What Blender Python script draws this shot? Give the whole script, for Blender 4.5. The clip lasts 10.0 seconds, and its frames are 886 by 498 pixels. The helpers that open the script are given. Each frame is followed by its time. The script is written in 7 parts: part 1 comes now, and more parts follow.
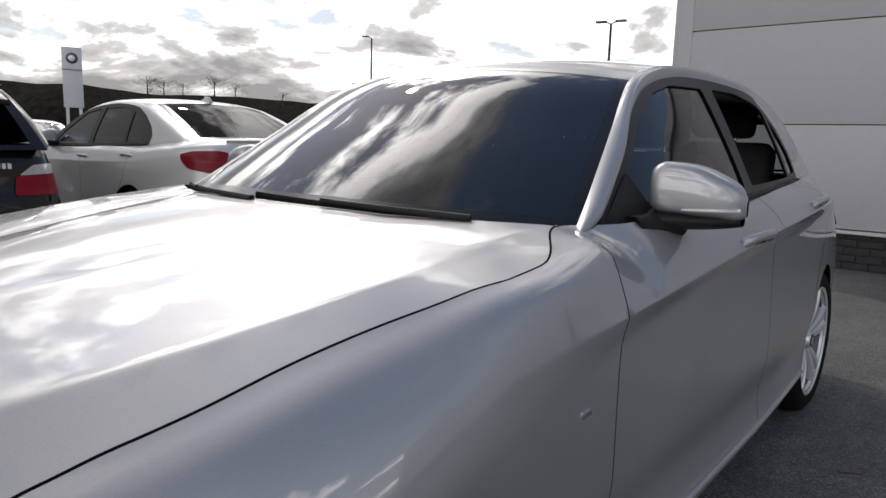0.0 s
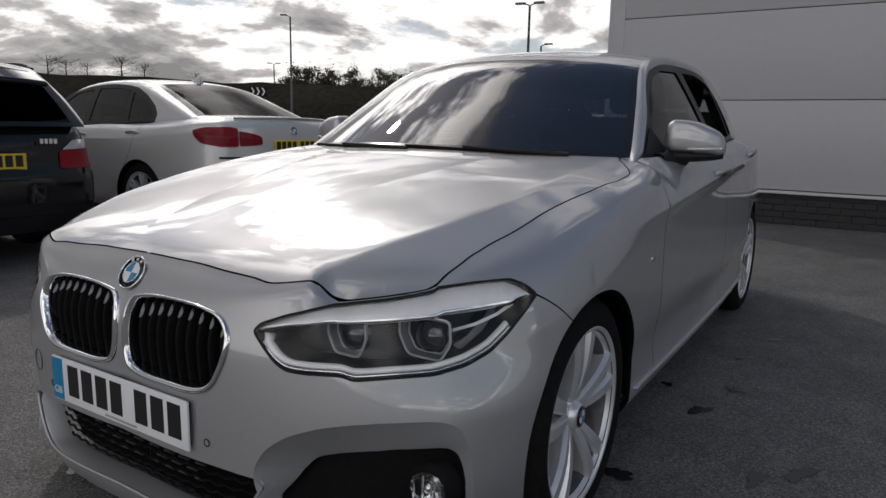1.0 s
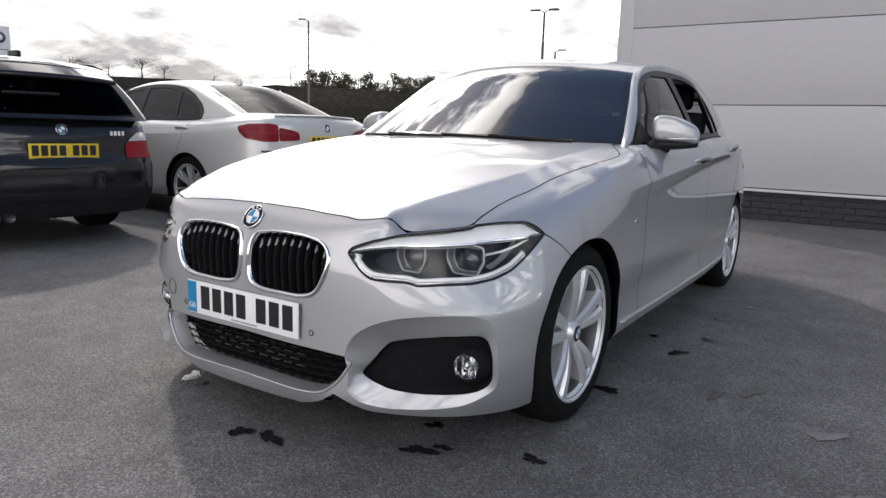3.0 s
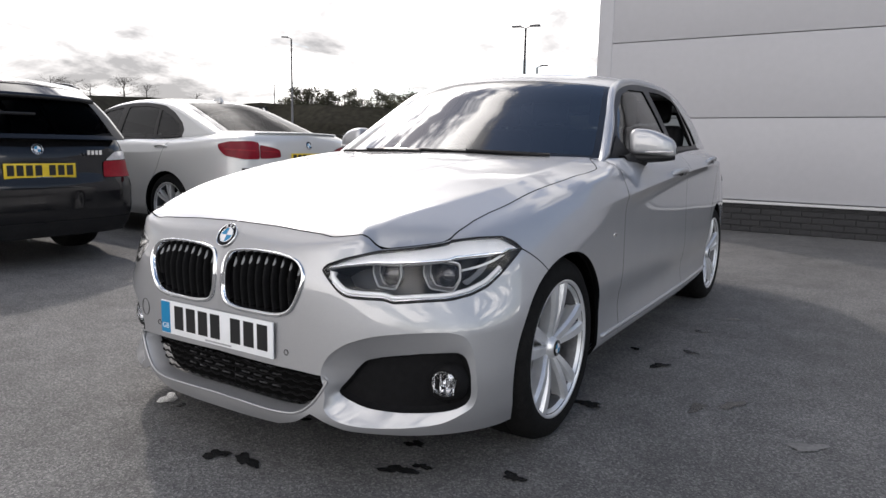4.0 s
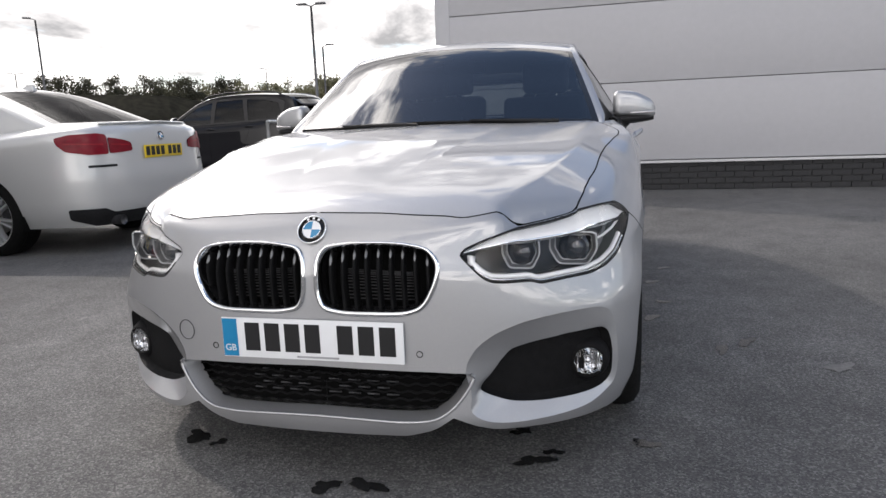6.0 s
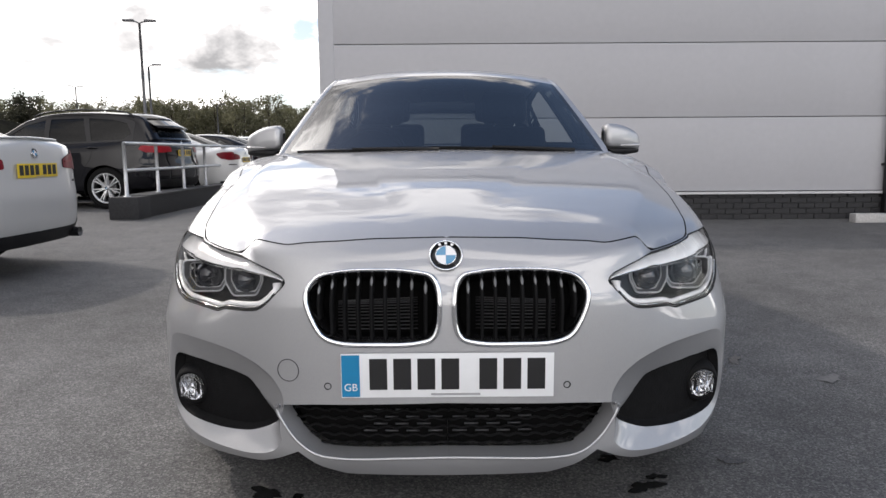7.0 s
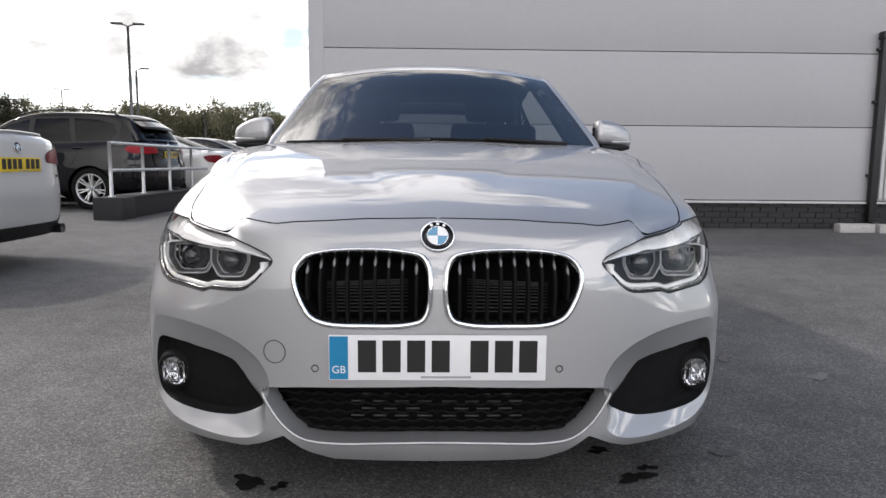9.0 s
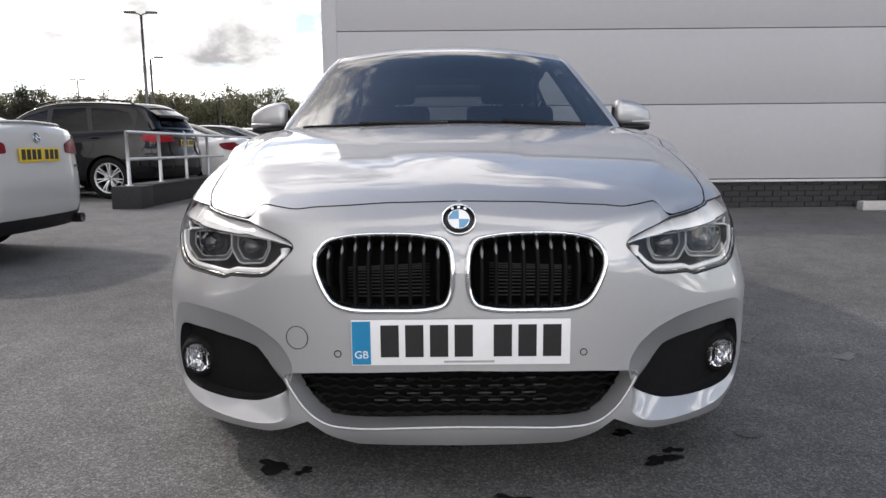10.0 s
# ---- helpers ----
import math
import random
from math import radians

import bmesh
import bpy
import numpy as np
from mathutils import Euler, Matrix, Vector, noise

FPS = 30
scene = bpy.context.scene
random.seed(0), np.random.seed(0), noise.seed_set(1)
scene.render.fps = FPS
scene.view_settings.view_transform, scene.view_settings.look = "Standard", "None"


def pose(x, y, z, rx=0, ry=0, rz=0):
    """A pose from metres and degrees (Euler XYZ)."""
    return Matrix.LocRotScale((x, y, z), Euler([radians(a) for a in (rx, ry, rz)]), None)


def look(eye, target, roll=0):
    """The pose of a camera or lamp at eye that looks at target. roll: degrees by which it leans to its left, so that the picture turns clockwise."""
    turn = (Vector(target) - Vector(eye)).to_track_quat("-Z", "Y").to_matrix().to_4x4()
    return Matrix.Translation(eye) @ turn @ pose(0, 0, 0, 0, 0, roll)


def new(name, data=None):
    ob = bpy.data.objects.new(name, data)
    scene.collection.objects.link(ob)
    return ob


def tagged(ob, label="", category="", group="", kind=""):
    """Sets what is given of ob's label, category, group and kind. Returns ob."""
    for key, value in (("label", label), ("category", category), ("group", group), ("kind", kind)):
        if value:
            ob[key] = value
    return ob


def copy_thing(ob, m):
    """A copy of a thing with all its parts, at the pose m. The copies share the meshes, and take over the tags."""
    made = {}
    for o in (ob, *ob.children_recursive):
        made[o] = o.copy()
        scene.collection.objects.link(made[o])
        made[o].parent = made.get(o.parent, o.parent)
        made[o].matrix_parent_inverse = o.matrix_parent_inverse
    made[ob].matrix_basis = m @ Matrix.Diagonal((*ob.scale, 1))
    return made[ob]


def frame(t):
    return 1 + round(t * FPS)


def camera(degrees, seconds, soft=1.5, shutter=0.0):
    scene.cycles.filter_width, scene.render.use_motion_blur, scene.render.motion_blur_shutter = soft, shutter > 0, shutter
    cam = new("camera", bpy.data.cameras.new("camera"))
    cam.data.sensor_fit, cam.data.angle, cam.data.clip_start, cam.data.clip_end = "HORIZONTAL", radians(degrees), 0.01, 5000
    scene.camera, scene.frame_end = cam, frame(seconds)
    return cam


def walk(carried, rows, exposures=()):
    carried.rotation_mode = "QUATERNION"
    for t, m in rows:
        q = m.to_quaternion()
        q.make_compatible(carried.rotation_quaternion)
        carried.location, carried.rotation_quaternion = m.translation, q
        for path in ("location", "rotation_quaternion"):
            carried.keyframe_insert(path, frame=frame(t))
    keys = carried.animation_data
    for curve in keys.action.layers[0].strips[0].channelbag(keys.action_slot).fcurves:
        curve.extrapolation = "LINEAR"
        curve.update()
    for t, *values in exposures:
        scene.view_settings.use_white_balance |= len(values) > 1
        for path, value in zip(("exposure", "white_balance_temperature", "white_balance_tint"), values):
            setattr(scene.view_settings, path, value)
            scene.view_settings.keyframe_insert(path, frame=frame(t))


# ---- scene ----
cam = camera(66.2, 10.0)
PATH = [
    (0, (1.377, 0.223, 1.101), (0.124, 1.752, 0.797), 1.7),
    (0.5, (1.425, -0.345, 1.075), (0.233, 1.221, 0.722), 0.0),
    (1, (1.418, -0.819, 1.038), (0.365, 0.844, 0.683), 1.1),
    (1.5, (1.485, -1.177, 1.019), (0.49, 0.516, 0.637), 2.0),
    (2, (1.559, -1.358, 1.003), (0.64, 0.377, 0.619), 1.0),
    (2.5, (1.656, -1.387, 0.983), (0.566, 0.25, 0.621), 1.9),
    (4, (1.706, -1.346, 0.982), (0.653, 0.328, 0.684), 1.1),
    (4.5, (1.701, -1.346, 0.989), (0.643, 0.326, 0.701), 1.3),
    (5, (1.617, -1.378, 0.991), (0.567, 0.291, 0.656), 1.2),
    (5.5, (1.267, -1.509, 0.974), (0.387, 0.246, 0.591), -0.3),
    (6.8, (0.079, -1.575, 0.942), (0.101, 0.403, 0.646), -2.4),
    (7, (-0.012, -1.574, 0.945), (-0.008, 0.407, 0.665), -0.4),
    (7.5, (-0.028, -1.579, 0.899), (0.014, 0.405, 0.657), 1.5),
    (8, (-0.026, -1.569, 0.876), (0.044, 0.415, 0.634), 0.9),
    (8.5, (-0.032, -1.561, 0.869), (0.005, 0.424, 0.628), 1.0),
    (9, (-0.024, -1.554, 0.87), (0.019, 0.43, 0.619), 0.5),
    (9.5, (-0.026, -1.546, 0.872), (0.007, 0.438, 0.62), 0.6),
    (10, (-0.038, -1.537, 0.867), (-0.041, 0.441, 0.569), -0.5),
]
EXPOSURES = [(0, -.45, 6750, 13), (.5, -.84, 6750, 13), (1, -.98, 6750, 13), (1.5, -.74, 6750, 13), (2, -.26, 6750, 13), (2.5, .08, 6750, 13), (4, .15, 6750, 13), (5.5, .18, 6750, 13), (7.2, .10, 6750, 13), (10, .14, 6750, 13)]
walk(cam, [(t, look(eye, target, roll)) for t, eye, target, roll in PATH], EXPOSURES)

# ---- light ----
SUN_AZ, SUN_EL = Vector((-0.85, 0.53, 0)), 38.0
sun_dir = (SUN_AZ.normalized() * math.cos(radians(SUN_EL)) + Vector((0, 0, math.sin(radians(SUN_EL))))).normalized()
sun = new("sun", bpy.data.lights.new("sun", "SUN"))
sun.data.energy, sun.data.angle, sun.data.color = 1.35, radians(1.4), (1.0, 0.95, 0.88)
sun.matrix_world = look((0, 0, 30), Vector((0, 0, 30)) - sun_dir)


def sky_world():
    w = bpy.data.worlds.new("sky")
    scene.world = w
    w.use_nodes = True
    nt = w.node_tree
    nt.nodes.clear()
    N, L = nt.nodes.new, nt.links.new
    out, bg = N("ShaderNodeOutputWorld"), N("ShaderNodeBackground")
    sky = N("ShaderNodeTexSky")
    sky.sky_type, sky.sun_disc = "NISHITA", False
    sky.sun_elevation = radians(SUN_EL)
    sky.sun_rotation = math.atan2(sun_dir.x, sun_dir.y)
    sky.dust_density, sky.air_density = 0.4, 1.0
    co, sep = N("ShaderNodeTexCoord"), N("ShaderNodeSeparateXYZ")
    L(co.outputs["Generated"], sep.inputs[0])

    def m(op, a, b=None, clamp=False):
        n = N("ShaderNodeMath")
        n.operation, n.use_clamp = op, clamp
        for i, v in enumerate((a, b)):
            if v is None:
                continue
            if isinstance(v, (int, float)):
                n.inputs[i].default_value = v
            else:
                L(v, n.inputs[i])
        return n.outputs[0]

    # flat cloud layer: the direction projected on a plane overhead
    z = m("ADD", m("MAXIMUM", sep.outputs["Z"], 0.0), 0.28)
    px, py = m("DIVIDE", sep.outputs["X"], z), m("DIVIDE", sep.outputs["Y"], z)
    comb = N("ShaderNodeCombineXYZ")
    L(px, comb.inputs[0]), L(py, comb.inputs[1])
    comb.inputs[2].default_value = 3.4
    big, fine = N("ShaderNodeTexNoise"), N("ShaderNodeTexNoise")
    big.inputs["Scale"].default_value, big.inputs["Detail"].default_value, big.inputs["Roughness"].default_value = 1.55, 10, 0.60
    big.inputs["Distortion"].default_value = 0.25
    fine.inputs["Scale"].default_value, fine.inputs["Detail"].default_value = 2.3, 6
    L(comb.outputs[0], big.inputs["Vector"]), L(comb.outputs[0], fine.inputs["Vector"])
    # more cloud towards -x, clearer towards +y
    side = m("ADD", m("MULTIPLY", sep.outputs["X"], -0.12), m("MULTIPLY", sep.outputs["Y"], -0.035))
    cover = N("ShaderNodeMapRange")
    cover.interpolation_type = "SMOOTHSTEP"
    # overhead the cloud breaks up and shows its darker undersides
    high = N("ShaderNodeMapRange")
    high.interpolation_type = "SMOOTHSTEP"
    L(sep.outputs["Z"], high.inputs["Value"])
    high.inputs["From Min"].default_value, high.inputs["From Max"].default_value = 0.25, 0.85
    gaps = m("MULTIPLY", high.outputs["Result"], -0.06)
    L(m("ADD", m("ADD", big.outputs["Fac"], side), gaps), cover.inputs["Value"])
    cover.inputs["From Min"].default_value, cover.inputs["From Max"].default_value = 0.44, 0.52
    # dark bases inside thick cloud, bright rims
    shade = N("ShaderNodeValToRGB")
    # each cloud is bright where it thins towards the sun and grey behind
    to_sun, unit, step, ahead = [N("ShaderNodeVectorMath") for _ in range(4)]
    sunward = N("ShaderNodeTexNoise")
    to_sun.operation, unit.operation, step.operation, ahead.operation = "SUBTRACT", "NORMALIZE", "SCALE", "ADD"
    to_sun.inputs[0].default_value = (sun_dir.x / (sun_dir.z + 0.28), sun_dir.y / (sun_dir.z + 0.28), 3.4)
    L(comb.outputs[0], to_sun.inputs[1]), L(to_sun.outputs[0], unit.inputs[0]), L(unit.outputs[0], step.inputs[0])
    step.inputs["Scale"].default_value = 0.11
    L(comb.outputs[0], ahead.inputs[0]), L(step.outputs[0], ahead.inputs[1])
    sunward.inputs["Scale"].default_value, sunward.inputs["Detail"].default_value, sunward.inputs["Roughness"].default_value = 1.55, 6, 0.60
    sunward.inputs["Distortion"].default_value = 0.25
    L(ahead.outputs[0], sunward.inputs["Vector"])
    thin = m("MULTIPLY", m("SUBTRACT", sunward.outputs["Fac"], big.outputs["Fac"]), 1.5)
    thick_ = m("ADD", m("ADD", m("ADD", big.outputs["Fac"], side), m("MULTIPLY", sep.outputs["Y"], -0.15)), m("MULTIPLY", m("SUBTRACT", fine.outputs["Fac"], 0.5), 0.3))
    L(m("ADD", thick_, thin), shade.inputs["Fac"])
    e = shade.color_ramp.elements
    e[0].position, e[0].color = 0.42, (14.5, 14.5, 14.4, 1)
    e[1].position, e[1].color = 0.59, (3.0, 3.02, 3.1, 1)
    e.new(0.48).color = (6.2, 6.2, 6.25, 1)
    # clouds away from the sun are lit from the front and stay white
    lit = N("ShaderNodeMapRange")
    lit.interpolation_type = "SMOOTHSTEP"
    L(m("ADD", m("MULTIPLY", sep.outputs["X"], -sun_dir.x), m("MULTIPLY", sep.outputs["Y"], -sun_dir.y)), lit.inputs["Value"])
    lit.inputs["From Min"].default_value, lit.inputs["From Max"].default_value = -0.35, 0.45
    front = N("ShaderNodeMix")
    front.data_type = "RGBA"
    L(m("MULTIPLY", lit.outputs["Result"], m("SUBTRACT", 0.85, m("MULTIPLY", high.outputs["Result"], 0.1))), front.inputs["Factor"])
    # cloud round the sun scatters its light forward
    dot = m("ADD", m("ADD", m("MULTIPLY", sep.outputs["X"], sun_dir.x), m("MULTIPLY", sep.outputs["Y"], sun_dir.y)), m("MULTIPLY", sep.outputs["Z"], sun_dir.z))
    glow = m("ADD", 1.0, m("MULTIPLY", m("POWER", m("MAXIMUM", dot, 0.0), 30.0), 7.5))
    gl = N("ShaderNodeVectorMath")
    gl.operation = "SCALE"
    L(shade.outputs["Color"], gl.inputs[0]), L(m("MULTIPLY", glow, m("SUBTRACT", 1.0, m("MULTIPLY", high.outputs["Result"], 0.35))), gl.inputs["Scale"])
    L(gl.outputs[0], front.inputs["A"])
    front.inputs["B"].default_value = (24.5, 24.4, 24.4, 1)
    # whitish haze low down
    haze = m("POWER", m("SUBTRACT", 1.0, m("MAXIMUM", sep.outputs["Z"], 0.0)), 4.0)
    mixh = N("ShaderNodeMix")
    mixh.data_type = "RGBA"
    L(m("MULTIPLY", haze, 0.75), mixh.inputs["Factor"])
    L(sky.outputs["Color"], mixh.inputs["A"])
    mixh.inputs["B"].default_value = (6.4, 6.6, 6.9, 1)
    mixc = N("ShaderNodeMix")
    mixc.data_type = "RGBA"
    L(m("MULTIPLY", cover.outputs["Result"], 0.95), mixc.inputs["Factor"])
    L(mixh.outputs["Result"], mixc.inputs["A"]), L(front.outputs["Result"], mixc.inputs["B"])
    L(mixc.outputs["Result"], bg.inputs["Color"])
    bg.inputs["Strength"].default_value = 0.15
    L(bg.outputs[0], out.inputs[0])


sky_world()


# ---- materials ----
def nodes_of(name):
    mat = bpy.data.materials.new(name)
    mat.use_nodes = True
    nt = mat.node_tree
    return mat, nt, nt.nodes["Principled BSDF"]


def plain(name, col, rough=0.5, metal=0.0, grain=0.0, scale=40.0, bump=0.0, bump_scale=None, coat=0.0, second=None, emit=0.0):
    """A node material: colour with variation at two scales, roughness variation and fine relief."""
    mat, nt, p = nodes_of(name)
    N, L = nt.nodes.new, nt.links.new
    p.inputs["Roughness"].default_value, p.inputs["Metallic"].default_value = rough, metal
    p.inputs["Coat Weight"].default_value, p.inputs["Coat Roughness"].default_value = coat, 0.04
    p.inputs["Base Color"].default_value = (*col, 1)
    co = N("ShaderNodeTexCoord")
    if grain:
        n1, n2, mx, rr = N("ShaderNodeTexNoise"), N("ShaderNodeTexNoise"), N("ShaderNodeMath"), N("ShaderNodeMix")
        n1.inputs["Scale"].default_value, n2.inputs["Scale"].default_value = scale, scale / 14
        n1.inputs["Detail"].default_value, n2.inputs["Detail"].default_value = 4, 5
        L(co.outputs["Object"], n1.inputs["Vector"]), L(co.outputs["Object"], n2.inputs["Vector"])
        mx.operation = "ADD"
        L(n1.outputs["Fac"], mx.inputs[0]), L(n2.outputs["Fac"], mx.inputs[1])
        mr = N("ShaderNodeMapRange")
        mr.inputs["From Min"].default_value, mr.inputs["From Max"].default_value = 0.7, 1.3
        L(mx.outputs[0], mr.inputs["Value"])
        rr.data_type = "RGBA"
        L(mr.outputs["Result"], rr.inputs["Factor"])
        rr.inputs["A"].default_value = (*[c * (1 - grain) for c in col], 1)
        rr.inputs["B"].default_value = (*[min(1, c * (1 + grain)) for c in (second or col)], 1)
        L(rr.outputs["Result"], p.inputs["Base Color"])
        r2 = N("ShaderNodeMapRange")
        r2.inputs["To Min"].default_value, r2.inputs["To Max"].default_value = max(0, rough - 0.07), min(1, rough + 0.1)
        L(n2.outputs["Fac"], r2.inputs["Value"]), L(r2.outputs["Result"], p.inputs["Roughness"])
    if bump:
        nb, b = N("ShaderNodeTexNoise"), N("ShaderNodeBump")
        nb.inputs["Scale"].default_value, nb.inputs["Detail"].default_value = bump_scale or scale, 5
        b.inputs["Strength"].default_value, b.inputs["Distance"].default_value = bump, 0.01
        L(co.outputs["Object"], nb.inputs["Vector"]), L(nb.outputs["Fac"], b.inputs["Height"]), L(b.outputs[0], p.inputs["Normal"])
    if emit:
        p.inputs["Emission Color"].default_value, p.inputs["Emission Strength"].default_value = (*col, 1), emit
    return mat


def paint(name, col, metal=0.75, rough=0.3, dust=0.08, spec=0.5, coat_ior=1.5):
    """Metallic car paint under clear coat, with flakes and a film of road dust."""
    mat, nt, p = nodes_of(name)
    N, L = nt.nodes.new, nt.links.new
    co = N("ShaderNodeTexCoord")
    fl, du = N("ShaderNodeTexNoise"), N("ShaderNodeTexNoise")
    fl.inputs["Scale"].default_value, fl.inputs["Detail"].default_value = 900, 1
    du.inputs["Scale"].default_value, du.inputs["Detail"].default_value = 5, 8
    L(co.outputs["Object"], fl.inputs["Vector"]), L(co.outputs["Object"], du.inputs["Vector"])
    mr = N("ShaderNodeMapRange")
    mr.inputs["From Min"].default_value, mr.inputs["From Max"].default_value = 0.3, 0.7
    mr.inputs["To Min"].default_value, mr.inputs["To Max"].default_value = 0.0, 1.0
    L(fl.outputs["Fac"], mr.inputs["Value"])
    mx = N("ShaderNodeMix")
    mx.data_type = "RGBA"
    L(mr.outputs["Result"], mx.inputs["Factor"])
    mx.inputs["A"].default_value, mx.inputs["B"].default_value = (*[c * 0.93 for c in col], 1), (*[min(1, c * 1.07) for c in col], 1)
    L(mx.outputs["Result"], p.inputs["Base Color"])
    p.inputs["Metallic"].default_value, p.inputs["Coat Weight"].default_value, p.inputs["Specular IOR Level"].default_value = metal, 1.0, spec
    p.inputs["Coat IOR"].default_value = coat_ior
    r = N("ShaderNodeMapRange")
    r.inputs["From Min"].default_value, r.inputs["From Max"].default_value = 0.35, 0.75
    r.inputs["To Min"].default_value, r.inputs["To Max"].default_value = rough, rough + 0.08
    L(du.outputs["Fac"], r.inputs["Value"]), L(r.outputs["Result"], p.inputs["Roughness"])
    rc = N("ShaderNodeMapRange")
    rc.inputs["From Min"].default_value, rc.inputs["From Max"].default_value = 0.35, 0.75
    rc.inputs["To Min"].default_value, rc.inputs["To Max"].default_value = 0.012, 0.012 + dust
    L(du.outputs["Fac"], rc.inputs["Value"]), L(rc.outputs["Result"], p.inputs["Coat Roughness"])
    return mat


def glass(name, tint, ior=1.5, rough=0.0):
    """Thin glazing: clear or tinted, with the reflection that glass has."""
    mat = bpy.data.materials.new(name)
    mat.use_nodes = True
    nt = mat.node_tree
    nt.nodes.clear()
    N, L = nt.nodes.new, nt.links.new
    out, mix, tr, gl, fr = N("ShaderNodeOutputMaterial"), N("ShaderNodeMixShader"), N("ShaderNodeBsdfTransparent"), N("ShaderNodeBsdfGlossy"), N("ShaderNodeFresnel")
    tr.inputs["Color"].default_value = (*tint, 1)
    gl.inputs["Roughness"].default_value, gl.inputs["Color"].default_value = rough, (1, 1, 1, 1)
    fr.inputs["IOR"].default_value = ior
    L(fr.outputs[0], mix.inputs[0]), L(tr.outputs[0], mix.inputs[1]), L(gl.outputs[0], mix.inputs[2]), L(mix.outputs[0], out.inputs[0])
    return mat


def leaf(name, col, through_col):
    """Foliage that lets some of the light behind it through."""
    mat, nt, p = nodes_of(name)
    N, L = nt.nodes.new, nt.links.new
    co, n1, mx = N("ShaderNodeTexCoord"), N("ShaderNodeTexNoise"), N("ShaderNodeMix")
    n1.inputs["Scale"].default_value, n1.inputs["Detail"].default_value = 0.9, 6
    L(co.outputs["Object"], n1.inputs["Vector"])
    mx.data_type = "RGBA"
    L(n1.outputs["Fac"], mx.inputs["Factor"])
    mx.inputs["A"].default_value, mx.inputs["B"].default_value = (*[c * 0.55 for c in col], 1), (*[c * 1.5 for c in col], 1)
    L(mx.outputs["Result"], p.inputs["Base Color"])
    p.inputs["Roughness"].default_value = 0.65
    tr, mix = N("ShaderNodeBsdfTranslucent"), N("ShaderNodeMixShader")
    tr.inputs["Color"].default_value = (*through_col, 1)
    mix.inputs[0].default_value = 0.45
    L(p.outputs[0], mix.inputs[1]), L(tr.outputs[0], mix.inputs[2])
    L(mix.outputs[0], nt.nodes["Material Output"].inputs[0])
    return mat


def asphalt_material():
    mat, nt, p = nodes_of("asphalt")
    N, L = nt.nodes.new, nt.links.new
    co = N("ShaderNodeTexCoord")

    def noise_node(scale, detail=4, rough=0.5):
        n = N("ShaderNodeTexNoise")
        n.inputs["Scale"].default_value, n.inputs["Detail"].default_value, n.inputs["Roughness"].default_value = scale, detail, rough
        L(co.outputs["Object"], n.inputs["Vector"])
        return n.outputs["Fac"]

    vor = N("ShaderNodeTexVoronoi")
    vor.inputs["Scale"].default_value = 190
    L(co.outputs["Object"], vor.inputs["Vector"])
    stones = N("ShaderNodeSeparateColor")
    L(vor.outputs["Color"], stones.inputs[0])
    ramp = N("ShaderNodeValToRGB")
    L(stones.outputs[0], ramp.inputs["Fac"])
    e = ramp.color_ramp.elements
    e[0].color, e[1].color = (0.058, 0.058, 0.059, 1), (0.24, 0.236, 0.23, 1)
    e.new(0.75).color = (0.142, 0.140, 0.137, 1)
    worn = N("ShaderNodeMapRange")
    L(noise_node(0.55, 6, 0.6), worn.inputs["Value"])
    worn.inputs["From Min"].default_value, worn.inputs["From Max"].default_value = 0.35, 0.7
    worn.inputs["To Min"].default_value, worn.inputs["To Max"].default_value = 0.78, 1.22
    blot = N("ShaderNodeMapRange")
    L(noise_node(4.5, 7, 0.7), blot.inputs["Value"])
    blot.inputs["From Min"].default_value, blot.inputs["From Max"].default_value = 0.3, 0.75
    blot.inputs["To Min"].default_value, blot.inputs["To Max"].default_value = 0.72, 1.2
    mul = N("ShaderNodeMath")
    mul.operation = "MULTIPLY"
    L(worn.outputs["Result"], mul.inputs[0]), L(blot.outputs["Result"], mul.inputs[1])
    vm = N("ShaderNodeVectorMath")
    vm.operation = "SCALE"
    L(ramp.outputs["Color"], vm.inputs[0]), L(mul.outputs[0], vm.inputs["Scale"])
    L(vm.outputs[0], p.inputs["Base Color"])
    p.inputs["Roughness"].default_value = 0.82
    b = N("ShaderNodeBump")
    b.inputs["Strength"].default_value, b.inputs["Distance"].default_value = 0.4, 0.006
    L(vor.outputs["Distance"], b.inputs["Height"]), L(b.outputs[0], p.inputs["Normal"])
    return mat


M_SILVER = paint("silver_paint", (0.44, 0.443, 0.453), 0.85, 0.54, 0.01, 0.5, 1.80)
M_WHITE_CAR = paint("white_paint", (0.74, 0.74, 0.72), 0.0, 0.35)
M_PALE_SILVER = paint("pale_paint", (0.56, 0.56, 0.55), 0.2, 0.3)
M_BLACK_CAR = paint("black_paint", (0.009, 0.009, 0.010), 0.0, 0.3, 0.16, 0.0, 1.52)
M_CHARCOAL = paint("charcoal_paint", (0.007, 0.007, 0.009), 0.0, 0.3, 0.02, 0.0, 1.42)
# also put on the rims of panels, where it stands for shade in the gaps
M_GAP = plain("dark_gap", (0.006, 0.006, 0.006), 0.9)
M_PLASTIC = plain("black_plastic", (0.014, 0.014, 0.015), 0.55, grain=0.3, scale=60, bump=0.15, bump_scale=300)
M_FRAME = plain("satin_black_trim", (0.012, 0.011, 0.011), 0.42, grain=0.25, scale=40)
M_GLOSS_BLACK = plain("gloss_black", (0.010, 0.010, 0.011), 0.16, grain=0.2, scale=20)
M_RUBBER = plain("rubber", (0.009, 0.009, 0.009), 0.8, grain=0.35, scale=50, bump=0.2, bump_scale=160)
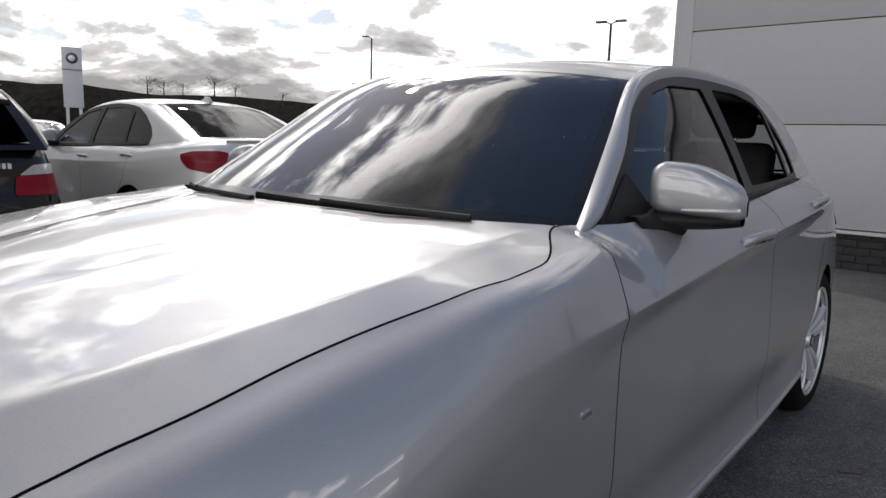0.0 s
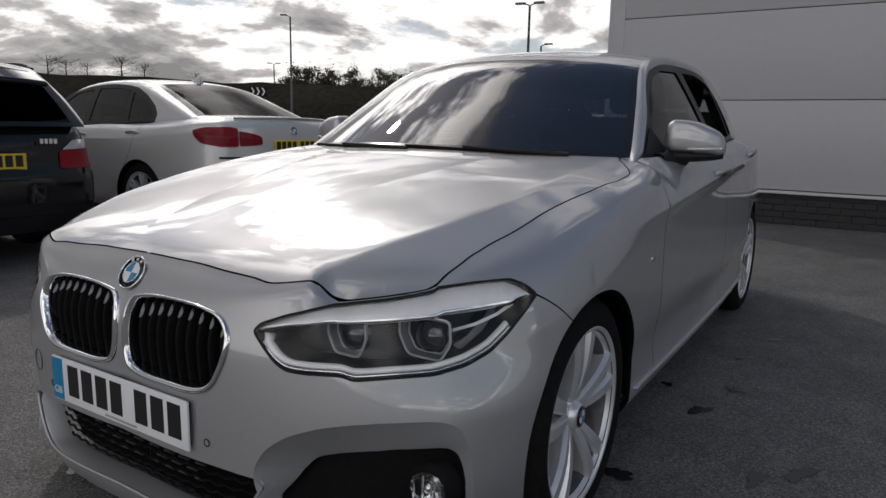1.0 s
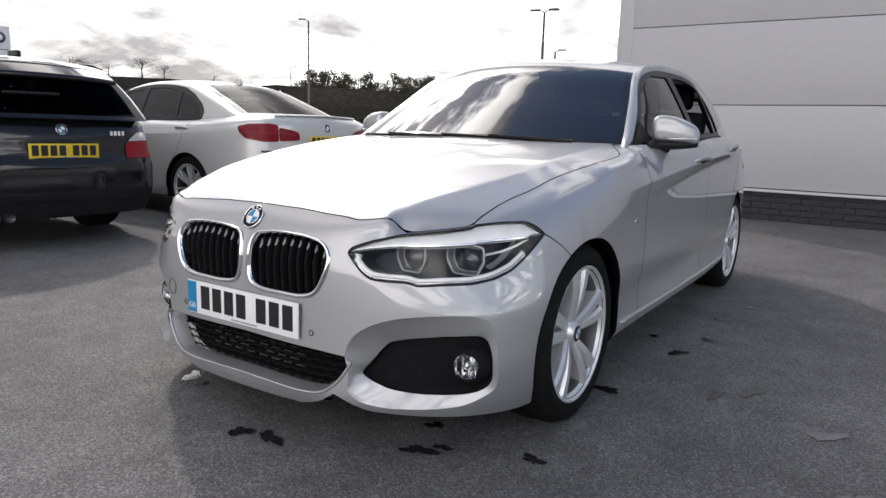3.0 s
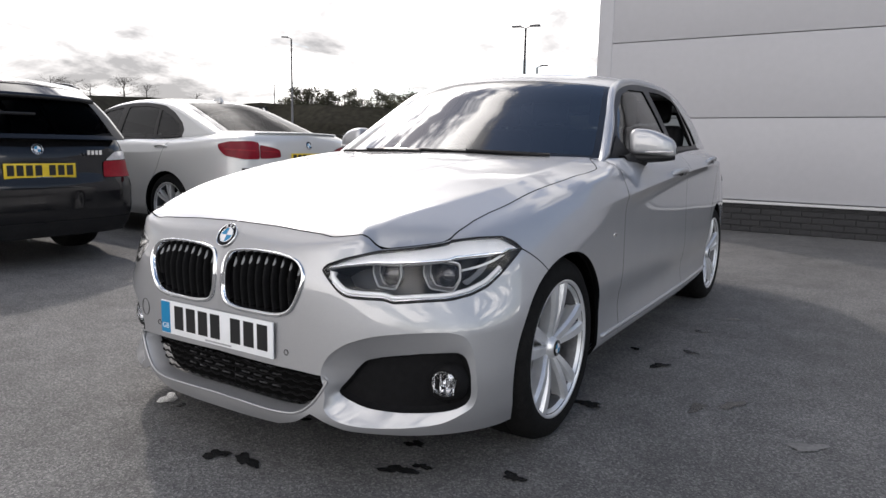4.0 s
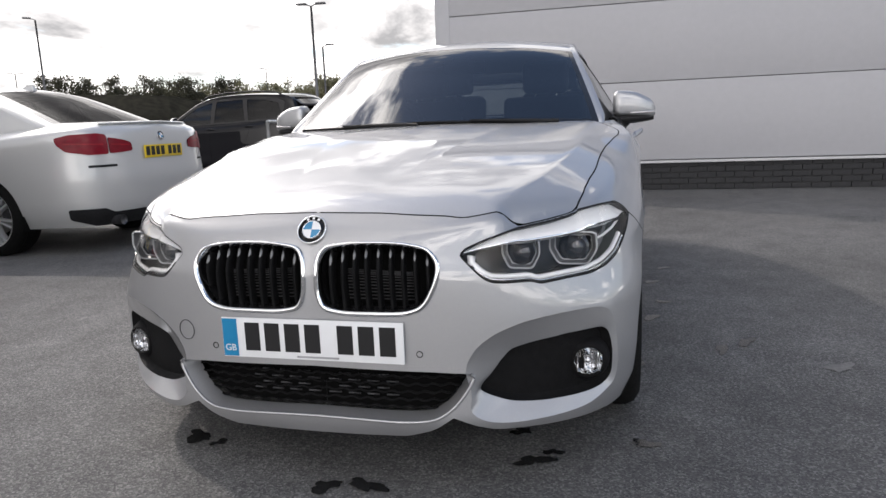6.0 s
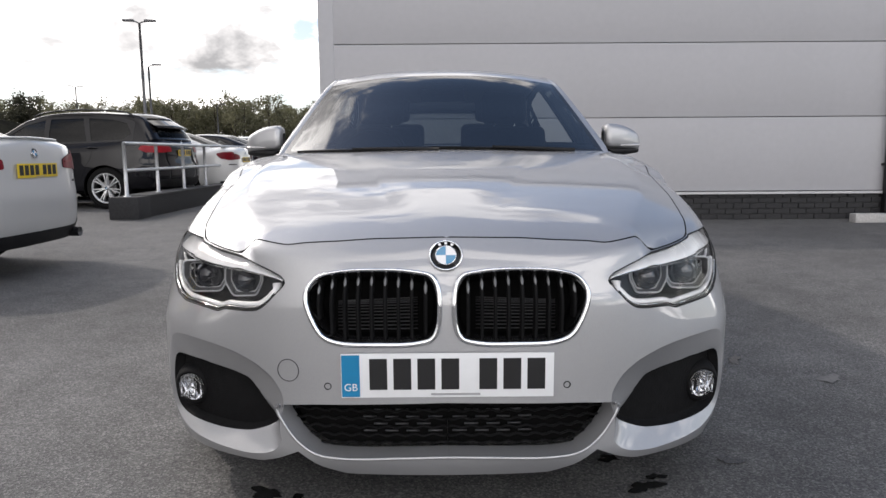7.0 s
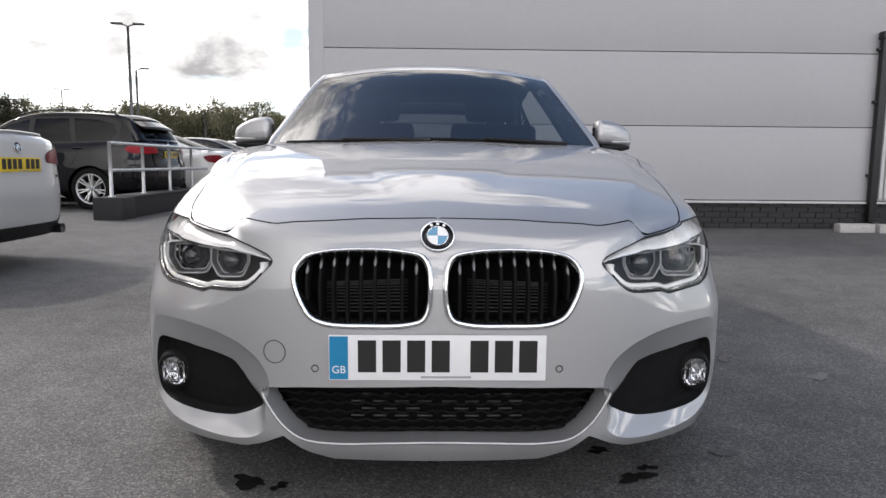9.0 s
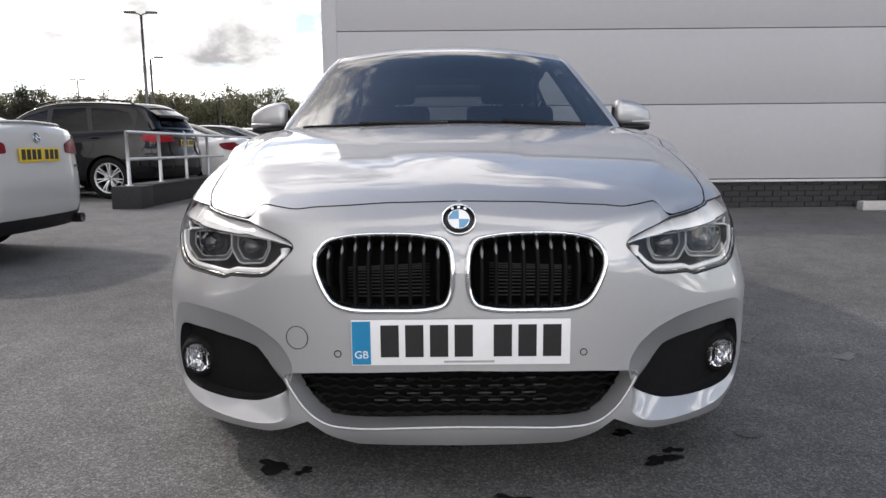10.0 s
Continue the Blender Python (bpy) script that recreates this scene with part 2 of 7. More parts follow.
M_CHROME = plain("chrome", (0.86, 0.87, 0.88), 0.07, 1.0, grain=0.04, scale=30)
M_ALLOY = plain("alloy", (0.72, 0.73, 0.74), 0.34, 0.6, grain=0.06, scale=40, coat=0.6)
M_SLAT_TIP = plain("slat_tip", (0.20, 0.203, 0.208), 0.42, 0.6, grain=0.08, scale=40)
M_DARK_METAL = plain("dark_metal", (0.10, 0.10, 0.105), 0.5, 0.8, grain=0.25, scale=60)
M_DISC = plain("brake_steel", (0.38, 0.37, 0.36), 0.35, 1.0, grain=0.2, scale=80)
M_WINDSCREEN = glass("windscreen_glass", (0.30, 0.33, 0.33), 1.85)
M_SIDE_GLASS = glass("side_glass", (0.34, 0.37, 0.37), 1.62)
M_PRIVACY = glass("dark_glass", (0.05, 0.055, 0.06), 1.47)
M_REAR = glass("rear_dark_glass", (0.16, 0.17, 0.18), 1.06)
M_CLEAR = glass("clear_cover", (0.97, 0.97, 0.975), 1.30)
M_HATCH_REAR = glass("clear_rear_glass", (0.36, 0.39, 0.39), 1.04)
M_INTERIOR = plain("interior_black", (0.022, 0.022, 0.024), 0.7, grain=0.3, scale=50)
M_SEAT = plain("seat_cloth", (0.035, 0.035, 0.038), 0.85, grain=0.3, scale=80, bump=0.2, bump_scale=300)
M_LENS = plain("projector_glass", (0.02, 0.021, 0.026), 0.08, grain=0.1, scale=40, coat=1.0)
M_LAMP_DARK = plain("lamp_housing", (0.035, 0.035, 0.038), 0.3, 0.2, grain=0.2, scale=30)
M_LAMP_SILVER = plain("lamp_reflector", (0.70, 0.71, 0.73), 0.18, 1.0, grain=0.06, scale=60)
M_LAMP_GREY = plain("lamp_grey", (0.13, 0.132, 0.138), 0.3, 0.3, grain=0.12, scale=50)
M_INSERT = plain("intake_black", (0.007, 0.007, 0.0075), 0.6, grain=0.3, scale=50, bump=0.2, bump_scale=220)
M_BROW = plain("satin_lamp_strip", (0.95, 0.955, 0.96), 0.25, 0.0, grain=0.02, scale=60, coat=1.0)
M_LIGHT_GUIDE = plain("light_guide", (0.42, 0.43, 0.44), 0.25, 0.1, grain=0.05, scale=60, coat=0.5)
M_PLATE_WHITE = plain("plate_white", (0.80, 0.81, 0.82), 0.35, grain=0.03, scale=30)
M_PLATE_YELLOW = plain("plate_yellow", (0.78, 0.55, 0.03), 0.35, grain=0.05, scale=30)
M_PLATE_BLUE = plain("plate_blue", (0.005, 0.21, 0.42), 0.35, grain=0.05, scale=30)
M_INK = plain("plate_ink", (0.012, 0.012, 0.013), 0.4, grain=0.1, scale=30)
M_PLATE_GREY = plain("plate_small_print", (0.35, 0.35, 0.36), 0.5, grain=0.1, scale=30)
M_BADGE_BLUE = plain("badge_blue", (0.02, 0.22, 0.42), 0.2, grain=0.05, scale=30, coat=1.0)
M_BADGE_WHITE = plain("badge_white", (0.80, 0.81, 0.82), 0.2, grain=0.03, scale=30, coat=1.0)
M_RED_LENS = plain("red_lens", (0.26, 0.004, 0.012), 0.3, grain=0.25, scale=25, coat=0.12)
M_DARK_RED = plain("dark_red_lens", (0.17, 0.004, 0.012), 0.3, grain=0.2, scale=25, coat=0.12)
M_CLEAR_LENS = plain("clear_lens", (0.60, 0.58, 0.58), 0.15, 0.3, grain=0.15, scale=40, coat=1.0)
M_ASPHALT = asphalt_material()
M_PANEL = plain("wall_panel", (0.40, 0.40, 0.42), 0.42, grain=0.03, scale=12, bump=0.03, bump_scale=30)
M_JOINT = plain("panel_joint", (0.16, 0.16, 0.165), 0.7, grain=0.1, scale=20)
M_FLASHING = plain("white_flashing", (0.53, 0.53, 0.54), 0.4, grain=0.05, scale=15)
M_BRICK = plain("dark_brick", (0.024, 0.024, 0.026), 0.75, grain=0.35, scale=30, bump=0.4, bump_scale=120)
M_MORTAR = plain("mortar", (0.060, 0.060, 0.062), 0.9, grain=0.2, scale=60, bump=0.3, bump_scale=200)
M_STEEL = plain("galvanised_steel", (0.62, 0.63, 0.64), 0.42, 0.6, grain=0.12, scale=30)
M_POST = plain("lamp_post_grey", (0.12, 0.12, 0.125), 0.5, 0.5, grain=0.15, scale=20)
M_PIPE = plain("black_pipe", (0.012, 0.012, 0.013), 0.45, grain=0.2, scale=30)
M_CONCRETE = plain("pale_concrete", (0.46, 0.45, 0.44), 0.85, grain=0.2, scale=40, bump=0.35, bump_scale=150)
M_STAIN = plain("wet_stain", (0.020, 0.020, 0.020), 0.16, grain=0.3, scale=60, bump=0.06, bump_scale=200)
M_DUSTMARK = plain("pale_scuff", (0.165, 0.162, 0.157), 0.85, grain=0.3, scale=60)
M_PAPER = plain("white_paper", (0.78, 0.78, 0.77), 0.8, grain=0.06, scale=40)
M_LEAF = leaf("tree_leaf", (0.15, 0.145, 0.09), (0.16, 0.155, 0.085))
M_LEAF_DARK = leaf("dark_tree_leaf", (0.055, 0.054, 0.036), (0.06, 0.06, 0.036))
M_BARK = plain("bark", (0.05, 0.042, 0.034), 0.9, grain=0.4, scale=10)
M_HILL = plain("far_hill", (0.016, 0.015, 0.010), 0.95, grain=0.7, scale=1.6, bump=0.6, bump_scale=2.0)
M_FENCE = plain("dark_fence", (0.018, 0.018, 0.019), 0.8, grain=0.3, scale=4)
M_SIGN = plain("sign_white", (0.55, 0.56, 0.58), 0.4, grain=0.05, scale=5)
# matt blacks throw back little of the sky
for mat_, level in ((M_INSERT, .1), (M_PLASTIC, .25), (M_GAP, .05), (M_RUBBER, .1), (M_INTERIOR, .25), (M_FENCE, .1), (M_HILL, .05), (M_RED_LENS, .2), (M_DARK_RED, .15)):
    mat_.node_tree.nodes["Principled BSDF"].inputs["Specular IOR Level"].default_value = level


# ---- mesh tools ----
def part(name, bm, material, parent=None, label=""):
    me = bpy.data.meshes.new(name)
    bm.to_mesh(me)
    bm.free()
    me.materials.append(material)
    ob = new(name, me)
    if parent:
        ob.parent = parent
    if label:
        tagged(ob, label)
    return ob


def mesh_part(name, verts, faces, material, parent=None, label="", normals=None, smooth=True):
    me = bpy.data.meshes.new(name)
    me.from_pydata([tuple(map(float, v)) for v in verts], [], [tuple(map(int, f)) for f in faces])
    me.materials.append(material)
    if smooth:
        me.polygons.foreach_set("use_smooth", [True] * len(me.polygons))
    if normals is not None:
        me.normals_split_custom_set_from_vertices([tuple(map(float, n)) for n in normals])
    me.update()
    ob = new(name, me)
    if parent:
        ob.parent = parent
    if label:
        tagged(ob, label)
    return ob


def empty(name, label, category, m=None, group="", kind=""):
    ob = new(name)
    ob.empty_display_size = 0.2
    if m is not None:
        ob.matrix_world = m
    return tagged(ob, label, category, group, kind)


def box_bm(bm, c, size, m=None, bevel=0.0, seg=2):
    mat = (m or Matrix()) @ Matrix.Translation(c) @ Matrix.Diagonal((*size, 1))
    r = bmesh.ops.create_cube(bm, size=1.0, matrix=mat)
    if bevel:
        es = list({e for v in r["verts"] for e in v.link_edges})
        bmesh.ops.bevel(bm, geom=es, offset=bevel, segments=seg, affect="EDGES", profile=0.6)
    return r


def box(name, c, size, material, parent=None, label="", bevel=0.0, m=None, seg=2):
    bm = bmesh.new()
    box_bm(bm, c, size, m, bevel, seg)
    ob = part(name, bm, material, parent, label)
    if bevel:
        ob.data.polygons.foreach_set("use_smooth", [True] * len(ob.data.polygons))
        ob.data.set_sharp_from_angle(angle=radians(50))
    return ob


def lathe(prof, n=48, axis="x"):
    """Turns a list of (radius, along) about an axis; returns vertices and faces."""
    vs, fs = [], []
    k = len(prof)
    for i in range(n):
        a = 2 * math.pi * i / n
        for r, h in prof:
            p = (h, r * math.cos(a), r * math.sin(a)) if axis == "x" else (r * math.cos(a), r * math.sin(a), h)
            vs.append(p)
    for i in range(n):
        j = (i + 1) % n
        for t in range(k - 1):
            fs.append((i * k + t, i * k + t + 1, j * k + t + 1, j * k + t))
    return vs, fs


def tube(name, pts, radius, material, parent=None, label="", n=10, closed=False, flat=1.0):
    """A round (or flattened) tube along points."""
    P = [Vector(p) for p in pts]
    vs, fs = [], []
    m = len(P)
    cen = sum(P, Vector()) / m
    up = (P[0] - cen).cross(P[m // 3] - cen) if closed else Vector((0, 0, 1))
    up = up.normalized() if up.length > 1e-9 else Vector((0, 0, 1))
    for i, p in enumerate(P):
        a = P[(i - 1) % m] if closed or i else p
        b = P[(i + 1) % m] if closed or i < m - 1 else p
        t = (b - a).normalized()
        u = up if abs(t.dot(up)) < 0.95 else Vector((1, 0, 0))
        s = t.cross(u).normalized()
        w = s.cross(t).normalized()
        r = radius(i / max(1, m - 1)) if callable(radius) else radius
        for k in range(n):
            ang = 2 * math.pi * k / n
            vs.append(p + s * (r * math.cos(ang)) + w * (r * flat * math.sin(ang)))
    for i in range(m if closed else m - 1):
        j = (i + 1) % m
        for k in range(n):
            l = (k + 1) % n
            fs.append((i * n + k, i * n + l, j * n + l, j * n + k))
    if not closed:
        fs.append(tuple(range(n)))
        fs.append(tuple((m - 1) * n + k for k in reversed(range(n))))
    return mesh_part(name, vs, fs, material, parent, label)


def slopes(x, v):
    h, d = np.diff(x), np.diff(v, axis=-1) / np.diff(x)
    m = np.zeros_like(v)
    a, b = d[..., :-1], d[..., 1:]
    w1, w2 = 2 * h[1:] + h[:-1], h[1:] + 2 * h[:-1]
    with np.errstate(divide="ignore", invalid="ignore"):
        hm = (w1 + w2) / (w1 / a + w2 / b)
    m[..., 1:-1] = np.where(a * b > 0, hm, 0)
    m[..., 0], m[..., -1] = d[..., 0], d[..., -1]
    return m


def herm(x, v, m, q, i):
    h = x[i + 1] - x[i]
    t = (q - x[i]) / h
    r = np.arange(len(q))
    if v.ndim == 1:
        v0, v1, m0, m1 = v[i], v[i + 1], m[i], m[i + 1]
    else:
        v0, v1, m0, m1 = v[r, i], v[r, i + 1], m[r, i], m[r, i + 1]
    return v0 * (2 * t**3 - 3 * t**2 + 1) + m0 * h * (t**3 - 2 * t**2 + t) + v1 * (3 * t**2 - 2 * t**3) + m1 * h * (t**3 - t**2)


def curve(*keys):
    """A smooth curve through (x, y) keys with no overshoot."""
    x, v = np.array([k[0] for k in keys], float), np.array([k[1] for k in keys], float)
    m = slopes(x, v)

    def f(q):
        q = np.clip(np.atleast_1d(np.asarray(q, float)), x[0], x[-1])
        return herm(x, v, m, q, np.clip(np.searchsorted(x, q, "right") - 1, 0, len(x) - 2))

    return f


def smooth_path(pts, n, closed=False):
    """n even points on a Catmull-Rom curve through pts."""
    P = np.array(pts, float)
    if closed:
        P = np.vstack([P[-1], P, P[0], P[1]])
    else:
        P = np.vstack([2 * P[0] - P[1], P, 2 * P[-1] - P[-2]])
    out = []
    for i in range(1, len(P) - 2):
        p0, p1, p2, p3 = P[i - 1:i + 3]
        d = [max(1e-6, np.linalg.norm(b - a) ** 0.5) for a, b in ((p0, p1), (p1, p2), (p2, p3))]
        m1 = (p1 - p0) / d[0] - (p2 - p0) / (d[0] + d[1]) + (p2 - p1) / d[1]
        m2 = (p2 - p1) / d[1] - (p3 - p1) / (d[1] + d[2]) + (p3 - p2) / d[2]
        m1, m2 = m1 * d[1], m2 * d[1]
        for t in np.linspace(0, 1, 24, endpoint=False):
            out.append(p1 * (2 * t**3 - 3 * t**2 + 1) + m1 * (t**3 - 2 * t**2 + t) + p2 * (3 * t**2 - 2 * t**3) + m2 * (t**3 - t**2))
    out.append(P[-2])
    out = np.array(out)
    L = np.concatenate([[0], np.cumsum(np.linalg.norm(np.diff(out, axis=0), axis=1))])
    s = np.linspace(0, L[-1], n + 1 if closed else n)
    if closed:
        s = s[:-1]
    return np.stack([np.interp(s, L, out[:, k]) for k in range(out.shape[1])], 1)


def inside(p, poly):
    x, y = p[:, 0], p[:, 1]
    r = np.zeros(len(p), bool)
    for a, b in zip(poly, np.roll(poly, -1, 0)):
        if a[1] == b[1]:
            continue
        c = ((a[1] > y) != (b[1] > y)) & (x < (b[0] - a[0]) * (y - a[1]) / (b[1] - a[1]) + a[0])
        r ^= c
    return r


def fill(outer, holes=(), step=0.03, extra=None):
    """Triangles of a flat region with holes: points and faces. extra: rows of points along a crease."""
    from mathutils.geometry import delaunay_2d_cdt
    loops = [np.asarray(outer)] + [np.asarray(h) for h in holes]
    bnd = np.vstack(loops)
    edges, o = [], 0
    for l in loops:
        edges += [(o + i, o + (i + 1) % len(l)) for i in range(len(l))]
        o += len(l)
    lo, hi = outer.min(0), outer.max(0)
    gx, gy = np.meshgrid(np.arange(lo[0] + step / 2, hi[0], step), np.arange(lo[1] + step / 2, hi[1], step))
    g = np.stack([gx.ravel(), gy.ravel()], 1)
    if extra is not None:
        far_ = np.ones(len(g), bool)
        for i in range(0, len(extra), 200):
            far_ &= ((g[:, None] - extra[None, i:i + 200]) ** 2).sum(2).min(1) > (0.4 * step) ** 2
        g = np.vstack([g[far_], extra])
    ok = inside(g, loops[0])
    for h in loops[1:]:
        ok &= ~inside(g, h)
    g = g[ok]
    keep = np.ones(len(g), bool)
    for i in range(0, len(g), 2000):
        dd = ((g[i:i + 2000, None] - bnd[None]) ** 2).sum(2).min(1)
        keep[i:i + 2000] = dd > (0.45 * step) ** 2
    P = np.vstack([bnd, g[keep]])
    v, _, f, *_ = delaunay_2d_cdt([Vector(p) for p in P], edges, [], 0, 1e-7)
    v = np.array([tuple(p) for p in v])
    f = np.array([t for t in f if len(t) == 3])
    c = v[f].mean(1)
    ok = inside(c, loops[0])
    for h in loops[1:]:
        ok &= ~inside(c, h)
    return v, f[ok]


def slot(line, w):
    """A thin closed slot along an open line, for a shut line."""
    L = np.asarray(line, float)
    t = np.gradient(L, axis=0)
    n = np.stack([-t[:, 1], t[:, 0]], 1) / np.linalg.norm(t, axis=1)[:, None]
    return np.vstack([L + n * w, (L - n * w)[::-1]])


def panel(name, pts, faces, pos, nor, material, parent=None, label="", depth=0.012, mirror=False, both=False):
    """A sheet panel with a turned-in rim, coloured near-black as gap shade, from a flat layout and its place in space.
    both: with its mirror image in the same mesh.
    """
    used = np.unique(faces)
    idx = {u: i for i, u in enumerate(used)}
    F = [[idx[a] for a in f] for f in faces]
    V, Nn = pos(pts[used]), nor(pts[used])
    c = V[np.array(F)]
    fn = np.cross(c[:, 1] - c[:, 0], c[:, 2] - c[:, 0])
    m = Nn[np.array(F)].mean(1)
    F = [f if (a * b).sum() >= 0 else f[::-1] for f, a, b in zip(F, fn, m)]
    V, Nn, n_skin = list(V), list(Nn), len(F)
    if depth:
        cnt = {}
        for f in F:
            for a, b in zip(f, f[1:] + f[:1]):
                k = (min(a, b), max(a, b))
                cnt[k] = None if k in cnt else (a, b)
        rim = [e for e in cnt.values() if e and not (both and abs(V[e[0]][0]) < 1e-4 and abs(V[e[1]][0]) < 1e-4)]
        low = {}
        for a, b in rim:
            for k in (a, b):
                if k not in low:
                    low[k] = (len(V), len(V) + 1)
                    V += [V[k], V[k] - Nn[k] * depth]
                    Nn += [Nn[k], Nn[k]]
        F += [(low[b][0], low[a][0], low[a][1], low[b][1]) for a, b in rim]
    dark = [0] * n_skin + [1] * (len(F) - n_skin)
    V, Nn = np.array(V), np.array(Nn)
    if mirror or both:
        V2, N2 = V * (-1, 1, 1), Nn * (-1, 1, 1)
        F2 = [tuple(f)[::-1] for f in F]
        if both:
            F = [tuple(f) for f in F] + [tuple(i + len(V) for i in f) for f in F2]
            dark = dark * 2
            V, Nn = np.vstack([V, V2]), np.vstack([Nn, N2])
        else:
            V, Nn, F = V2, N2, F2
    ob = mesh_part(name, V, F, material, parent, label, normals=Nn)
    # shade put into the rim's colour: near-black instead of the panel's own material
    if depth:
        ob.data.materials.append(M_GAP)
        ob.data.polygons.foreach_set("material_index", dark)
    return ob


def loft(name, rings, material, parent=None, label="", closed=True, smooth=True):
    """Joins rows of points into a surface; closed: each row is a loop."""
    n = len(rings[0])
    vs = np.vstack(rings)
    fs = []
    for r in range(len(rings) - 1):
        for i in range(n if closed else n - 1):
            j = (i + 1) % n
            fs.append((r * n + i, r * n + j, (r + 1) * n + j, (r + 1) * n + i))
    return mesh_part(name, vs, fs, material, parent, label, smooth=smooth)


def flip(pts, on=True):
    return np.asarray(pts) * ((-1, 1, 1) if on else (1, 1, 1))


class Sheet:
    """The sides, nose and tail of a car body: a plan contour swept by an upright profile that changes along it."""
    Q = np.array([0, .08, .20, .33, .46, .56, .64, .72])

    def __init__(self, contour, stations, zs, ds, top=None, crease=(1.0, 1.4), edge=None):
        P = smooth_path(contour, 900)
        self.s = np.concatenate([[0], np.cumsum(np.linalg.norm(np.diff(P, axis=0), axis=1))])
        self.P, t = P, np.gradient(P, axis=0)
        t /= np.linalg.norm(t, axis=1)[:, None]
        self.T = t
        st = [0 if k == "nose" else self.s[-1] if k == "tail" else self.at_y(k) if k > 0 else self.at_x(-k) for k in stations]
        self.zk = [curve(*zip(st, z)) for z in zs]
        self.dk = [curve(*zip(st, d)) for d in ds]
        self.top, self.crease = top, crease
        if edge:
            shut, rest = curve(*edge), self.dk[7]
            self.dk[7] = lambda s: np.where(s < edge[-1][0], shut(s), rest(s))

    def at_y(self, y):
        return np.interp(y, self.P[:, 1], self.s)

    def at_x(self, x):
        k = np.argmax(self.P[:, 0])
        return np.interp(x, self.P[:k, 0], self.s[:k])

    def frame_at(self, s):
        c = [np.interp(s, self.s, a) for a in (self.P[:, 0], self.P[:, 1], self.T[:, 0], self.T[:, 1])]
        return c

    def rows(self, s):
        s = np.atleast_1d(np.asarray(s, float))
        x, y, tx, ty = self.frame_at(s)
        nx, ny = ty, -tx
        D = np.stack([f(s) for f in self.dk], 1)
        Z = np.stack([f(s) for f in self.zk], 1)
        if self.top is not None:
            for k in (6, 7):
                h, w = self.top(x - nx * D[:, k], y - ny * D[:, k])
                Z[:, k] = Z[:, k] * (1 - w) + w * (h - (0.006 if k == 6 else 0))
        return x, y, nx, ny, D, Z

    def pos(self, p):
        p = np.asarray(p, float)
        x, y, nx, ny, D, Z = self.rows(p[:, 0])
        q = np.clip(p[:, 1], 0, self.Q[-1])
        i = np.clip(np.searchsorted(self.Q, q, "right") - 1, 0, len(self.Q) - 2)
        # along the doors the section breaks at the swage line
        w = np.clip((y - self.crease[0]) / (self.crease[1] - self.crease[0]), 0, 1) * np.clip((3.9 - y) / .6, 0, 1)

        def section(V):
            soft = herm(self.Q, V, slopes(self.Q, V), q, i)
            lo = herm(self.Q[:6], V[:, :6], slopes(self.Q[:6], V[:, :6]), q, np.minimum(i, 4))
            hi = herm(self.Q[5:], V[:, 5:], slopes(self.Q[5:], V[:, 5:]), q, np.maximum(i - 5, 0))
            return soft * (1 - w) + w * np.where(i < 5, lo, hi)

        d, z = section(D), section(Z)
        return np.stack([x - nx * d, y - ny * d, z], 1)

    def nor(self, p):
        p, e = np.asarray(p, float), 0.004
        a = self.pos(p + (0.014, 0)) - self.pos(p - (0.014, 0))
        ql, qh = np.clip(p[:, 1] - e, 0, self.Q[-1]), np.clip(p[:, 1] + e, 0, self.Q[-1])
        b = self.pos(np.stack([p[:, 0], qh], 1)) - self.pos(np.stack([p[:, 0], ql], 1))
        n = np.cross(a, b)
        n /= np.linalg.norm(n, axis=1)[:, None] + 1e-12
        _, _, nx, ny, _, _ = self.rows(p[:, 0])
        sgn = np.sign(n[:, 0] * nx + n[:, 1] * ny + 0.3 * n[:, 2])
        return n * np.where(sgn == 0, 1, sgn)[:, None]

    def q_of(self, s, z):
        s, z = np.broadcast_arrays(np.asarray(s, float), np.asarray(z, float))
        qs = np.linspace(0, self.Q[-1], 120)
        out = np.empty(len(s))
        for i, (a, b) in enumerate(zip(s, z)):
            zz = self.pos(np.stack([np.full(120, a), qs], 1))[:, 2]
            out[i] = np.interp(b, np.maximum.accumulate(zz), qs)
        return out

    def sz(self, pts):
        """Flat layout of points given by contour length and height."""
        pts = np.asarray(pts, float)
        return np.stack([pts[:, 0], self.q_of(pts[:, 0], pts[:, 1])], 1)

    def off(self, p, depth):
        return self.pos(p) - self.nor(p) * depth


def shrink(loop, d):
    """A closed loop moved inwards by d."""
    L = np.asarray(loop, float)
    t = np.roll(L, -1, 0) - np.roll(L, 1, 0)
    n = np.stack([-t[:, 1], t[:, 0]], 1) / (np.linalg.norm(t, axis=1)[:, None] + 1e-9)
    area = (L[:, 0] * np.roll(L[:, 1], -1) - L[:, 1] * np.roll(L[:, 0], -1)).sum()
    return L + n * (d if area > 0 else -d)


# ---- cars ----
def arch_loop(sh, y0, z0, r, n=64):
    out = []
    for a in np.linspace(0, 2 * math.pi, n, endpoint=False):
        y, z = y0 + r * math.cos(a), z0 + r * math.sin(a)
        s = float(sh.at_y(y))
        zb = float(sh.pos([[s, 0]])[0, 2])
        out.append((s, float(sh.q_of([s], [z])[0]) if z > zb else (z - zb)))
    return np.array(out)


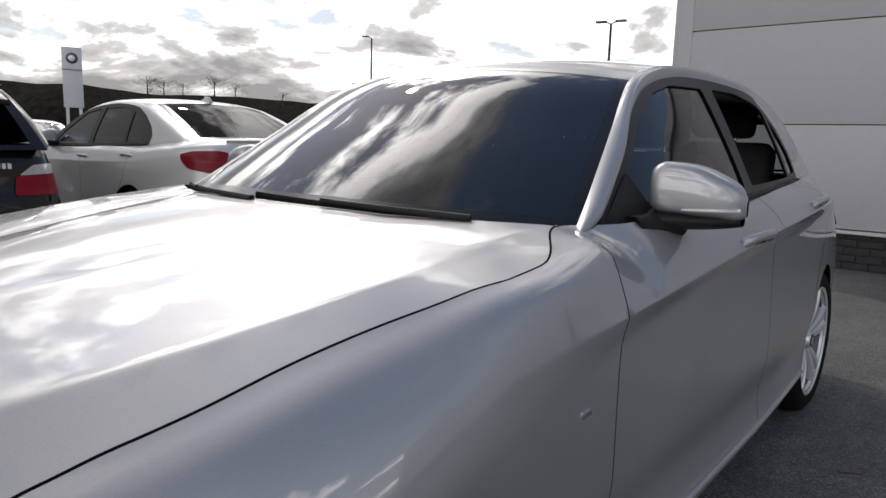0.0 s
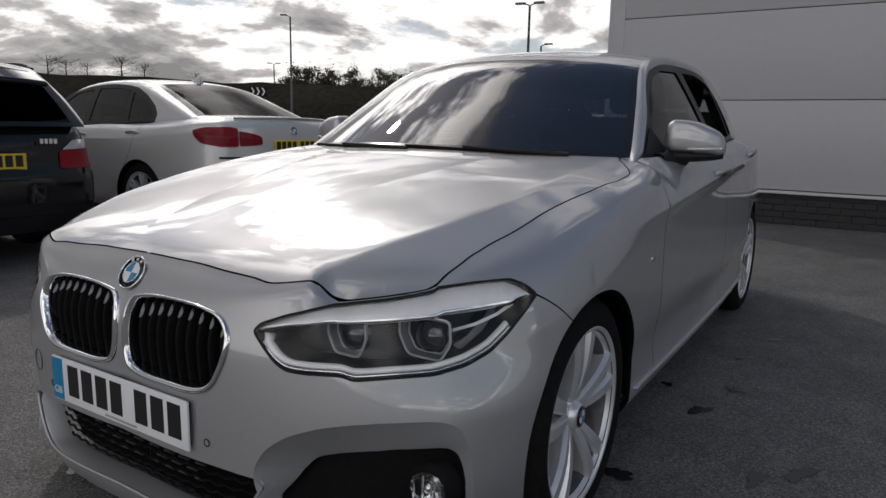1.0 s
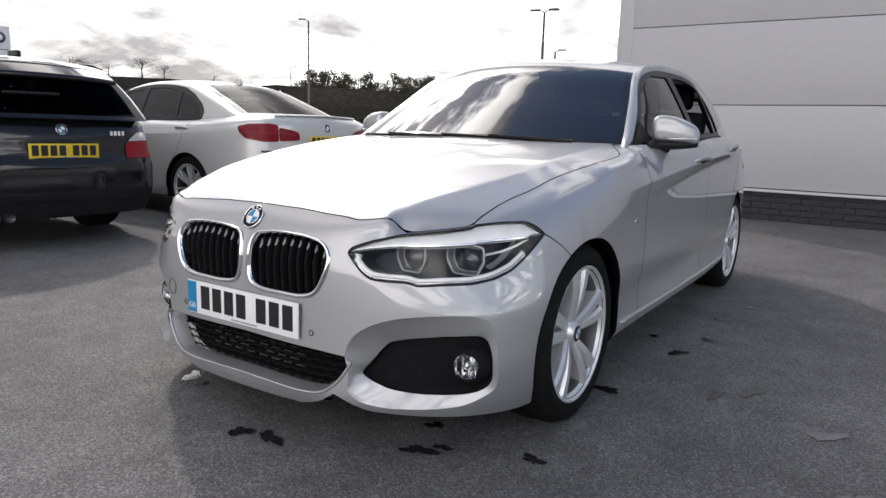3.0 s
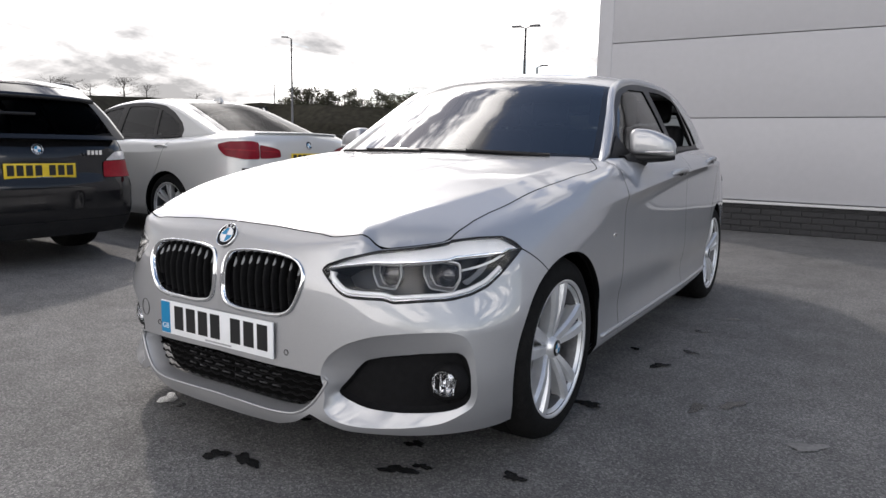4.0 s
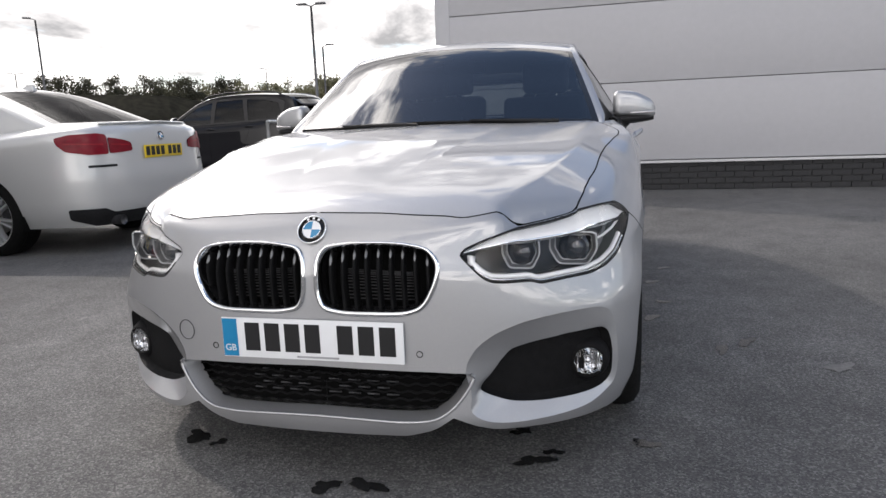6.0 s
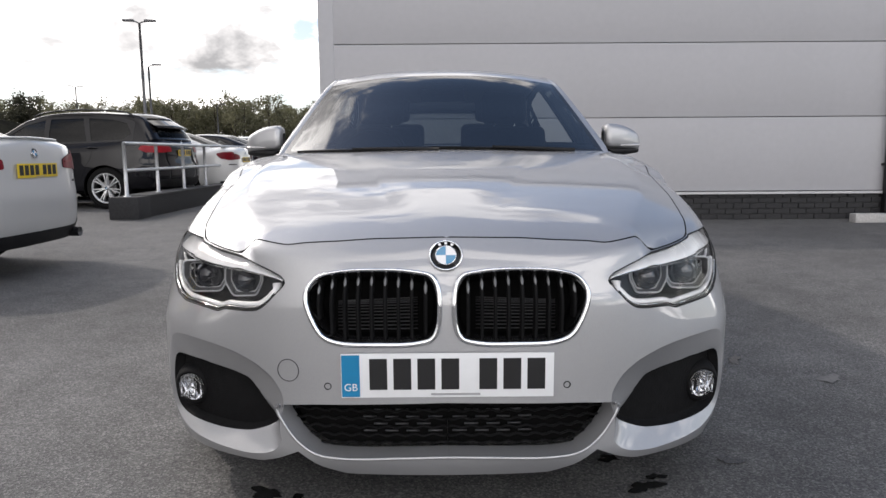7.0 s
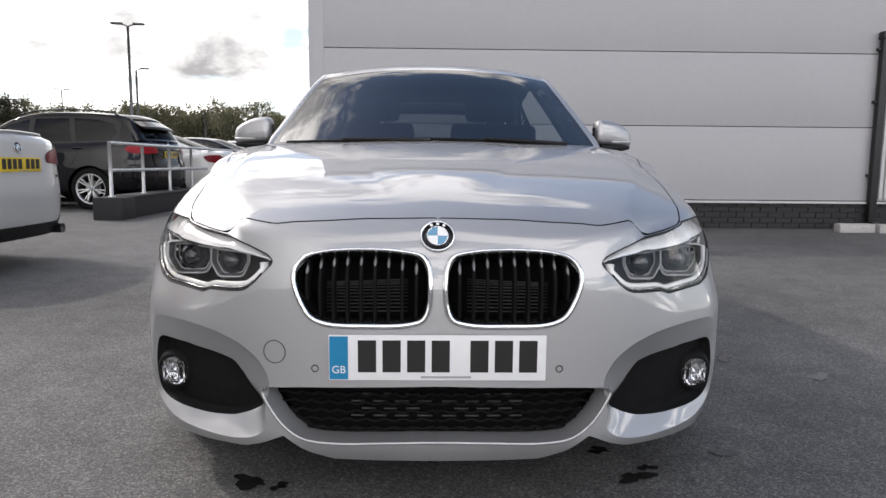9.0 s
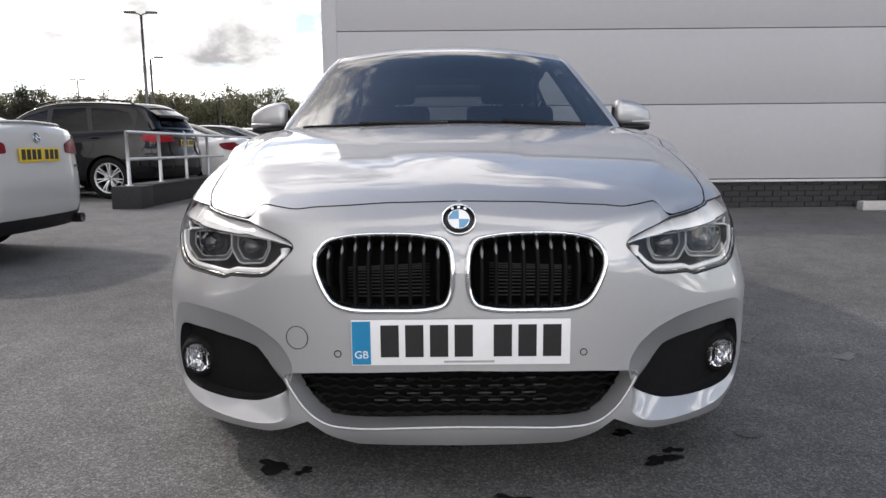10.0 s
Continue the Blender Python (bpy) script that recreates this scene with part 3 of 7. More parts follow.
def grid_regions(us, vs, pos, nor, region, mats, parent, depth=0.006):
    """A surface over a grid of two parameters, cut into named panels by region(u, v)."""
    uu, vv = np.meshgrid(us, vs, indexing="ij")
    pts = np.stack([uu.ravel(), vv.ravel()], 1)
    nv = len(vs)
    cells = {}
    for i in range(len(us) - 1):
        for j in range(nv - 1):
            k = region((us[i] + us[i + 1]) / 2, (vs[j] + vs[j + 1]) / 2)
            if k:
                a, b, c, d = i * nv + j, (i + 1) * nv + j, (i + 1) * nv + j + 1, i * nv + j + 1
                cells.setdefault(k, []).extend([(a, b, c), (a, c, d)])
    made = {}
    for k, f in cells.items():
        made[k] = panel(k, pts, np.array(f), pos, nor, mats[k][0], parent, mats[k][1], depth=depth)
    return made


def finite_nor(pos, ref, step=0.010):
    def nor(p):
        p, e = np.asarray(p, float), step
        n = np.cross(pos(p + (e, 0)) - pos(p - (e, 0)), pos(p + (0, e)) - pos(p - (0, e)))
        n /= np.linalg.norm(n, axis=1)[:, None] + 1e-12
        s = np.sign((n * np.asarray(ref)).sum(1))
        return n * np.where(s == 0, 1, s)[:, None]
    return nor


def wheel(parent, m, R=0.317, rim_r=0.235, w=0.225, style="star", spokes=5, n=56):
    """An alloy wheel, its face towards +x of its own pose."""
    hub = new("wheel")
    hub.empty_display_size = 0.1
    hub.parent = parent
    hub.matrix_basis = m
    h = w / 2
    tyre = [(rim_r - 0.012, -h + 0.01), (rim_r + 0.004, -h), (R - 0.045, -h - 0.006), (R - 0.015, -h + 0.012), (R - 0.002, -h + 0.04), (R, -h + 0.07)]
    tread = []
    for k in range(5):
        c = -h + 0.085 + k * (w - 0.17) / 4
        tread += [(R, c - 0.006), (R - 0.006, c - 0.004), (R - 0.006, c + 0.004), (R, c + 0.006)]
    tyre = tyre + tread + [(r, -x) for r, x in reversed(tyre)]
    v, f = lathe(tyre, n)
    mesh_part("tyre", v, f, M_RUBBER, hub, "black low-profile tyre")
    f0 = h - 0.004
    barrel = [(rim_r - 0.012, -h + 0.01), (rim_r - 0.03, -h + 0.03), (rim_r - 0.032, f0 - 0.03), (rim_r - 0.024, f0 - 0.016)]
    v, f = lathe(barrel, n)
    mesh_part("rim_barrel", v, f, M_DARK_METAL, hub, "dark inner barrel")
    rim = [(rim_r - 0.026, f0 - 0.032), (rim_r - 0.017, f0 - 0.014), (rim_r - 0.010, f0 - 0.005), (rim_r - 0.004, f0 + 0.002), (rim_r + 0.003, f0 + 0.003), (rim_r + 0.005, f0 - 0.008)]
    v, f = lathe(rim, n)
    mesh_part("rim", v, f, M_ALLOY, hub, "polished silver alloy rim")
    v, f = lathe([(0.02, f0 - 0.095), (0.14, f0 - 0.095), (0.14, f0 - 0.112), (0.02, f0 - 0.112)], 40)
    mesh_part("brake_disc", v, f, M_DISC, hub, smooth=False)
    bm = bmesh.new()
    box_bm(bm, (f0 - 0.085, 0.12, 0.05), (0.06, 0.07, 0.15), None, 0.012)
    part("brake_caliper", bm, M_DARK_METAL, hub)
    v, f = lathe([(0.0, f0 - 0.12), (rim_r - 0.035, f0 - 0.12)], 32)
    mesh_part("brake_shield", v, f, M_GAP, hub)
    dish = 0.028

    def spoke(ang, r0, r1, w0, w1, skew):
        """One spoke: a tapering bar with a chamfered face, from the hub out to the rim."""
        vs, fs = [], []
        rows = 7
        for i in range(rows):
            k = i / (rows - 1)
            r = r0 + (r1 - r0) * k
            ww = (w0 + (w1 - w0) * k) / 2
            a = ang + skew * k
            x = f0 - dish * (1 - k) ** 1.5 - 0.004 + 0.006 * math.sin(math.pi * k)
            dirv, tan = (math.cos(a), math.sin(a)), (-math.sin(a), math.cos(a))
            for u, dx in ((-1, -0.048), (-1, -0.012), (-0.66, 0), (0.66, 0), (1, -0.012), (1, -0.048)):
                vs.append((x + dx, dirv[0] * r + tan[0] * ww * u, dirv[1] * r + tan[1] * ww * u))
        for i in range(rows - 1):
            for j in range(6):
                l = (j + 1) % 6
                fs.append((i * 6 + j, (i + 1) * 6 + j, (i + 1) * 6 + l, i * 6 + l))
        fs.append(tuple(range(6)))
        mesh_part("spoke", vs, fs, M_ALLOY, hub, smooth=False)

    for k in range(spokes):
        a = 2 * math.pi * k / spokes + math.pi / 2
        if style == "star":
            spoke(a - 0.185, 0.030, rim_r - 0.010, 0.026, 0.047, 0.005)
            spoke(a + 0.185, 0.030, rim_r - 0.010, 0.026, 0.047, -0.005)
        else:
            spoke(a - 0.10, 0.04, rim_r - 0.014, 0.020, 0.021, -0.03)
            spoke(a + 0.10, 0.04, rim_r - 0.014, 0.020, 0.021, 0.03)
    v, f = lathe([(0.0, f0 - 0.012), (0.03, f0 - 0.012), (0.034, f0 - 0.018), (0.040, f0 - 0.030), (0.046, f0 - 0.06)], 32)
    mesh_part("hub", v, f, M_ALLOY, hub)
    roundel(hub, Matrix.Translation((f0 - 0.0105, 0, 0)) @ pose(0, 0, 0, 0, 0, 90) @ pose(0, 0, 0, 90, 0, 0), 0.029, simple=True)
    return hub


def roundel(parent, m, r, simple=False):
    """A round badge: dark ring, four quarters in blue and white, bright rim. Its face looks along its own z."""
    b = new("badge")
    b.empty_display_size = 0.05
    b.parent = parent
    b.matrix_basis = m
    v, f = lathe([(0, 0), (r * 0.96, 0), (r * 0.96, 0.002), (0, 0.003)], 36, "z")
    mesh_part("badge_ring", v, f, M_GLOSS_BLACK, b, "black badge ring")
    for k, mat in enumerate((M_BADGE_WHITE, M_BADGE_BLUE, M_BADGE_WHITE, M_BADGE_BLUE)):
        vs = [(0, 0, 0.0036)] + [(0.60 * r * math.cos(math.pi / 2 * k + a), 0.60 * r * math.sin(math.pi / 2 * k + a), 0.0034) for a in np.linspace(0, math.pi / 2, 9)]
        mesh_part("badge_quarter", vs, [(0, i, i + 1) for i in range(1, 9)], mat, b, "white quarter" if k % 2 == 0 else "blue quarter", smooth=False)
    if not simple:
        ring = [(r * 0.97 * math.cos(a), r * 0.97 * math.sin(a), 0.0025) for a in np.linspace(0, 2 * math.pi, 48, endpoint=False)]
        tube("badge_rim", ring, r * 0.055, M_CHROME, b, "bright rim", closed=True, n=8)
        ring = [(r * 0.62 * math.cos(a), r * 0.62 * math.sin(a), 0.0034) for a in np.linspace(0, 2 * math.pi, 40, endpoint=False)]
        tube("badge_inner_rim", ring, r * 0.03, M_CHROME, b, closed=True, n=6)
        for a in (62, 90, 118):
            bm = bmesh.new()
            box_bm(bm, (0, 0, 0), (r * 0.16, r * 0.16, 0.001), Matrix.Rotation(radians(a - 90), 4, "Z") @ Matrix.Translation((0, r * 0.80, 0.0035)))
            part("badge_mark", bm, M_BADGE_WHITE, b)
    return b


def plate(parent, m, mat, band=True, w=0.52, h=0.111, groups=(4, 3)):
    """A registration plate; its characters are plain bars. Face along its own -y."""
    p = new("number_plate")
    p.empty_display_size = 0.1
    p.parent = parent
    p.matrix_basis = m
    tagged(p, "white front plate" if mat is M_PLATE_WHITE else "yellow rear plate")
    box("plate_board", (0, 0, 0), (w, 0.006, h), mat, p, bevel=0.002)
    x0 = -w / 2 + 0.012
    if band:
        box("blue_band", (-w / 2 + 0.024, -0.0036, 0), (0.044, 0.0012, h - 0.006), M_PLATE_BLUE, p, "blue band")
        bm = bmesh.new()
        cu = bpy.data.curves.new("band_letters", "FONT")
        bm.free()
        cu.body, cu.size, cu.extrude, cu.align_x = "GB", 0.026, 0.0004, "CENTER"
        cu.materials.append(M_BADGE_WHITE)
        tx = new("band_letters", cu)
        tx.parent = p
        tx.matrix_basis = pose(-w / 2 + 0.024, -0.0046, -0.037, 90, 0, 0)
        x0 = -w / 2 + 0.062
    total = sum(groups)
    cw = (w / 2 - 0.014 - x0 - 0.034) / total
    x = x0
    for g in groups:
        for _ in range(g):
            box("character_bar", (x + cw / 2, -0.0036, 0.004), (cw * 0.74, 0.0012, 0.078), M_INK, p)
            x += cw
        x += 0.034
    box("small_print_bar", (0.02, -0.0036, -0.047), (0.12, 0.0012, 0.005), M_PLATE_GREY, p)
    return p


def car_shell(car, sp):
    """Body panels, glazing, pillars, wheels and cabin from a car's curves."""
    sh = Sheet(sp["contour"], sp["stations"], sp["zs"], sp["ds"], sp.get("top"), edge=sp.get("edge"))
    smax, Qm = sh.s[-1], sh.Q[-1]
    yf, yr, hz, ar = sp["axles"][0], sp["axles"][1], sp["hub_z"], sp["arch"]
    ss = np.linspace(0, smax, 260)
    if "bottom" in sp:
        zb = sp["bottom"](ss)
        bot = sh.sz(np.stack([ss, zb], 1))
    else:
        bot = np.stack([ss, np.zeros(260)], 1)
    qq = np.linspace(0, Qm, 34)[1:-1]
    outer = np.vstack([bot, np.stack([np.full(32, smax), np.interp(qq, [0, Qm], [bot[-1, 1], Qm])], 1), np.stack([ss[::-1], np.full(260, Qm)], 1), np.stack([np.zeros(32), np.interp(qq, [0, Qm], [bot[0, 1], Qm])], 1)[::-1]])
    arches = [arch_loop(sh, yf, hz, ar), arch_loop(sh, yr, hz, ar)]
    lines = {k: sh.sz(smooth_path([(float(sh.at_y(y)), z) for y, z in l], 30)) for k, l in sp["lines"].items()}
    slots = [slot(l, 0.0019) for l in lines.values()]
    holes = sp.get("holes", lambda s: {})(sh)
    cs = np.arange(float(sh.at_y(1.0)), float(sh.at_y(sh.P[-1, 1] - .45)), 0.02)
    swage = np.vstack([np.stack([cs, np.full(len(cs), q)], 1) for q in (sh.Q[5] - .005, sh.Q[5], sh.Q[5] + .005)])
    pts, tri = fill(outer, arches + slots + list(holes.values()), sp.get("step", 0.028), swage)
    cen = pts[tri].mean(1)
    names = sp["panels"]
    order = np.zeros(len(cen), int)
    for k, l in enumerate(lines.values()):
        o = np.argsort(l[:, 1])
        order += cen[:, 0] > np.interp(cen[:, 1], l[o, 1], l[o, 0])
    mat = sp["paint"]
    for k, (nm, lab, centre) in enumerate(names):
        f = tri[order == k]
        if not len(f):
            continue
        if centre:
            panel(nm, pts, f, sh.pos, sh.nor, mat, car, lab, both=True)
        else:
            panel(nm, pts, f, sh.pos, sh.nor, mat, car, lab)
            panel(nm, pts, f, sh.pos, sh.nor, mat, car, lab, mirror=True)
    # dark inner skin behind the shut lines
    bp, bt = fill(outer, arches + list(holes.values()), 0.06)
    inner = lambda p: sh.pos(p) - sh.nor(p) * 0.02
    panel("inner_skin", bp, bt, inner, sh.nor, M_GAP, car, depth=0, both=True)
    # wheel wells
    for y0 in (yf, yr):
        for sg in (1, -1):
            xo = np.interp(y0, sh.P[:, 1], sh.P[:, 0]) - 0.02
            v, f = lathe([(0.0, xo - 0.36), (ar + 0.01, xo - 0.36), (ar + 0.012, xo - 0.006), (ar - 0.004, xo - 0.004)], 40)
            v = [(sg * min(a, float(np.interp(y0 + b, sh.P[:, 1], sh.P[:, 0])) - 0.02), y0 + b, hz + c) for a, b, c in v]
            f = [q for q in f if max(v[i][2] for i in q) > hz - 0.13 and min(v[i][2] for i in q) > 0.20]
            mesh_part("wheel_well", v, f, M_GAP, car)
    # bonnet
    H = sp["hood"]
    se = float(sh.at_y(sp["hood_end"]))
    edge = sh.pos(np.stack([np.linspace(0, se, 220), np.full(220, Qm)], 1))
    back = [(x, sp["hood_back"](x)) for x in np.linspace(edge[-1, 0] - 0.006, 0, 40)]
    ring = np.vstack([edge[:, :2] * (1, 1), back])
    ring = shrink(ring, 0.0042)
    ring[:, 0] = np.maximum(ring[:, 0], 0)
    ring[0, 0] = ring[-1, 0] = 0
    mid_edge = np.stack([np.zeros(44), np.linspace(ring[-1, 1], ring[0, 1], 46)[1:-1]], 1)
    ring = np.vstack([ring, mid_edge])
    fold = sp["folds"]() if "folds" in sp else None
    hp, ht = fill(ring, (), 0.019, fold)
    hpos = lambda p: np.stack([p[:, 0], p[:, 1], H(p[:, 0], p[:, 1])], 1)
    panel("bonnet", hp, ht, hpos, finite_nor(hpos, (0, -0.2, 1), 0.005), mat, car, sp["label_bonnet"], both=True, depth=0.02)
    # upper body: windscreen, roof, rear window in one sweep along the car
    Wp = smooth_path(sp["W"], 240)
    L = np.concatenate([[0], np.cumsum(np.linalg.norm(np.diff(Wp, axis=0), axis=1))])
    by, bz = curve(*sp["by"]), curve(*sp["bz"])

    def upos(p):
        p = np.asarray(p, float)
        t = np.clip(p[:, 0], 0, L[-1])
        wx, wy, wz = (np.interp(t, L, Wp[:, k]) for k in range(3))
        k = 1 - np.abs(p[:, 1]) ** 2.2
        return np.stack([p[:, 1] * wx, wy - by(wy) * k, wz + bz(wy) * k], 1)

    t_of = lambda y: float(np.interp(y, Wp[:, 1], L))
    ta, tb = t_of(sp["screen_top"]), t_of(sp["rear_top"])
    tc = t_of(sp.get("rear_bottom", Wp[-1, 1]))
    tl = sorted(set([0, 0.02, sp.get("frit", 0.08), ta - 0.012, ta, ta + 0.006, tb, tb + 0.03, tc - 0.03, tc, L[-1]]) | set(np.linspace(0, L[-1], 70)))
    ul = sorted(set(np.linspace(-1, 1, 37)) | {-0.962, 0.962, -0.99, 0.99, -0.88, 0.88})

    def region(t, u):
        if t < ta - 0.012:
            return "windscreen" if abs(u) < 0.962 and t > sp.get("frit", 0.08) else "windscreen_surround"
        if t < ta:
            return "windscreen_surround"
        if t < tb:
            return "roof"
        if t < tb + 0.03:
            return "rear_window_surround" if abs(u) < 0.99 else "roof"
        if t < tc:
            return "rear_window" if abs(u) < 0.88 and t < tc - 0.03 else ("rear_window_surround" if abs(u) < 0.99 else "roof")
        return "tail_panel"

    grid_regions(np.array(tl), np.array(ul), upos, finite_nor(upos, (0, 0, 1), 0.03), region,
                 {"windscreen": (M_WINDSCREEN, "tinted windscreen glass"), "windscreen_surround": (M_GLOSS_BLACK, "black glass edge"), "roof": (mat, sp["label_roof"]),
                  "rear_window": (sp["rear_glass"], "tinted rear glass"), "rear_window_surround": (M_GLOSS_BLACK, ""), "tail_panel": (mat, "")}, car, depth=0.004)
    # side glazing plane
    bx, zbelt = curve(*sp["belt_x"]), curve(*sp["belt_z"])
    lean = curve(*sp["lean"])

    def spos(p):
        y, z = p[:, 0], p[:, 1]
        dz = np.maximum(0, z - zbelt(y))
        return np.stack([bx(y) - lean(y) * dz - 0.28 * dz**2, y, z], 1)

    snor = finite_nor(spos, (1, 0, 0.2))
    Dp = smooth_path(sp["D"], 120)
    yb = np.linspace(Dp[-1, 0], Dp[0, 0], 60)[1:-1]
    belt_line = np.stack([yb, zbelt(yb) - 0.012], 1)
    panes = [smooth_path(p, 70, True) if len(p) > 8 else round_poly(p, 0.018) for p in sp["panes"]]
    # the black frame ends along a curve; behind it the pillar is painted
    cz, cy = sp["c_line"]
    past = lambda q: q[:, 0] > np.interp(q[:, 1], cz, cy)
    i, j = int(np.argmax(past(Dp))), int(np.argmax(~past(belt_line)))
    zc = np.linspace(Dp[i, 1] - 0.004, belt_line[j, 1] + 0.004, 16)
    cut_line = np.stack([np.interp(zc, cz, cy), zc], 1)
    pp, pt = fill(np.vstack([Dp[:i], cut_line, belt_line[j:]]), panes, 0.03)
    rp, rt_ = fill(np.vstack([Dp[i:], belt_line[:j], cut_line[::-1]]), (), 0.03)
    for sg in (False, True):
        panel("window_frame", pp, pt, spos, snor, M_FRAME, car, "black window frame and door pillars", mirror=sg, depth=0.01)
        if len(rt_):
            panel("rear_pillar", rp, rt_, spos, snor, mat, car, mirror=sg, depth=0.01)
        for k, pane in enumerate(panes):
            if k == sp.get("open_pane") and not sg:
                continue
            gp, gt = fill(shrink(pane, -0.004), (), 0.05)
            g = sp["glass"][k]
            panel(("front_window", "rear_window_pane", "quarter_window", "quarter_window")[k], gp, gt, lambda p: spos(p) - snor(p) * 0.006, snor, g, car, "tinted side glass", mirror=sg, depth=0.004)
        # belt seal
        yy = np.linspace(sp.get("seal_start", Dp[0, 0] + 0.03), sp["seal_end"], 50)
        q = spos(np.stack([yy, zbelt(yy) - 0.004], 1)) + (0.004, 0, 0)
        tube("belt_seal", flip(q, sg), 0.008, M_PLASTIC, car, "black rubber belt seal", n=8)
        # pillar and roof rail between the side glass and the screen and roof
        n = 130
        Dr, Wr = smooth_path(sp["D"], n), smooth_path(sp["W"], n)
        A, B = spos(Dr), Wr
        mid = (A + B) / 2 + sp.get("rail_bulge", 0.022) * np.array((0.75, -0.15, 0.65))
        rings = []
        for k in np.linspace(0, 1, 9):
            rings.append(A * (1 - k) ** 2 + 2 * mid * k * (1 - k) + B * k * k)
        edge_ring = sp.get("trim_rings", 4)
        cut = int(np.searchsorted(Wr[:, 1], sp["screen_top"] - .06))
        loft("door_frame_trim", [flip(r[:cut + 1], sg) for r in rings[:edge_ring + 1]], M_FRAME, car, "black door frame edge", closed=False)
        loft("windscreen_pillar", [flip(r[:cut + 1], sg) for r in rings[edge_ring:]], mat, car, "painted windscreen pillar", closed=False)
        loft("roof_rail", [flip(r[cut:], sg) for r in rings], mat, car, "painted roof rail", closed=False)
    # tail: from the top of the body side to the foot of the rear window
    st = float(sh.at_y(sp["deck_from"]))
    ns = 60
    sT = np.linspace(st, smax, ns)
    A = sh.pos(np.stack([sT, np.full(ns, Qm)], 1))
    us = np.interp(np.linspace(0, 1, ns), [0, 1], [1, 0])
    B = upos(np.stack([np.full(ns, L[-1]), us], 1))
    bul = sp.get("deck_bulge", 0.01)
    rings = []
    for k in np.linspace(0, 1, 8):
        r = A * (1 - k) + B * k
        r[:, 2] += bul * 4 * k * (1 - k)
        rings.append(r)
    loft("tailgate" if sp.get("hatch", True) else "boot_lid", [np.vstack([r, flip(r[::-1][1:])]) for r in rings], mat, car, "", closed=False)
    # wheels
    for y0 in (yf, yr):
        xw = sp["wheel_face"] if y0 == yf else sp.get("rear_face", sp["wheel_face"])
        wheel(car, pose(xw - sp["wheel_w"] / 2, y0, hz), sp["tyre"], sp["rim"], sp["wheel_w"], sp["style"], sp["spokes"])
        wheel(car, pose(-xw + sp["wheel_w"] / 2, y0, hz, 0, 0, 180), sp["tyre"], sp["rim"], sp["wheel_w"], sp["style"], sp["spokes"])
    # floor pan and cabin
    y1 = sh.P[-1, 1]
    box("floor_pan", (0, y1 / 2, hz - 0.07), (1.24, y1 - 0.5, 0.06), M_GAP, car)
    for y0, dy in (((yf + 0.36 + yr - 0.36) / 2, yr - yf - 0.74),):
        box("sill_floor", (0, y0, hz - 0.05), (1.60, dy, 0.10), M_GAP, car)
    return sh, upos, spos, (L, t_of)


def round_poly(p, r, n=4):
    """A polygon with rounded corners."""
    P = np.array(p, float)
    out = []
    for a, b, c in zip(np.roll(P, 1, 0), P, np.roll(P, -1, 0)):
        u, v = (a - b) / np.linalg.norm(a - b), (c - b) / np.linalg.norm(c - b)
        k = min(r, 0.4 * np.linalg.norm(a - b), 0.4 * np.linalg.norm(c - b))
        for t in np.linspace(0, 1, n):
            out.append((b + u * k) * (1 - t) ** 2 + 2 * b * t * (1 - t) + (b + v * k) * t * t)
    out = np.array(out)
    dense = []
    for a, b in zip(out, np.roll(out, -1, 0)):
        m = max(1, int(np.linalg.norm(b - a) / 0.05))
        dense += [a + (b - a) * i / m for i in range(m)]
    return np.array(dense)


def seat(parent, x, y, z, mat):
    s = new("seat")
    s.parent = parent
    s.matrix_basis = pose(x, y, z)
    box("cushion", (0, -0.02, 0.0), (0.50, 0.50, 0.16), mat, s, bevel=0.05, seg=3)
    box("backrest", (0, 0, 0), (0.48, 0.13, 0.60), mat, s, bevel=0.05, seg=3, m=pose(0, 0.27, 0.30, -14))
    box("headrest", (0, 0, 0), (0.27, 0.10, 0.19), mat, s, bevel=0.045, seg=3, m=pose(0, 0.40, 0.71, -8))
    for sx in (-0.06, 0.06):
        tube("headrest_post", [(sx, 0.36, 0.55), (sx, 0.385, 0.65)], 0.006, M_CHROME, s, n=6)
    return s


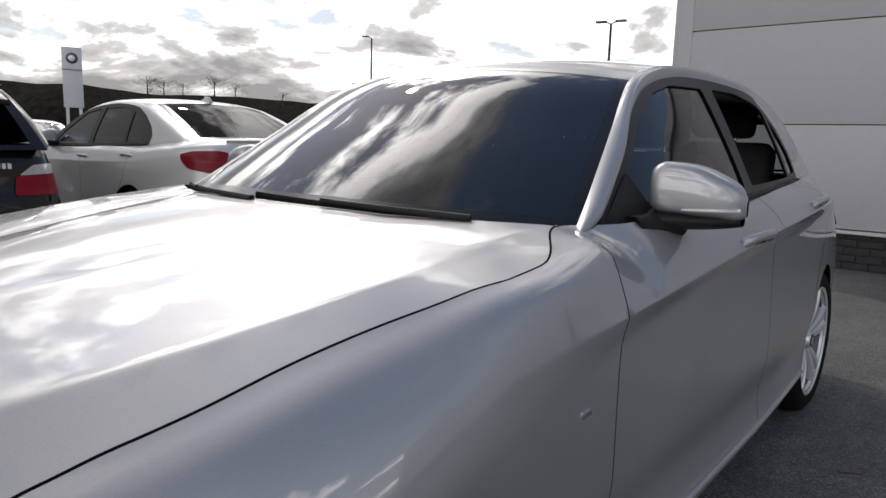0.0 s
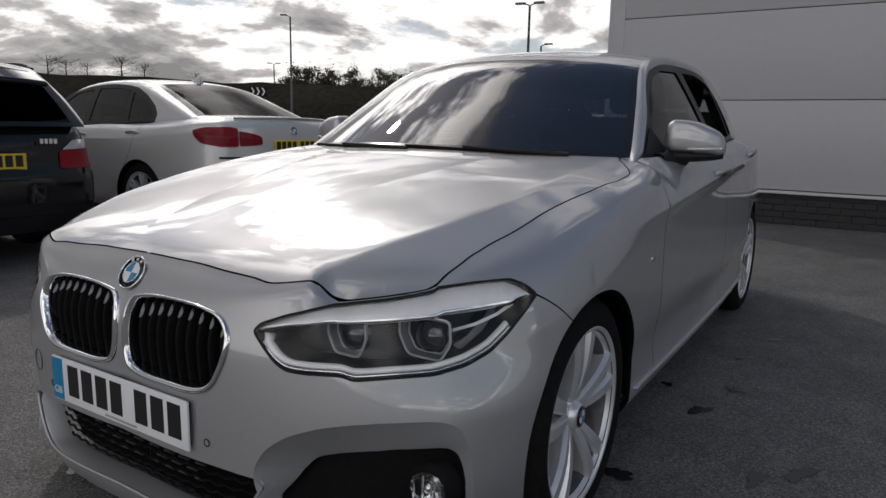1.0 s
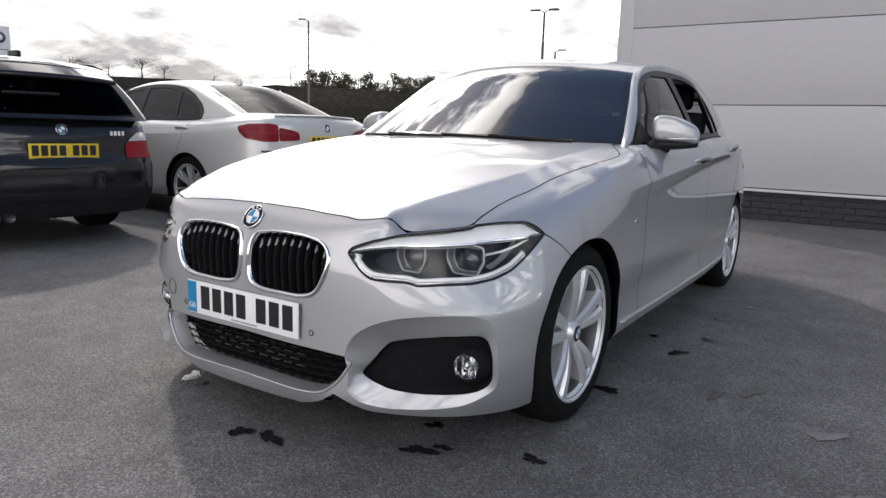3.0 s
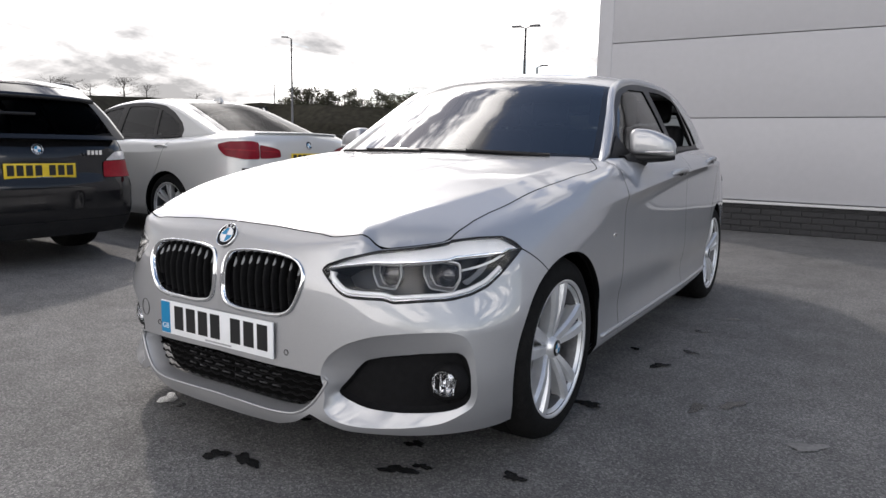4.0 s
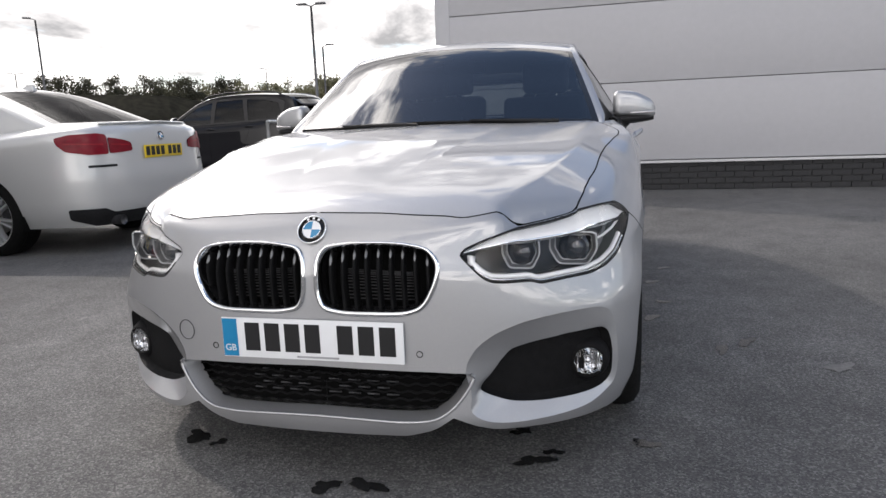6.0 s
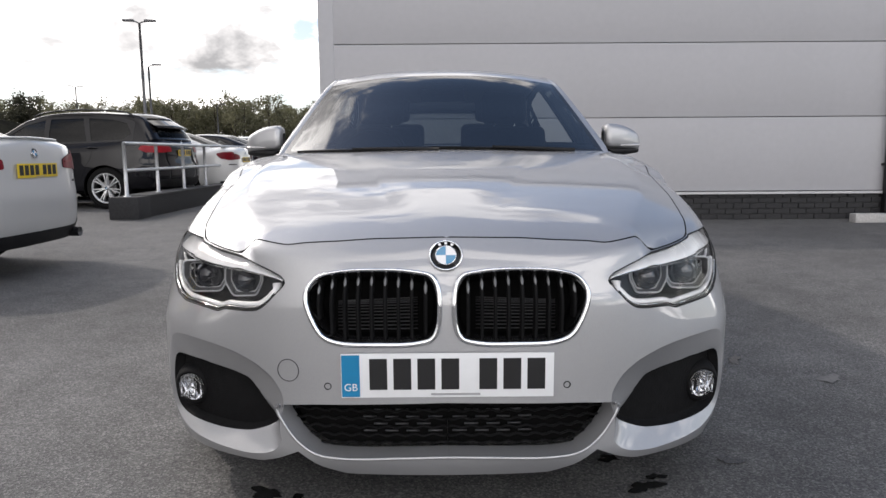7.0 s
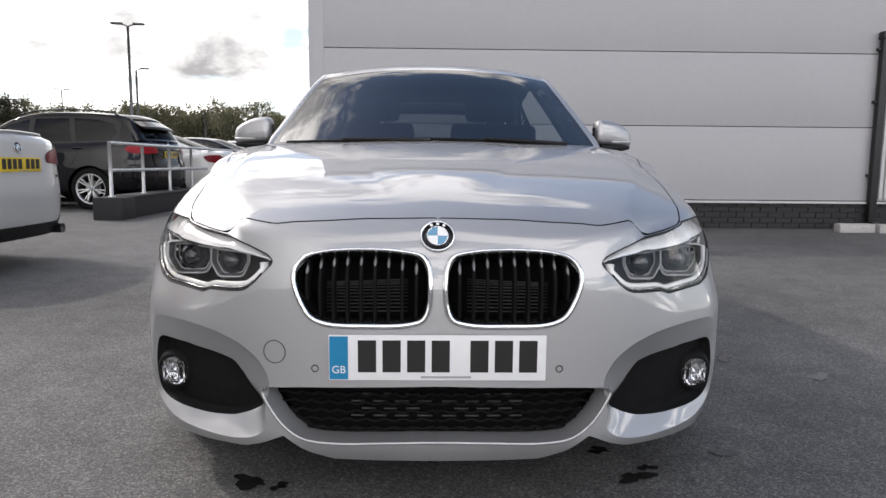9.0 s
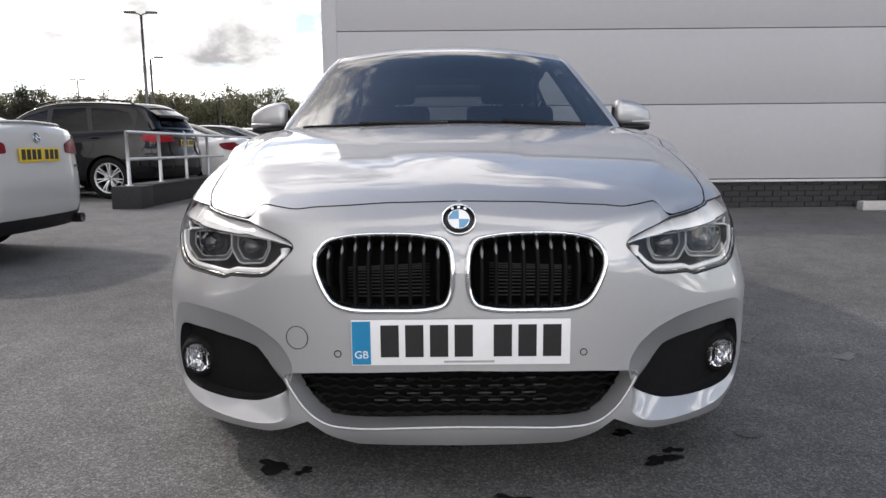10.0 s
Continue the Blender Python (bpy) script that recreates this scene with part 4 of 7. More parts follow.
def door_mirror(parent, sg, x0, y0, z0, mat, k=1.0):
    """A door mirror with painted shell, dark lower half, repeater and foot; x0, y0, z0: its inner lower end."""
    mm = new("door_mirror")
    mm.empty_display_size = 0.1
    mm.parent = parent
    mm.matrix_basis = pose(0, 0, 0)
    zc, hh, dp = curve((0, .074), (.3, .072), (.75, .058), (1, .042)), curve((0, .056), (.12, .068), (.45, .066), (.75, .054), (.93, .041), (1, .020)), curve((0, .05), (.15, .062), (.6, .058), (.9, .04), (1, .008))
    rings = []
    for t in np.concatenate([[0], np.linspace(0.015, 1, 22)]):
        x = x0 + k * 0.188 * t
        c, h, d = (k * float(f(t)[0]) for f in (zc, hh, dp))
        if t == 0:
            h, d = h * 0.6, d * 0.6
        loop = []
        for a in np.linspace(0, 2 * math.pi, 28, endpoint=False):
            ca, sa = math.cos(a), math.sin(a)
            yy = np.sign(ca) * abs(ca) ** 0.55 * d * (0.65 if ca > 0 else 1.15)
            zz = np.sign(sa) * abs(sa) ** 0.48 * h * (1.0 if sa > 0 else 0.72)
            loop.append((sg * x, y0 + yy + 0.03 * t, z0 + c + zz))
        rings.append(np.array(loop))
    loft("mirror_shell", rings, mat, mm, "painted mirror shell")
    rings2 = []
    for t in np.linspace(0, 1, 16):
        x = x0 - 0.01 + k * 0.191 * t
        d = k * float(dp(min(t, 0.97))[0]) * 1.0
        loop = []
        for a in np.linspace(0, 2 * math.pi, 20, endpoint=False):
            loop.append((sg * x, y0 + math.cos(a) * d * (0.7 if math.cos(a) > 0 else 1.12) + 0.03 * t, z0 + 0.010 + 0.006 * t + 0.024 * math.sin(a) * (1 - 0.5 * t**3)))
        rings2.append(np.array(loop))
    loft("mirror_base", rings2, M_PLASTIC, mm, "black lower half")
    a = [(sg * (x0 + k * 0.188 * t), y0 + 0.03 * t - k * float(dp(t)[0]) * 1.13, z0 + 0.036 + 0.004 * t) for t in np.linspace(0.40, 0.95, 12)]
    tube("repeater", a, lambda t: 0.0055 * (0.6 + 0.5 * t), M_CLEAR_LENS, mm, "clear side repeater", n=8)
    foot = smooth_path([(sg * (x0 + .05), y0 + .01, z0 + .006), (sg * (x0 + .02), y0 - .03, z0), (sg * (x0 + .006), y0 - .07, z0 - .006), (sg * (x0 - .004), y0 - .13, z0 - .006)], 14)
    tube("mirror_foot", foot, lambda t: .034 - .006 * t, M_PLASTIC, mm, "black mirror foot", n=10)
    v = [(sg * (x0 + k * (0.02 + 0.16 * u)), y0 + 0.045, z0 + k * (0.02 + 0.07 * w)) for u, w in ((0, 0.1), (1, 0), (1, 0.7), (0.15, 1))]
    mesh_part("mirror_glass", v, [(0, 1, 2, 3)], M_CHROME, mm, "mirror glass", smooth=False)
    return mm


# ---- the silver hatchback ----
hood_mid = curve((0.0, .60), (.08, .69), (.13, .733), (.20, .768), (.36, .812), (.63, .866), (.93, .914), (1.30, .960), (1.6, .985))
hood_crease = curve((0, .41), (.1, .455), (.316, .535), (.454, .590), (.58, .620), (.706, .645), (.95, .672), (1.2, .676), (1.6, .676))
hood_facet = curve((.0, .24), (.12, .20), (.20, .30), (.30, .36), (.45, .39), (.70, .40), (.89, .40), (1.06, .23), (1.2, .21), (1.45, .05))
lamp_roll = curve((-.042, 0), (-.030, .012), (-.012, .032), (0, .039), (.06, .034), (.12, .028), (.20, .020), (.27, .004), (.32, 0))
hood_ridge = lambda y: .131 + .24 * (y - .286)


def bonnet_height(x, y):
    """A crowned top that breaks along a crease on each side and falls to the wing."""
    x = np.abs(x)
    xc = hood_crease(y)
    u = (x - xc) / 0.005
    beyond = 0.005 * np.where(u > 25, u, np.log1p(np.exp(np.clip(u, -40, 25))))
    top = hood_mid(y) - 0.020 * (np.minimum(x, xc + 0.02) / xc) ** 2.2
    dome = 0.013 * np.clip((y - 0.15) / 0.3, 0, 1) * np.clip((1.45 - y) / 0.4, 0, 1)
    # a raised middle whose edges fall away along two ridges
    over = np.maximum(0, hood_ridge(y) + .012 - x)
    # along the lamp the edge rolls down
    px, py = x - .53, y - .181
    along, away = px * .717 + py * .697, np.maximum(0, py * .717 - px * .697)
    roll = lamp_roll(along) * np.exp(-away / .022)
    return top + dome * (1 - np.exp(-over / .15)) - hood_facet(y) * beyond - roll


def bonnet_folds():
    """Rows of points on both sides of the bonnet's ridges, so that they stay crisp."""
    y = np.arange(.14, 1.42, .016)
    t, u = (a.ravel() for a in np.meshgrid(np.arange(-.06, .33, .011), (.010, .018, .028, .040, .056)))
    roll = np.stack([.53 + .717 * t - .697 * u, .181 + .697 * t + .717 * u], 1)
    return np.vstack([roll] + [np.stack([f(y) + d, y], 1) for f, d in ((hood_crease, -.008), (hood_crease, 0), (hood_crease, .008), (hood_ridge, .004), (hood_ridge, .012), (hood_ridge, .020))])


def hatch_top(x, y):
    w = np.clip((1.52 - y) / 0.16, 0, 1)
    return bonnet_height(x, y), w * w * (3 - 2 * w)


def star_loop(pts, n=132, centre=(.66, .31)):
    """A closed outline sampled by direction from a middle point, so that two of them pair up."""
    P = round_poly(pts, .02, 4)
    D = (P - centre) * (.55, 1)
    ang, rad = np.unwrap(np.arctan2(D[:, 1], D[:, 0])), np.hypot(D[:, 0], D[:, 1])
    if ang[-1] < ang[0]:
        ang, rad = ang[::-1], rad[::-1]
    o = np.argsort(ang % (2 * math.pi))
    a = np.linspace(0, 2 * math.pi, n, endpoint=False)
    r = np.interp(a, (ang % (2 * math.pi))[o], rad[o], period=2 * math.pi)
    return np.stack([centre[0] + r * np.cos(a) / .55, centre[1] + r * np.sin(a)], 1)


def hatch_holes(sh):
    """Openings in the nose: grille, lower intake, lamp and side intake."""
    X = lambda pts: sh.sz([(float(sh.at_x(x)), z) for x, z in pts])
    kid = smooth_path([(.034, .649), (.08, .660), (.172, .665), (.28, .660), (.333, .646), (.358, .615), (.360, .590), (.342, .537), (.315, .497), (.275, .480), (.171, .475), (.075, .477), (.034, .489), (.017, .52), (.013, .585), (.018, .625)], 96, True)
    lamp = round_poly([(.413, .628), (.430, .646), (.495, .668), (.595, .688), (.705, .702), (.825, .715), (.93, .722), (1.035, .721), (1.075, .706), (1.105, .681), (1.05, .650), (.985, .607), (.94, .579), (.88, .559), (.805, .547), (.72, .545), (.635, .540), (.612, .549), (.535, .551), (.495, .555), (.47, .570), (.445, .595)], .012, 3)
    brow = star_loop([(.432, .285), (.420, .318), (.424, .350), (.45, .390), (.50, .424), (.57, .447), (.64, .457), (.74, .462), (.815, .460), (.852, .446), (.874, .400), (.884, .33), (.890, .26), (.880, .232), (.825, .204), (.78, .188), (.70, .180), (.62, .177), (.54, .177), (.48, .186), (.448, .200), (.428, .222), (.434, .25)])
    low = smooth_path([(-.02, .333), (.2, .331), (.37, .325), (.438, .314), (.425, .285), (.385, .232), (.335, .199), (.262, .190), (.12, .193), (-.02, .194)], 90, False)
    lamp[:, 1] = np.minimum(lamp[:, 1], sh.pos(np.stack([lamp[:, 0], np.full(len(lamp), sh.Q[-1])], 1))[:, 2] - .0015)
    return {"grille": X(kid), "lamp": sh.sz(lamp), "side_intake": sh.sz(brow), "low_intake": X(low)}


HATCH = dict(
    contour=[(0, 0), (.15, .003), (.30, .018), (.44, .052), (.56, .105), (.69, .195), (.777, .292), (.838, .42), (.867, .56), (.880, .75), (.884, 1.2), (.886, 1.8), (.880, 2.6), (.849, 3.3), (.808, 3.75), (.752, 4.08), (.61, 4.25), (.4, 4.31), (0, 4.33)],
    stations=["nose", -.44, -.62, -.72, -.777, .50, .775, 1.20, 1.42, 1.60, 2.6, 3.465, 4.1, "tail"],
    zs=[(.11, .115, .12, .125, .13, .135, .16, .1766, .18, .18, .18, .19, .24, .25), (.2, .2, .2, .205, .21, .22, .24, .2433, .245, .245, .245, .27, .32, .32), (.33, .33, .33, .33, .33, .34, .36, .36, .36, .36, .36, .4, .42, .42), (.45, .45, .45, .45, .45, .46, .48, .4932, .5, .5, .5, .52, .55, .55), (.58, .57, .57, .57, .57, .58, .62, .712, .742, .758, .835, .855, .76, .76), (.66, .63, .63, .635, .64, .66, .715, .785, .808, .824, .888, .912, .87, .87), (.71, .67, .67, .68, .7, .74, .8, .860, .885, .896, .938, .960, .94, .94), (.735, .7, .7, .7075, .715, .78, .84, .906, .94, .948, .978, .998, 1.004, 1.004)],
    ds=[(.050, .045, .040, .036, .036, .045, .055, .0666, .07, .07, .07, .06, .08, .08), (.028, .016, .012, .010, .009, .012, .017, .0167, .015, .015, .015, .02, .03, .03), (.036, .018, .008, .002, -.003, -.002, .005, .0199, .026, .027, .027, .006, 0, 0), (.044, .02, .013, .007, -.001, -.004, -.001, .0066, .01, .01, .01, 0, 0, 0), (.052, .028, .034, .036, .034, .014, .002, .0112, .016, .02, .024, .014, .02, .02), (.074, .043, .050, .054, .052, .034, .024, .0108, .004, 0, .002, .01, .06, .06), (.098, .062, .068, .076, .080, .090, .085, .05, .085, .050, .042, .065, .11, .12), (.13, .086, .026, .024, .06, .13, .12, .092, .19, .116, .100, .148, .165, .15)],
    top=hatch_top, hood=bonnet_height, folds=bonnet_folds,
    edge=[(0, .1300), (.17, .1255), (.30, .111), (.38, .098), (.444, .0825), (.50, .0815), (.555, .0835), (.586, .082), (.65, .085), (.74, .092), (.832, .100), (.863, .109), (.913, .121), (.98, .138), (1.091, .149), (1.276, .149), (1.48, .137), (1.60, .115), (1.70, .0945)],
    hood_end=1.42, frit=.125, hood_back=lambda x: 1.215 + 0.34 * (x / 0.68) ** 2.2 * 0.55,
    bottom=lambda s: np.interp(s, [0, .26, .33, .385, .44, .50, .65, .86, 1.0, 1.1, 1.3, 2.0, 4.0, 4.6, 5.6], [.142, .146, .166, .203, .178, .160, .153, .149, .143, .143, .17, .19, .195, .25, .26]),
    axles=(.775, 3.465), hub_z=.306, arch=.337, paint=M_SILVER, step=0.024,
    lines={"a": [(.64, .585), (.56, .650), (.47, .692), (.30, .700), (.17, .704), (.12, .720)], "b": [(1.355, .16), (1.355, .45), (1.36, .65), (1.37, .78), (1.39, .87), (1.41, .925)], "c": [(2.43, .16), (2.43, .5), (2.44, .8), (2.46, .97)],
           "d": [(3.10, .30), (3.14, .45), (3.22, .62), (3.38, .80), (3.50, .985)]},
    panels=[("front_bumper", "silver painted front bumper with sculpted air intakes", True), ("front_wing", "silver painted front wing", False), ("front_door", "silver painted front door", False), ("rear_door", "silver painted rear door", False), ("rear_quarter", "silver rear quarter panel", False)],
    holes=hatch_holes, label_bonnet="silver bonnet with two raised creases", label_roof="silver painted roof",
    W=[(.724, 1.38, .885), (.706, 1.48, .953), (.634, 1.74, 1.130), (.564, 1.98, 1.285), (.540, 2.15, 1.338), (.522, 2.5, 1.372), (.515, 3.0, 1.372), (.497, 3.5, 1.330), (.475, 3.85, 1.262), (.51, 4.05, 1.10), (.55, 4.14, 1.0)],
    by=[(1.38, .22), (1.98, .12), (2.5, .02), (3.5, 0), (3.9, -.06), (4.14, -.10)], bz=[(1.38, .015), (1.98, .036), (2.5, .036), (3.5, .032), (4.14, .0)],
    screen_top=1.985, rear_top=3.86, rear_glass=M_HATCH_REAR,
    belt_x=[(1.30, .712), (1.42, .724), (1.52, .733), (1.62, .748), (1.75, .768), (2.0, .790), (2.2, .797), (2.5, .782), (3.0, .738), (3.4, .690), (3.75, .650), (4.1, .600)], belt_z=[(1.30, .943), (1.7, .957), (2.2, .972), (3.2, .997), (4.1, 1.008)], rail_bulge=.034, lean=[(1.3, .55), (1.55, .70), (1.75, .66), (2.0, .60), (2.5, .52), (3.0, .39), (4.1, .37)], trim_rings=1,
    D=[(1.37, .885), (1.505, .938), (1.735, 1.082), (1.90, 1.203), (2.07, 1.282), (2.34, 1.328), (2.8, 1.335), (3.2, 1.300), (3.55, 1.215), (3.85, 1.09), (4.06, .988)],
    panes=[[(1.66, .984), (1.735, 1.06), (1.885, 1.170), (2.06, 1.257), (2.20, 1.290), (2.47, 1.302), (2.37, .997)], [(2.46, 1.003), (2.57, 1.307), (2.78, 1.310), (3.04, 1.284), (3.12, 1.262), (3.16, 1.015)], [(3.21, 1.02), (3.17, 1.245), (3.27, 1.20), (3.38, 1.11), (3.41, 1.03)]], open_pane=1,
    glass=[M_SIDE_GLASS, M_PRIVACY, M_PRIVACY], seal_start=1.62, rear_face=.822, c_line=([.95, 1.0, 1.1, 1.2, 1.26, 1.3, 1.5], [3.445, 3.445, 3.43, 3.34, 3.22, 3.09, 2.9]), seal_end=3.44,
    deck_from=4.08, wheel_face=.855, wheel_w=.225, tyre=.317, rim=.236, style="star", spokes=5,
)

car = empty("hatchback_car", "silver five-door hatchback with chrome kidney grilles, one rear window lowered", "car")
sh, upos, spos, _ = car_shell(car, HATCH)
openings = hatch_holes(sh)


def rim_loft(name, loop, steps, material, sg, label="", parent=car):
    """A band that follows an opening: steps of (inset, depth)."""
    rings = [flip(sh.off(shrink(loop, a), d), sg) for a, d in steps]
    return loft(name, rings, material, parent, label)


def cap(name, loop, depth, material, sg, label="", parent=car, inset=0.0, step=0.03, thick=0.004):
    p, t = fill(shrink(loop, inset), (), step)
    return panel(name, p, t, lambda q: sh.off(q, depth), sh.nor, material, parent, label, depth=thick, mirror=sg)


def span_q(loop, s):
    """Lowest and highest layout height of a loop at contour length s."""
    hits = []
    for a, b in zip(loop, np.roll(loop, -1, 0)):
        if (a[0] - s) * (b[0] - s) < 0:
            hits.append(a[1] + (b[1] - a[1]) * (s - a[0]) / (b[0] - a[0]))
    return (min(hits), max(hits)) if len(hits) > 1 else None


for sg in (False, True):
    # kidney grille
    g = new("kidney_grille")
    g.parent = car
    tagged(g, "chrome-framed kidney grille with black vertical slats")
    K = openings["grille"]
    rim_loft("grille_frame", K, [(-.002, .006), (-.001, -.003), (.003, -.007), (.008, -.008), (.012, -.004), (.0145, .006), (.015, .02)], M_CHROME, sg, "polished chrome frame", g)
    rim_loft("grille_throat", K, [(.014, .004), (.018, .09)], M_GLOSS_BLACK, sg, "", g)
    cap("grille_back", K, .088, M_GAP, sg, "", g, .015)
    for k in range(9):
        s = .052 + .0345 * k
        sp_ = span_q(shrink(K, .015), s)
        if not sp_:
            continue
        q0, q1 = sp_
        qs = np.linspace(q0, q1, 9)
        vs = []
        for q in qs:
            bulge = .012 + .016 * ((q - q0) / (q1 - q0) - .55) ** 2 * 2
            for du, dd in ((-.0045, bulge + .03), (-.0045, bulge + .004), (0, bulge), (.0045, bulge + .004), (.0045, bulge + .03)):
                vs.append(flip(sh.off(np.array([[s + du, q]]), dd), sg)[0])
        fs = [(i * 5 + j, i * 5 + j + 1, (i + 1) * 5 + j + 1, (i + 1) * 5 + j) for i in range(8) for j in range(4)]
        mesh_part("slat", vs, fs, M_INSERT, g)
        # bright tip near the top of each slat
        qa, qb = q1 - .052, q1 - .012
        vs = []
        for t in np.linspace(0, 1, 7):
            q = qa + (qb - qa) * t
            w_ = .0042 * math.sin(math.pi * min(1, .12 + .85 * t)) ** .7
            bulge = .012 + .016 * ((q - q0) / (q1 - q0) - .55) ** 2 * 2 - .0025
            for du, dd in ((-w_, bulge + .006), (0, bulge), (w_, bulge + .006)):
                vs.append(flip(sh.off(np.array([[s + du, q]]), dd), sg)[0])
        fs = [(i * 3 + j, i * 3 + j + 1, (i + 1) * 3 + j + 1, (i + 1) * 3 + j) for i in range(6) for j in range(2)]
        mesh_part("slat_tip", vs, fs, M_SLAT_TIP, g, "silver slat tip")
    for k in range(11):
        q = openings["grille"][:, 1].min() + .03 + .0095 * k
        a = [flip(sh.off(np.array([[s, q]]), .076), sg)[0] for s in np.linspace(.07, .29, 8)]
        tube("radiator_fin", a, .0018, M_DARK_METAL, g, n=4)
    # headlamp
    h = new("headlamp")
    h.parent = car
    tagged(h, "angular headlamp with twin hexagonal light rings")
    O = openings["lamp"]
    OZ = np.stack([O[:, 0], sh.pos(O)[:, 2]], 1)
    lnor = lambda p: sh.nor(np.stack([p[:, 0], np.minimum(p[:, 1], .55)], 1))
    deep = lambda pz, d_: (lambda p: sh.pos(p) - lnor(p) * d_)(sh.sz(pz))
    band = lambda name, steps, mt, lb="": loft(name, [flip(deep(shrink(OZ, i_), d_), sg) for i_, d_ in steps], mt, h, lb)

    def lamp_cap(name, inset, d_, mt, lb, thick=.004):
        p, f = fill(shrink(OZ, inset), (), .03)
        return panel(name, p, f, lambda q: deep(q, d_), lambda q: lnor(sh.sz(q)), mt, h, lb, depth=thick, mirror=sg)

    band("lamp_seal", [(-.001, .012), (-.0005, .001), (.0030, .0008), (.0045, .008)], M_PLASTIC, "black rubber seal")
    band("lamp_bowl", [(.003, .004), (.008, .03), (.026, .15)], M_LAMP_DARK)
    lamp_cap("lamp_back", .024, .15, M_LAMP_DARK, "dark lamp housing")
    lamp_cap("lamp_cover", .004, .0015, M_CLEAR, "clear lamp cover", 0).visible_shadow = False
    top, bott = [], []
    for s in np.linspace(.428, 1.085, 70):
        sp_ = span_q(OZ, s)
        if sp_:
            bott.append((s, sp_[0])), top.append((s, sp_[1]))
    top, bott = np.array(top), np.array(bott)
    thick = np.minimum(np.interp(top[:, 0], [.428, .5, .63, .8, .93, 1.02, 1.085], [.006, .020, .034, .044, .050, .046, .014]), (top[:, 1] - bott[:, 1]) * .7)
    rows = [np.stack([top[:, 0], top[:, 1] - .0045 - thick * k], 1) for k in (0, .45, .9, 1, 1)]
    loft("brow_light", [flip(deep(r, d), sg) for r, d in zip(rows, (.022, .013, .006, .008, .05))], M_BROW, h, "pale daytime light strip", closed=False)
    rows = [np.stack([top[:, 0], top[:, 1] - .0045 - thick * k], 1) for k in (.84, .98, 1.04)]
    loft("brow_edge", [flip(deep(r, d), sg) for r, d in zip(rows, (.0045, .004, .008))], M_CHROME, h, "bright lower edge of the strip", closed=False)
    # lower strip: starts thick at the inner end, follows the lower outline and turns up at the outer end
    low = bott[(bott[:, 0] > .445) & (bott[:, 0] < 1.0)]
    path = np.vstack([[(.450, low[0, 1] + .034)], low + (0, .018)])
    tube("lower_light_strip", flip(deep(path, .014), sg), lambda k: .012 - .005 * min(1, k * 8), M_BROW, h, "bright lower strip", n=8)
    tube("lower_trim", flip(deep(low + (0, .0095), .004), sg), .0025, M_CHROME, h, "chrome lower trim", n=8)
    rail = sh.sz([(.86, .632), (.92, .640), (.98, .655), (1.03, .672)])
    tube("side_rail", [flip(sh.off(np.array([p]), .018), sg)[0] for p in rail], .004, M_BROW, h, "bright side rail", n=8)
    for cx, cy, cz, rw, rh in ((.5385, .220, .610, .050, .043), (.670, .309, .608, .064, .046)):
        ringp = round_poly([(-.95, 1), (.95, 1), (1, 0), (.62, -.9), (-.62, -.9), (-1, 0)], .2)[::2]
        ring_at = lambda k, d: flip([(cx + rw * k * u, cy + d, cz + rh * k * v) for u, v in ringp], sg)
        for nm, k, d, r_ in (("light_ring", 1, -.012, .0030), ("inner_ring", .80, .006, .0022)):
            tube(nm, ring_at(k, d), r_, M_LIGHT_GUIDE, h, "pale hexagonal light ring", n=8, closed=True)
        loft("ring_bezel", [ring_at(k, d) for k, d in ((1.0, -.012), (.9, -.004), (.80, .006))], M_LAMP_GREY, h, "grey ring bezel")
        cen = flip([(cx, cy + .016, cz)], sg)[0]
        rot = Vector((0, -1, .08)).normalized().to_track_quat("Z", "Y").to_matrix().to_4x4()
        v, f = lathe([(0, .026), (.014, .024), (.028, .016), (.042, .0)], 28, "z")
        v = [tuple(Matrix.Translation(cen) @ rot @ Vector(p)) for p in v]
        mesh_part("projector_lens", v, f, M_LENS, h, "dark projector lens")
    side = [(.87, .60), (.91, .615), (.965, .655), (1.0, .685), (1.0, .665), (.95, .62), (.89, .588)]
    cap("side_reflector", sh.sz(round_poly(side, .008)), .045, M_LAMP_GREY, sg, "grey side reflector", h)
    # side intake with fog lamp
    B = openings["side_intake"]
    b = sh.sz(star_loop([(0.455, 0.263), (0.5, 0.311), (0.535, 0.353), (0.553, 0.369), (0.61, 0.383), (0.67, 0.391), (0.77, 0.399), (0.83, 0.4), (0.852, 0.387), (0.866, 0.351), (0.872, 0.297), (0.874, 0.263), (0.862, 0.241), (0.835, 0.226), (0.79, 0.217), (0.705, 0.213), (0.62, 0.214), (0.555, 0.222), (0.5, 0.241)]))
    reach = lambda p: np.interp(p[:, 0], [.45, .60, .75, .87], [.80, .70, .42, .14])[:, None]
    sunk = lambda p, d: sh.pos(p) - sh.nor(p) * d
    rings = [flip(sunk(B * (1 - t) + b * t, d * reach(B * (1 - t) + b * t)), sg) for t, d in ((0, 0), (.05, .004), (.14, .010), (.5, .028), (.92, .049), (1, .053))]
    loft("intake_scoop", rings, M_SILVER, car, "silver sculpted scoop round the side intake")
    rings = [flip(sunk(shrink(b, i_), .053 * reach(b) + d), sg) for i_, d in ((0, 0), (.004, .016), (.010, .024))]
    si = new("side_intake")
    si.parent = car
    tagged(si, "black side intake insert with round fog lamp")
    loft("intake_rim", rings, M_INSERT, si)
    p, t = fill(shrink(b, .009), (), .03)
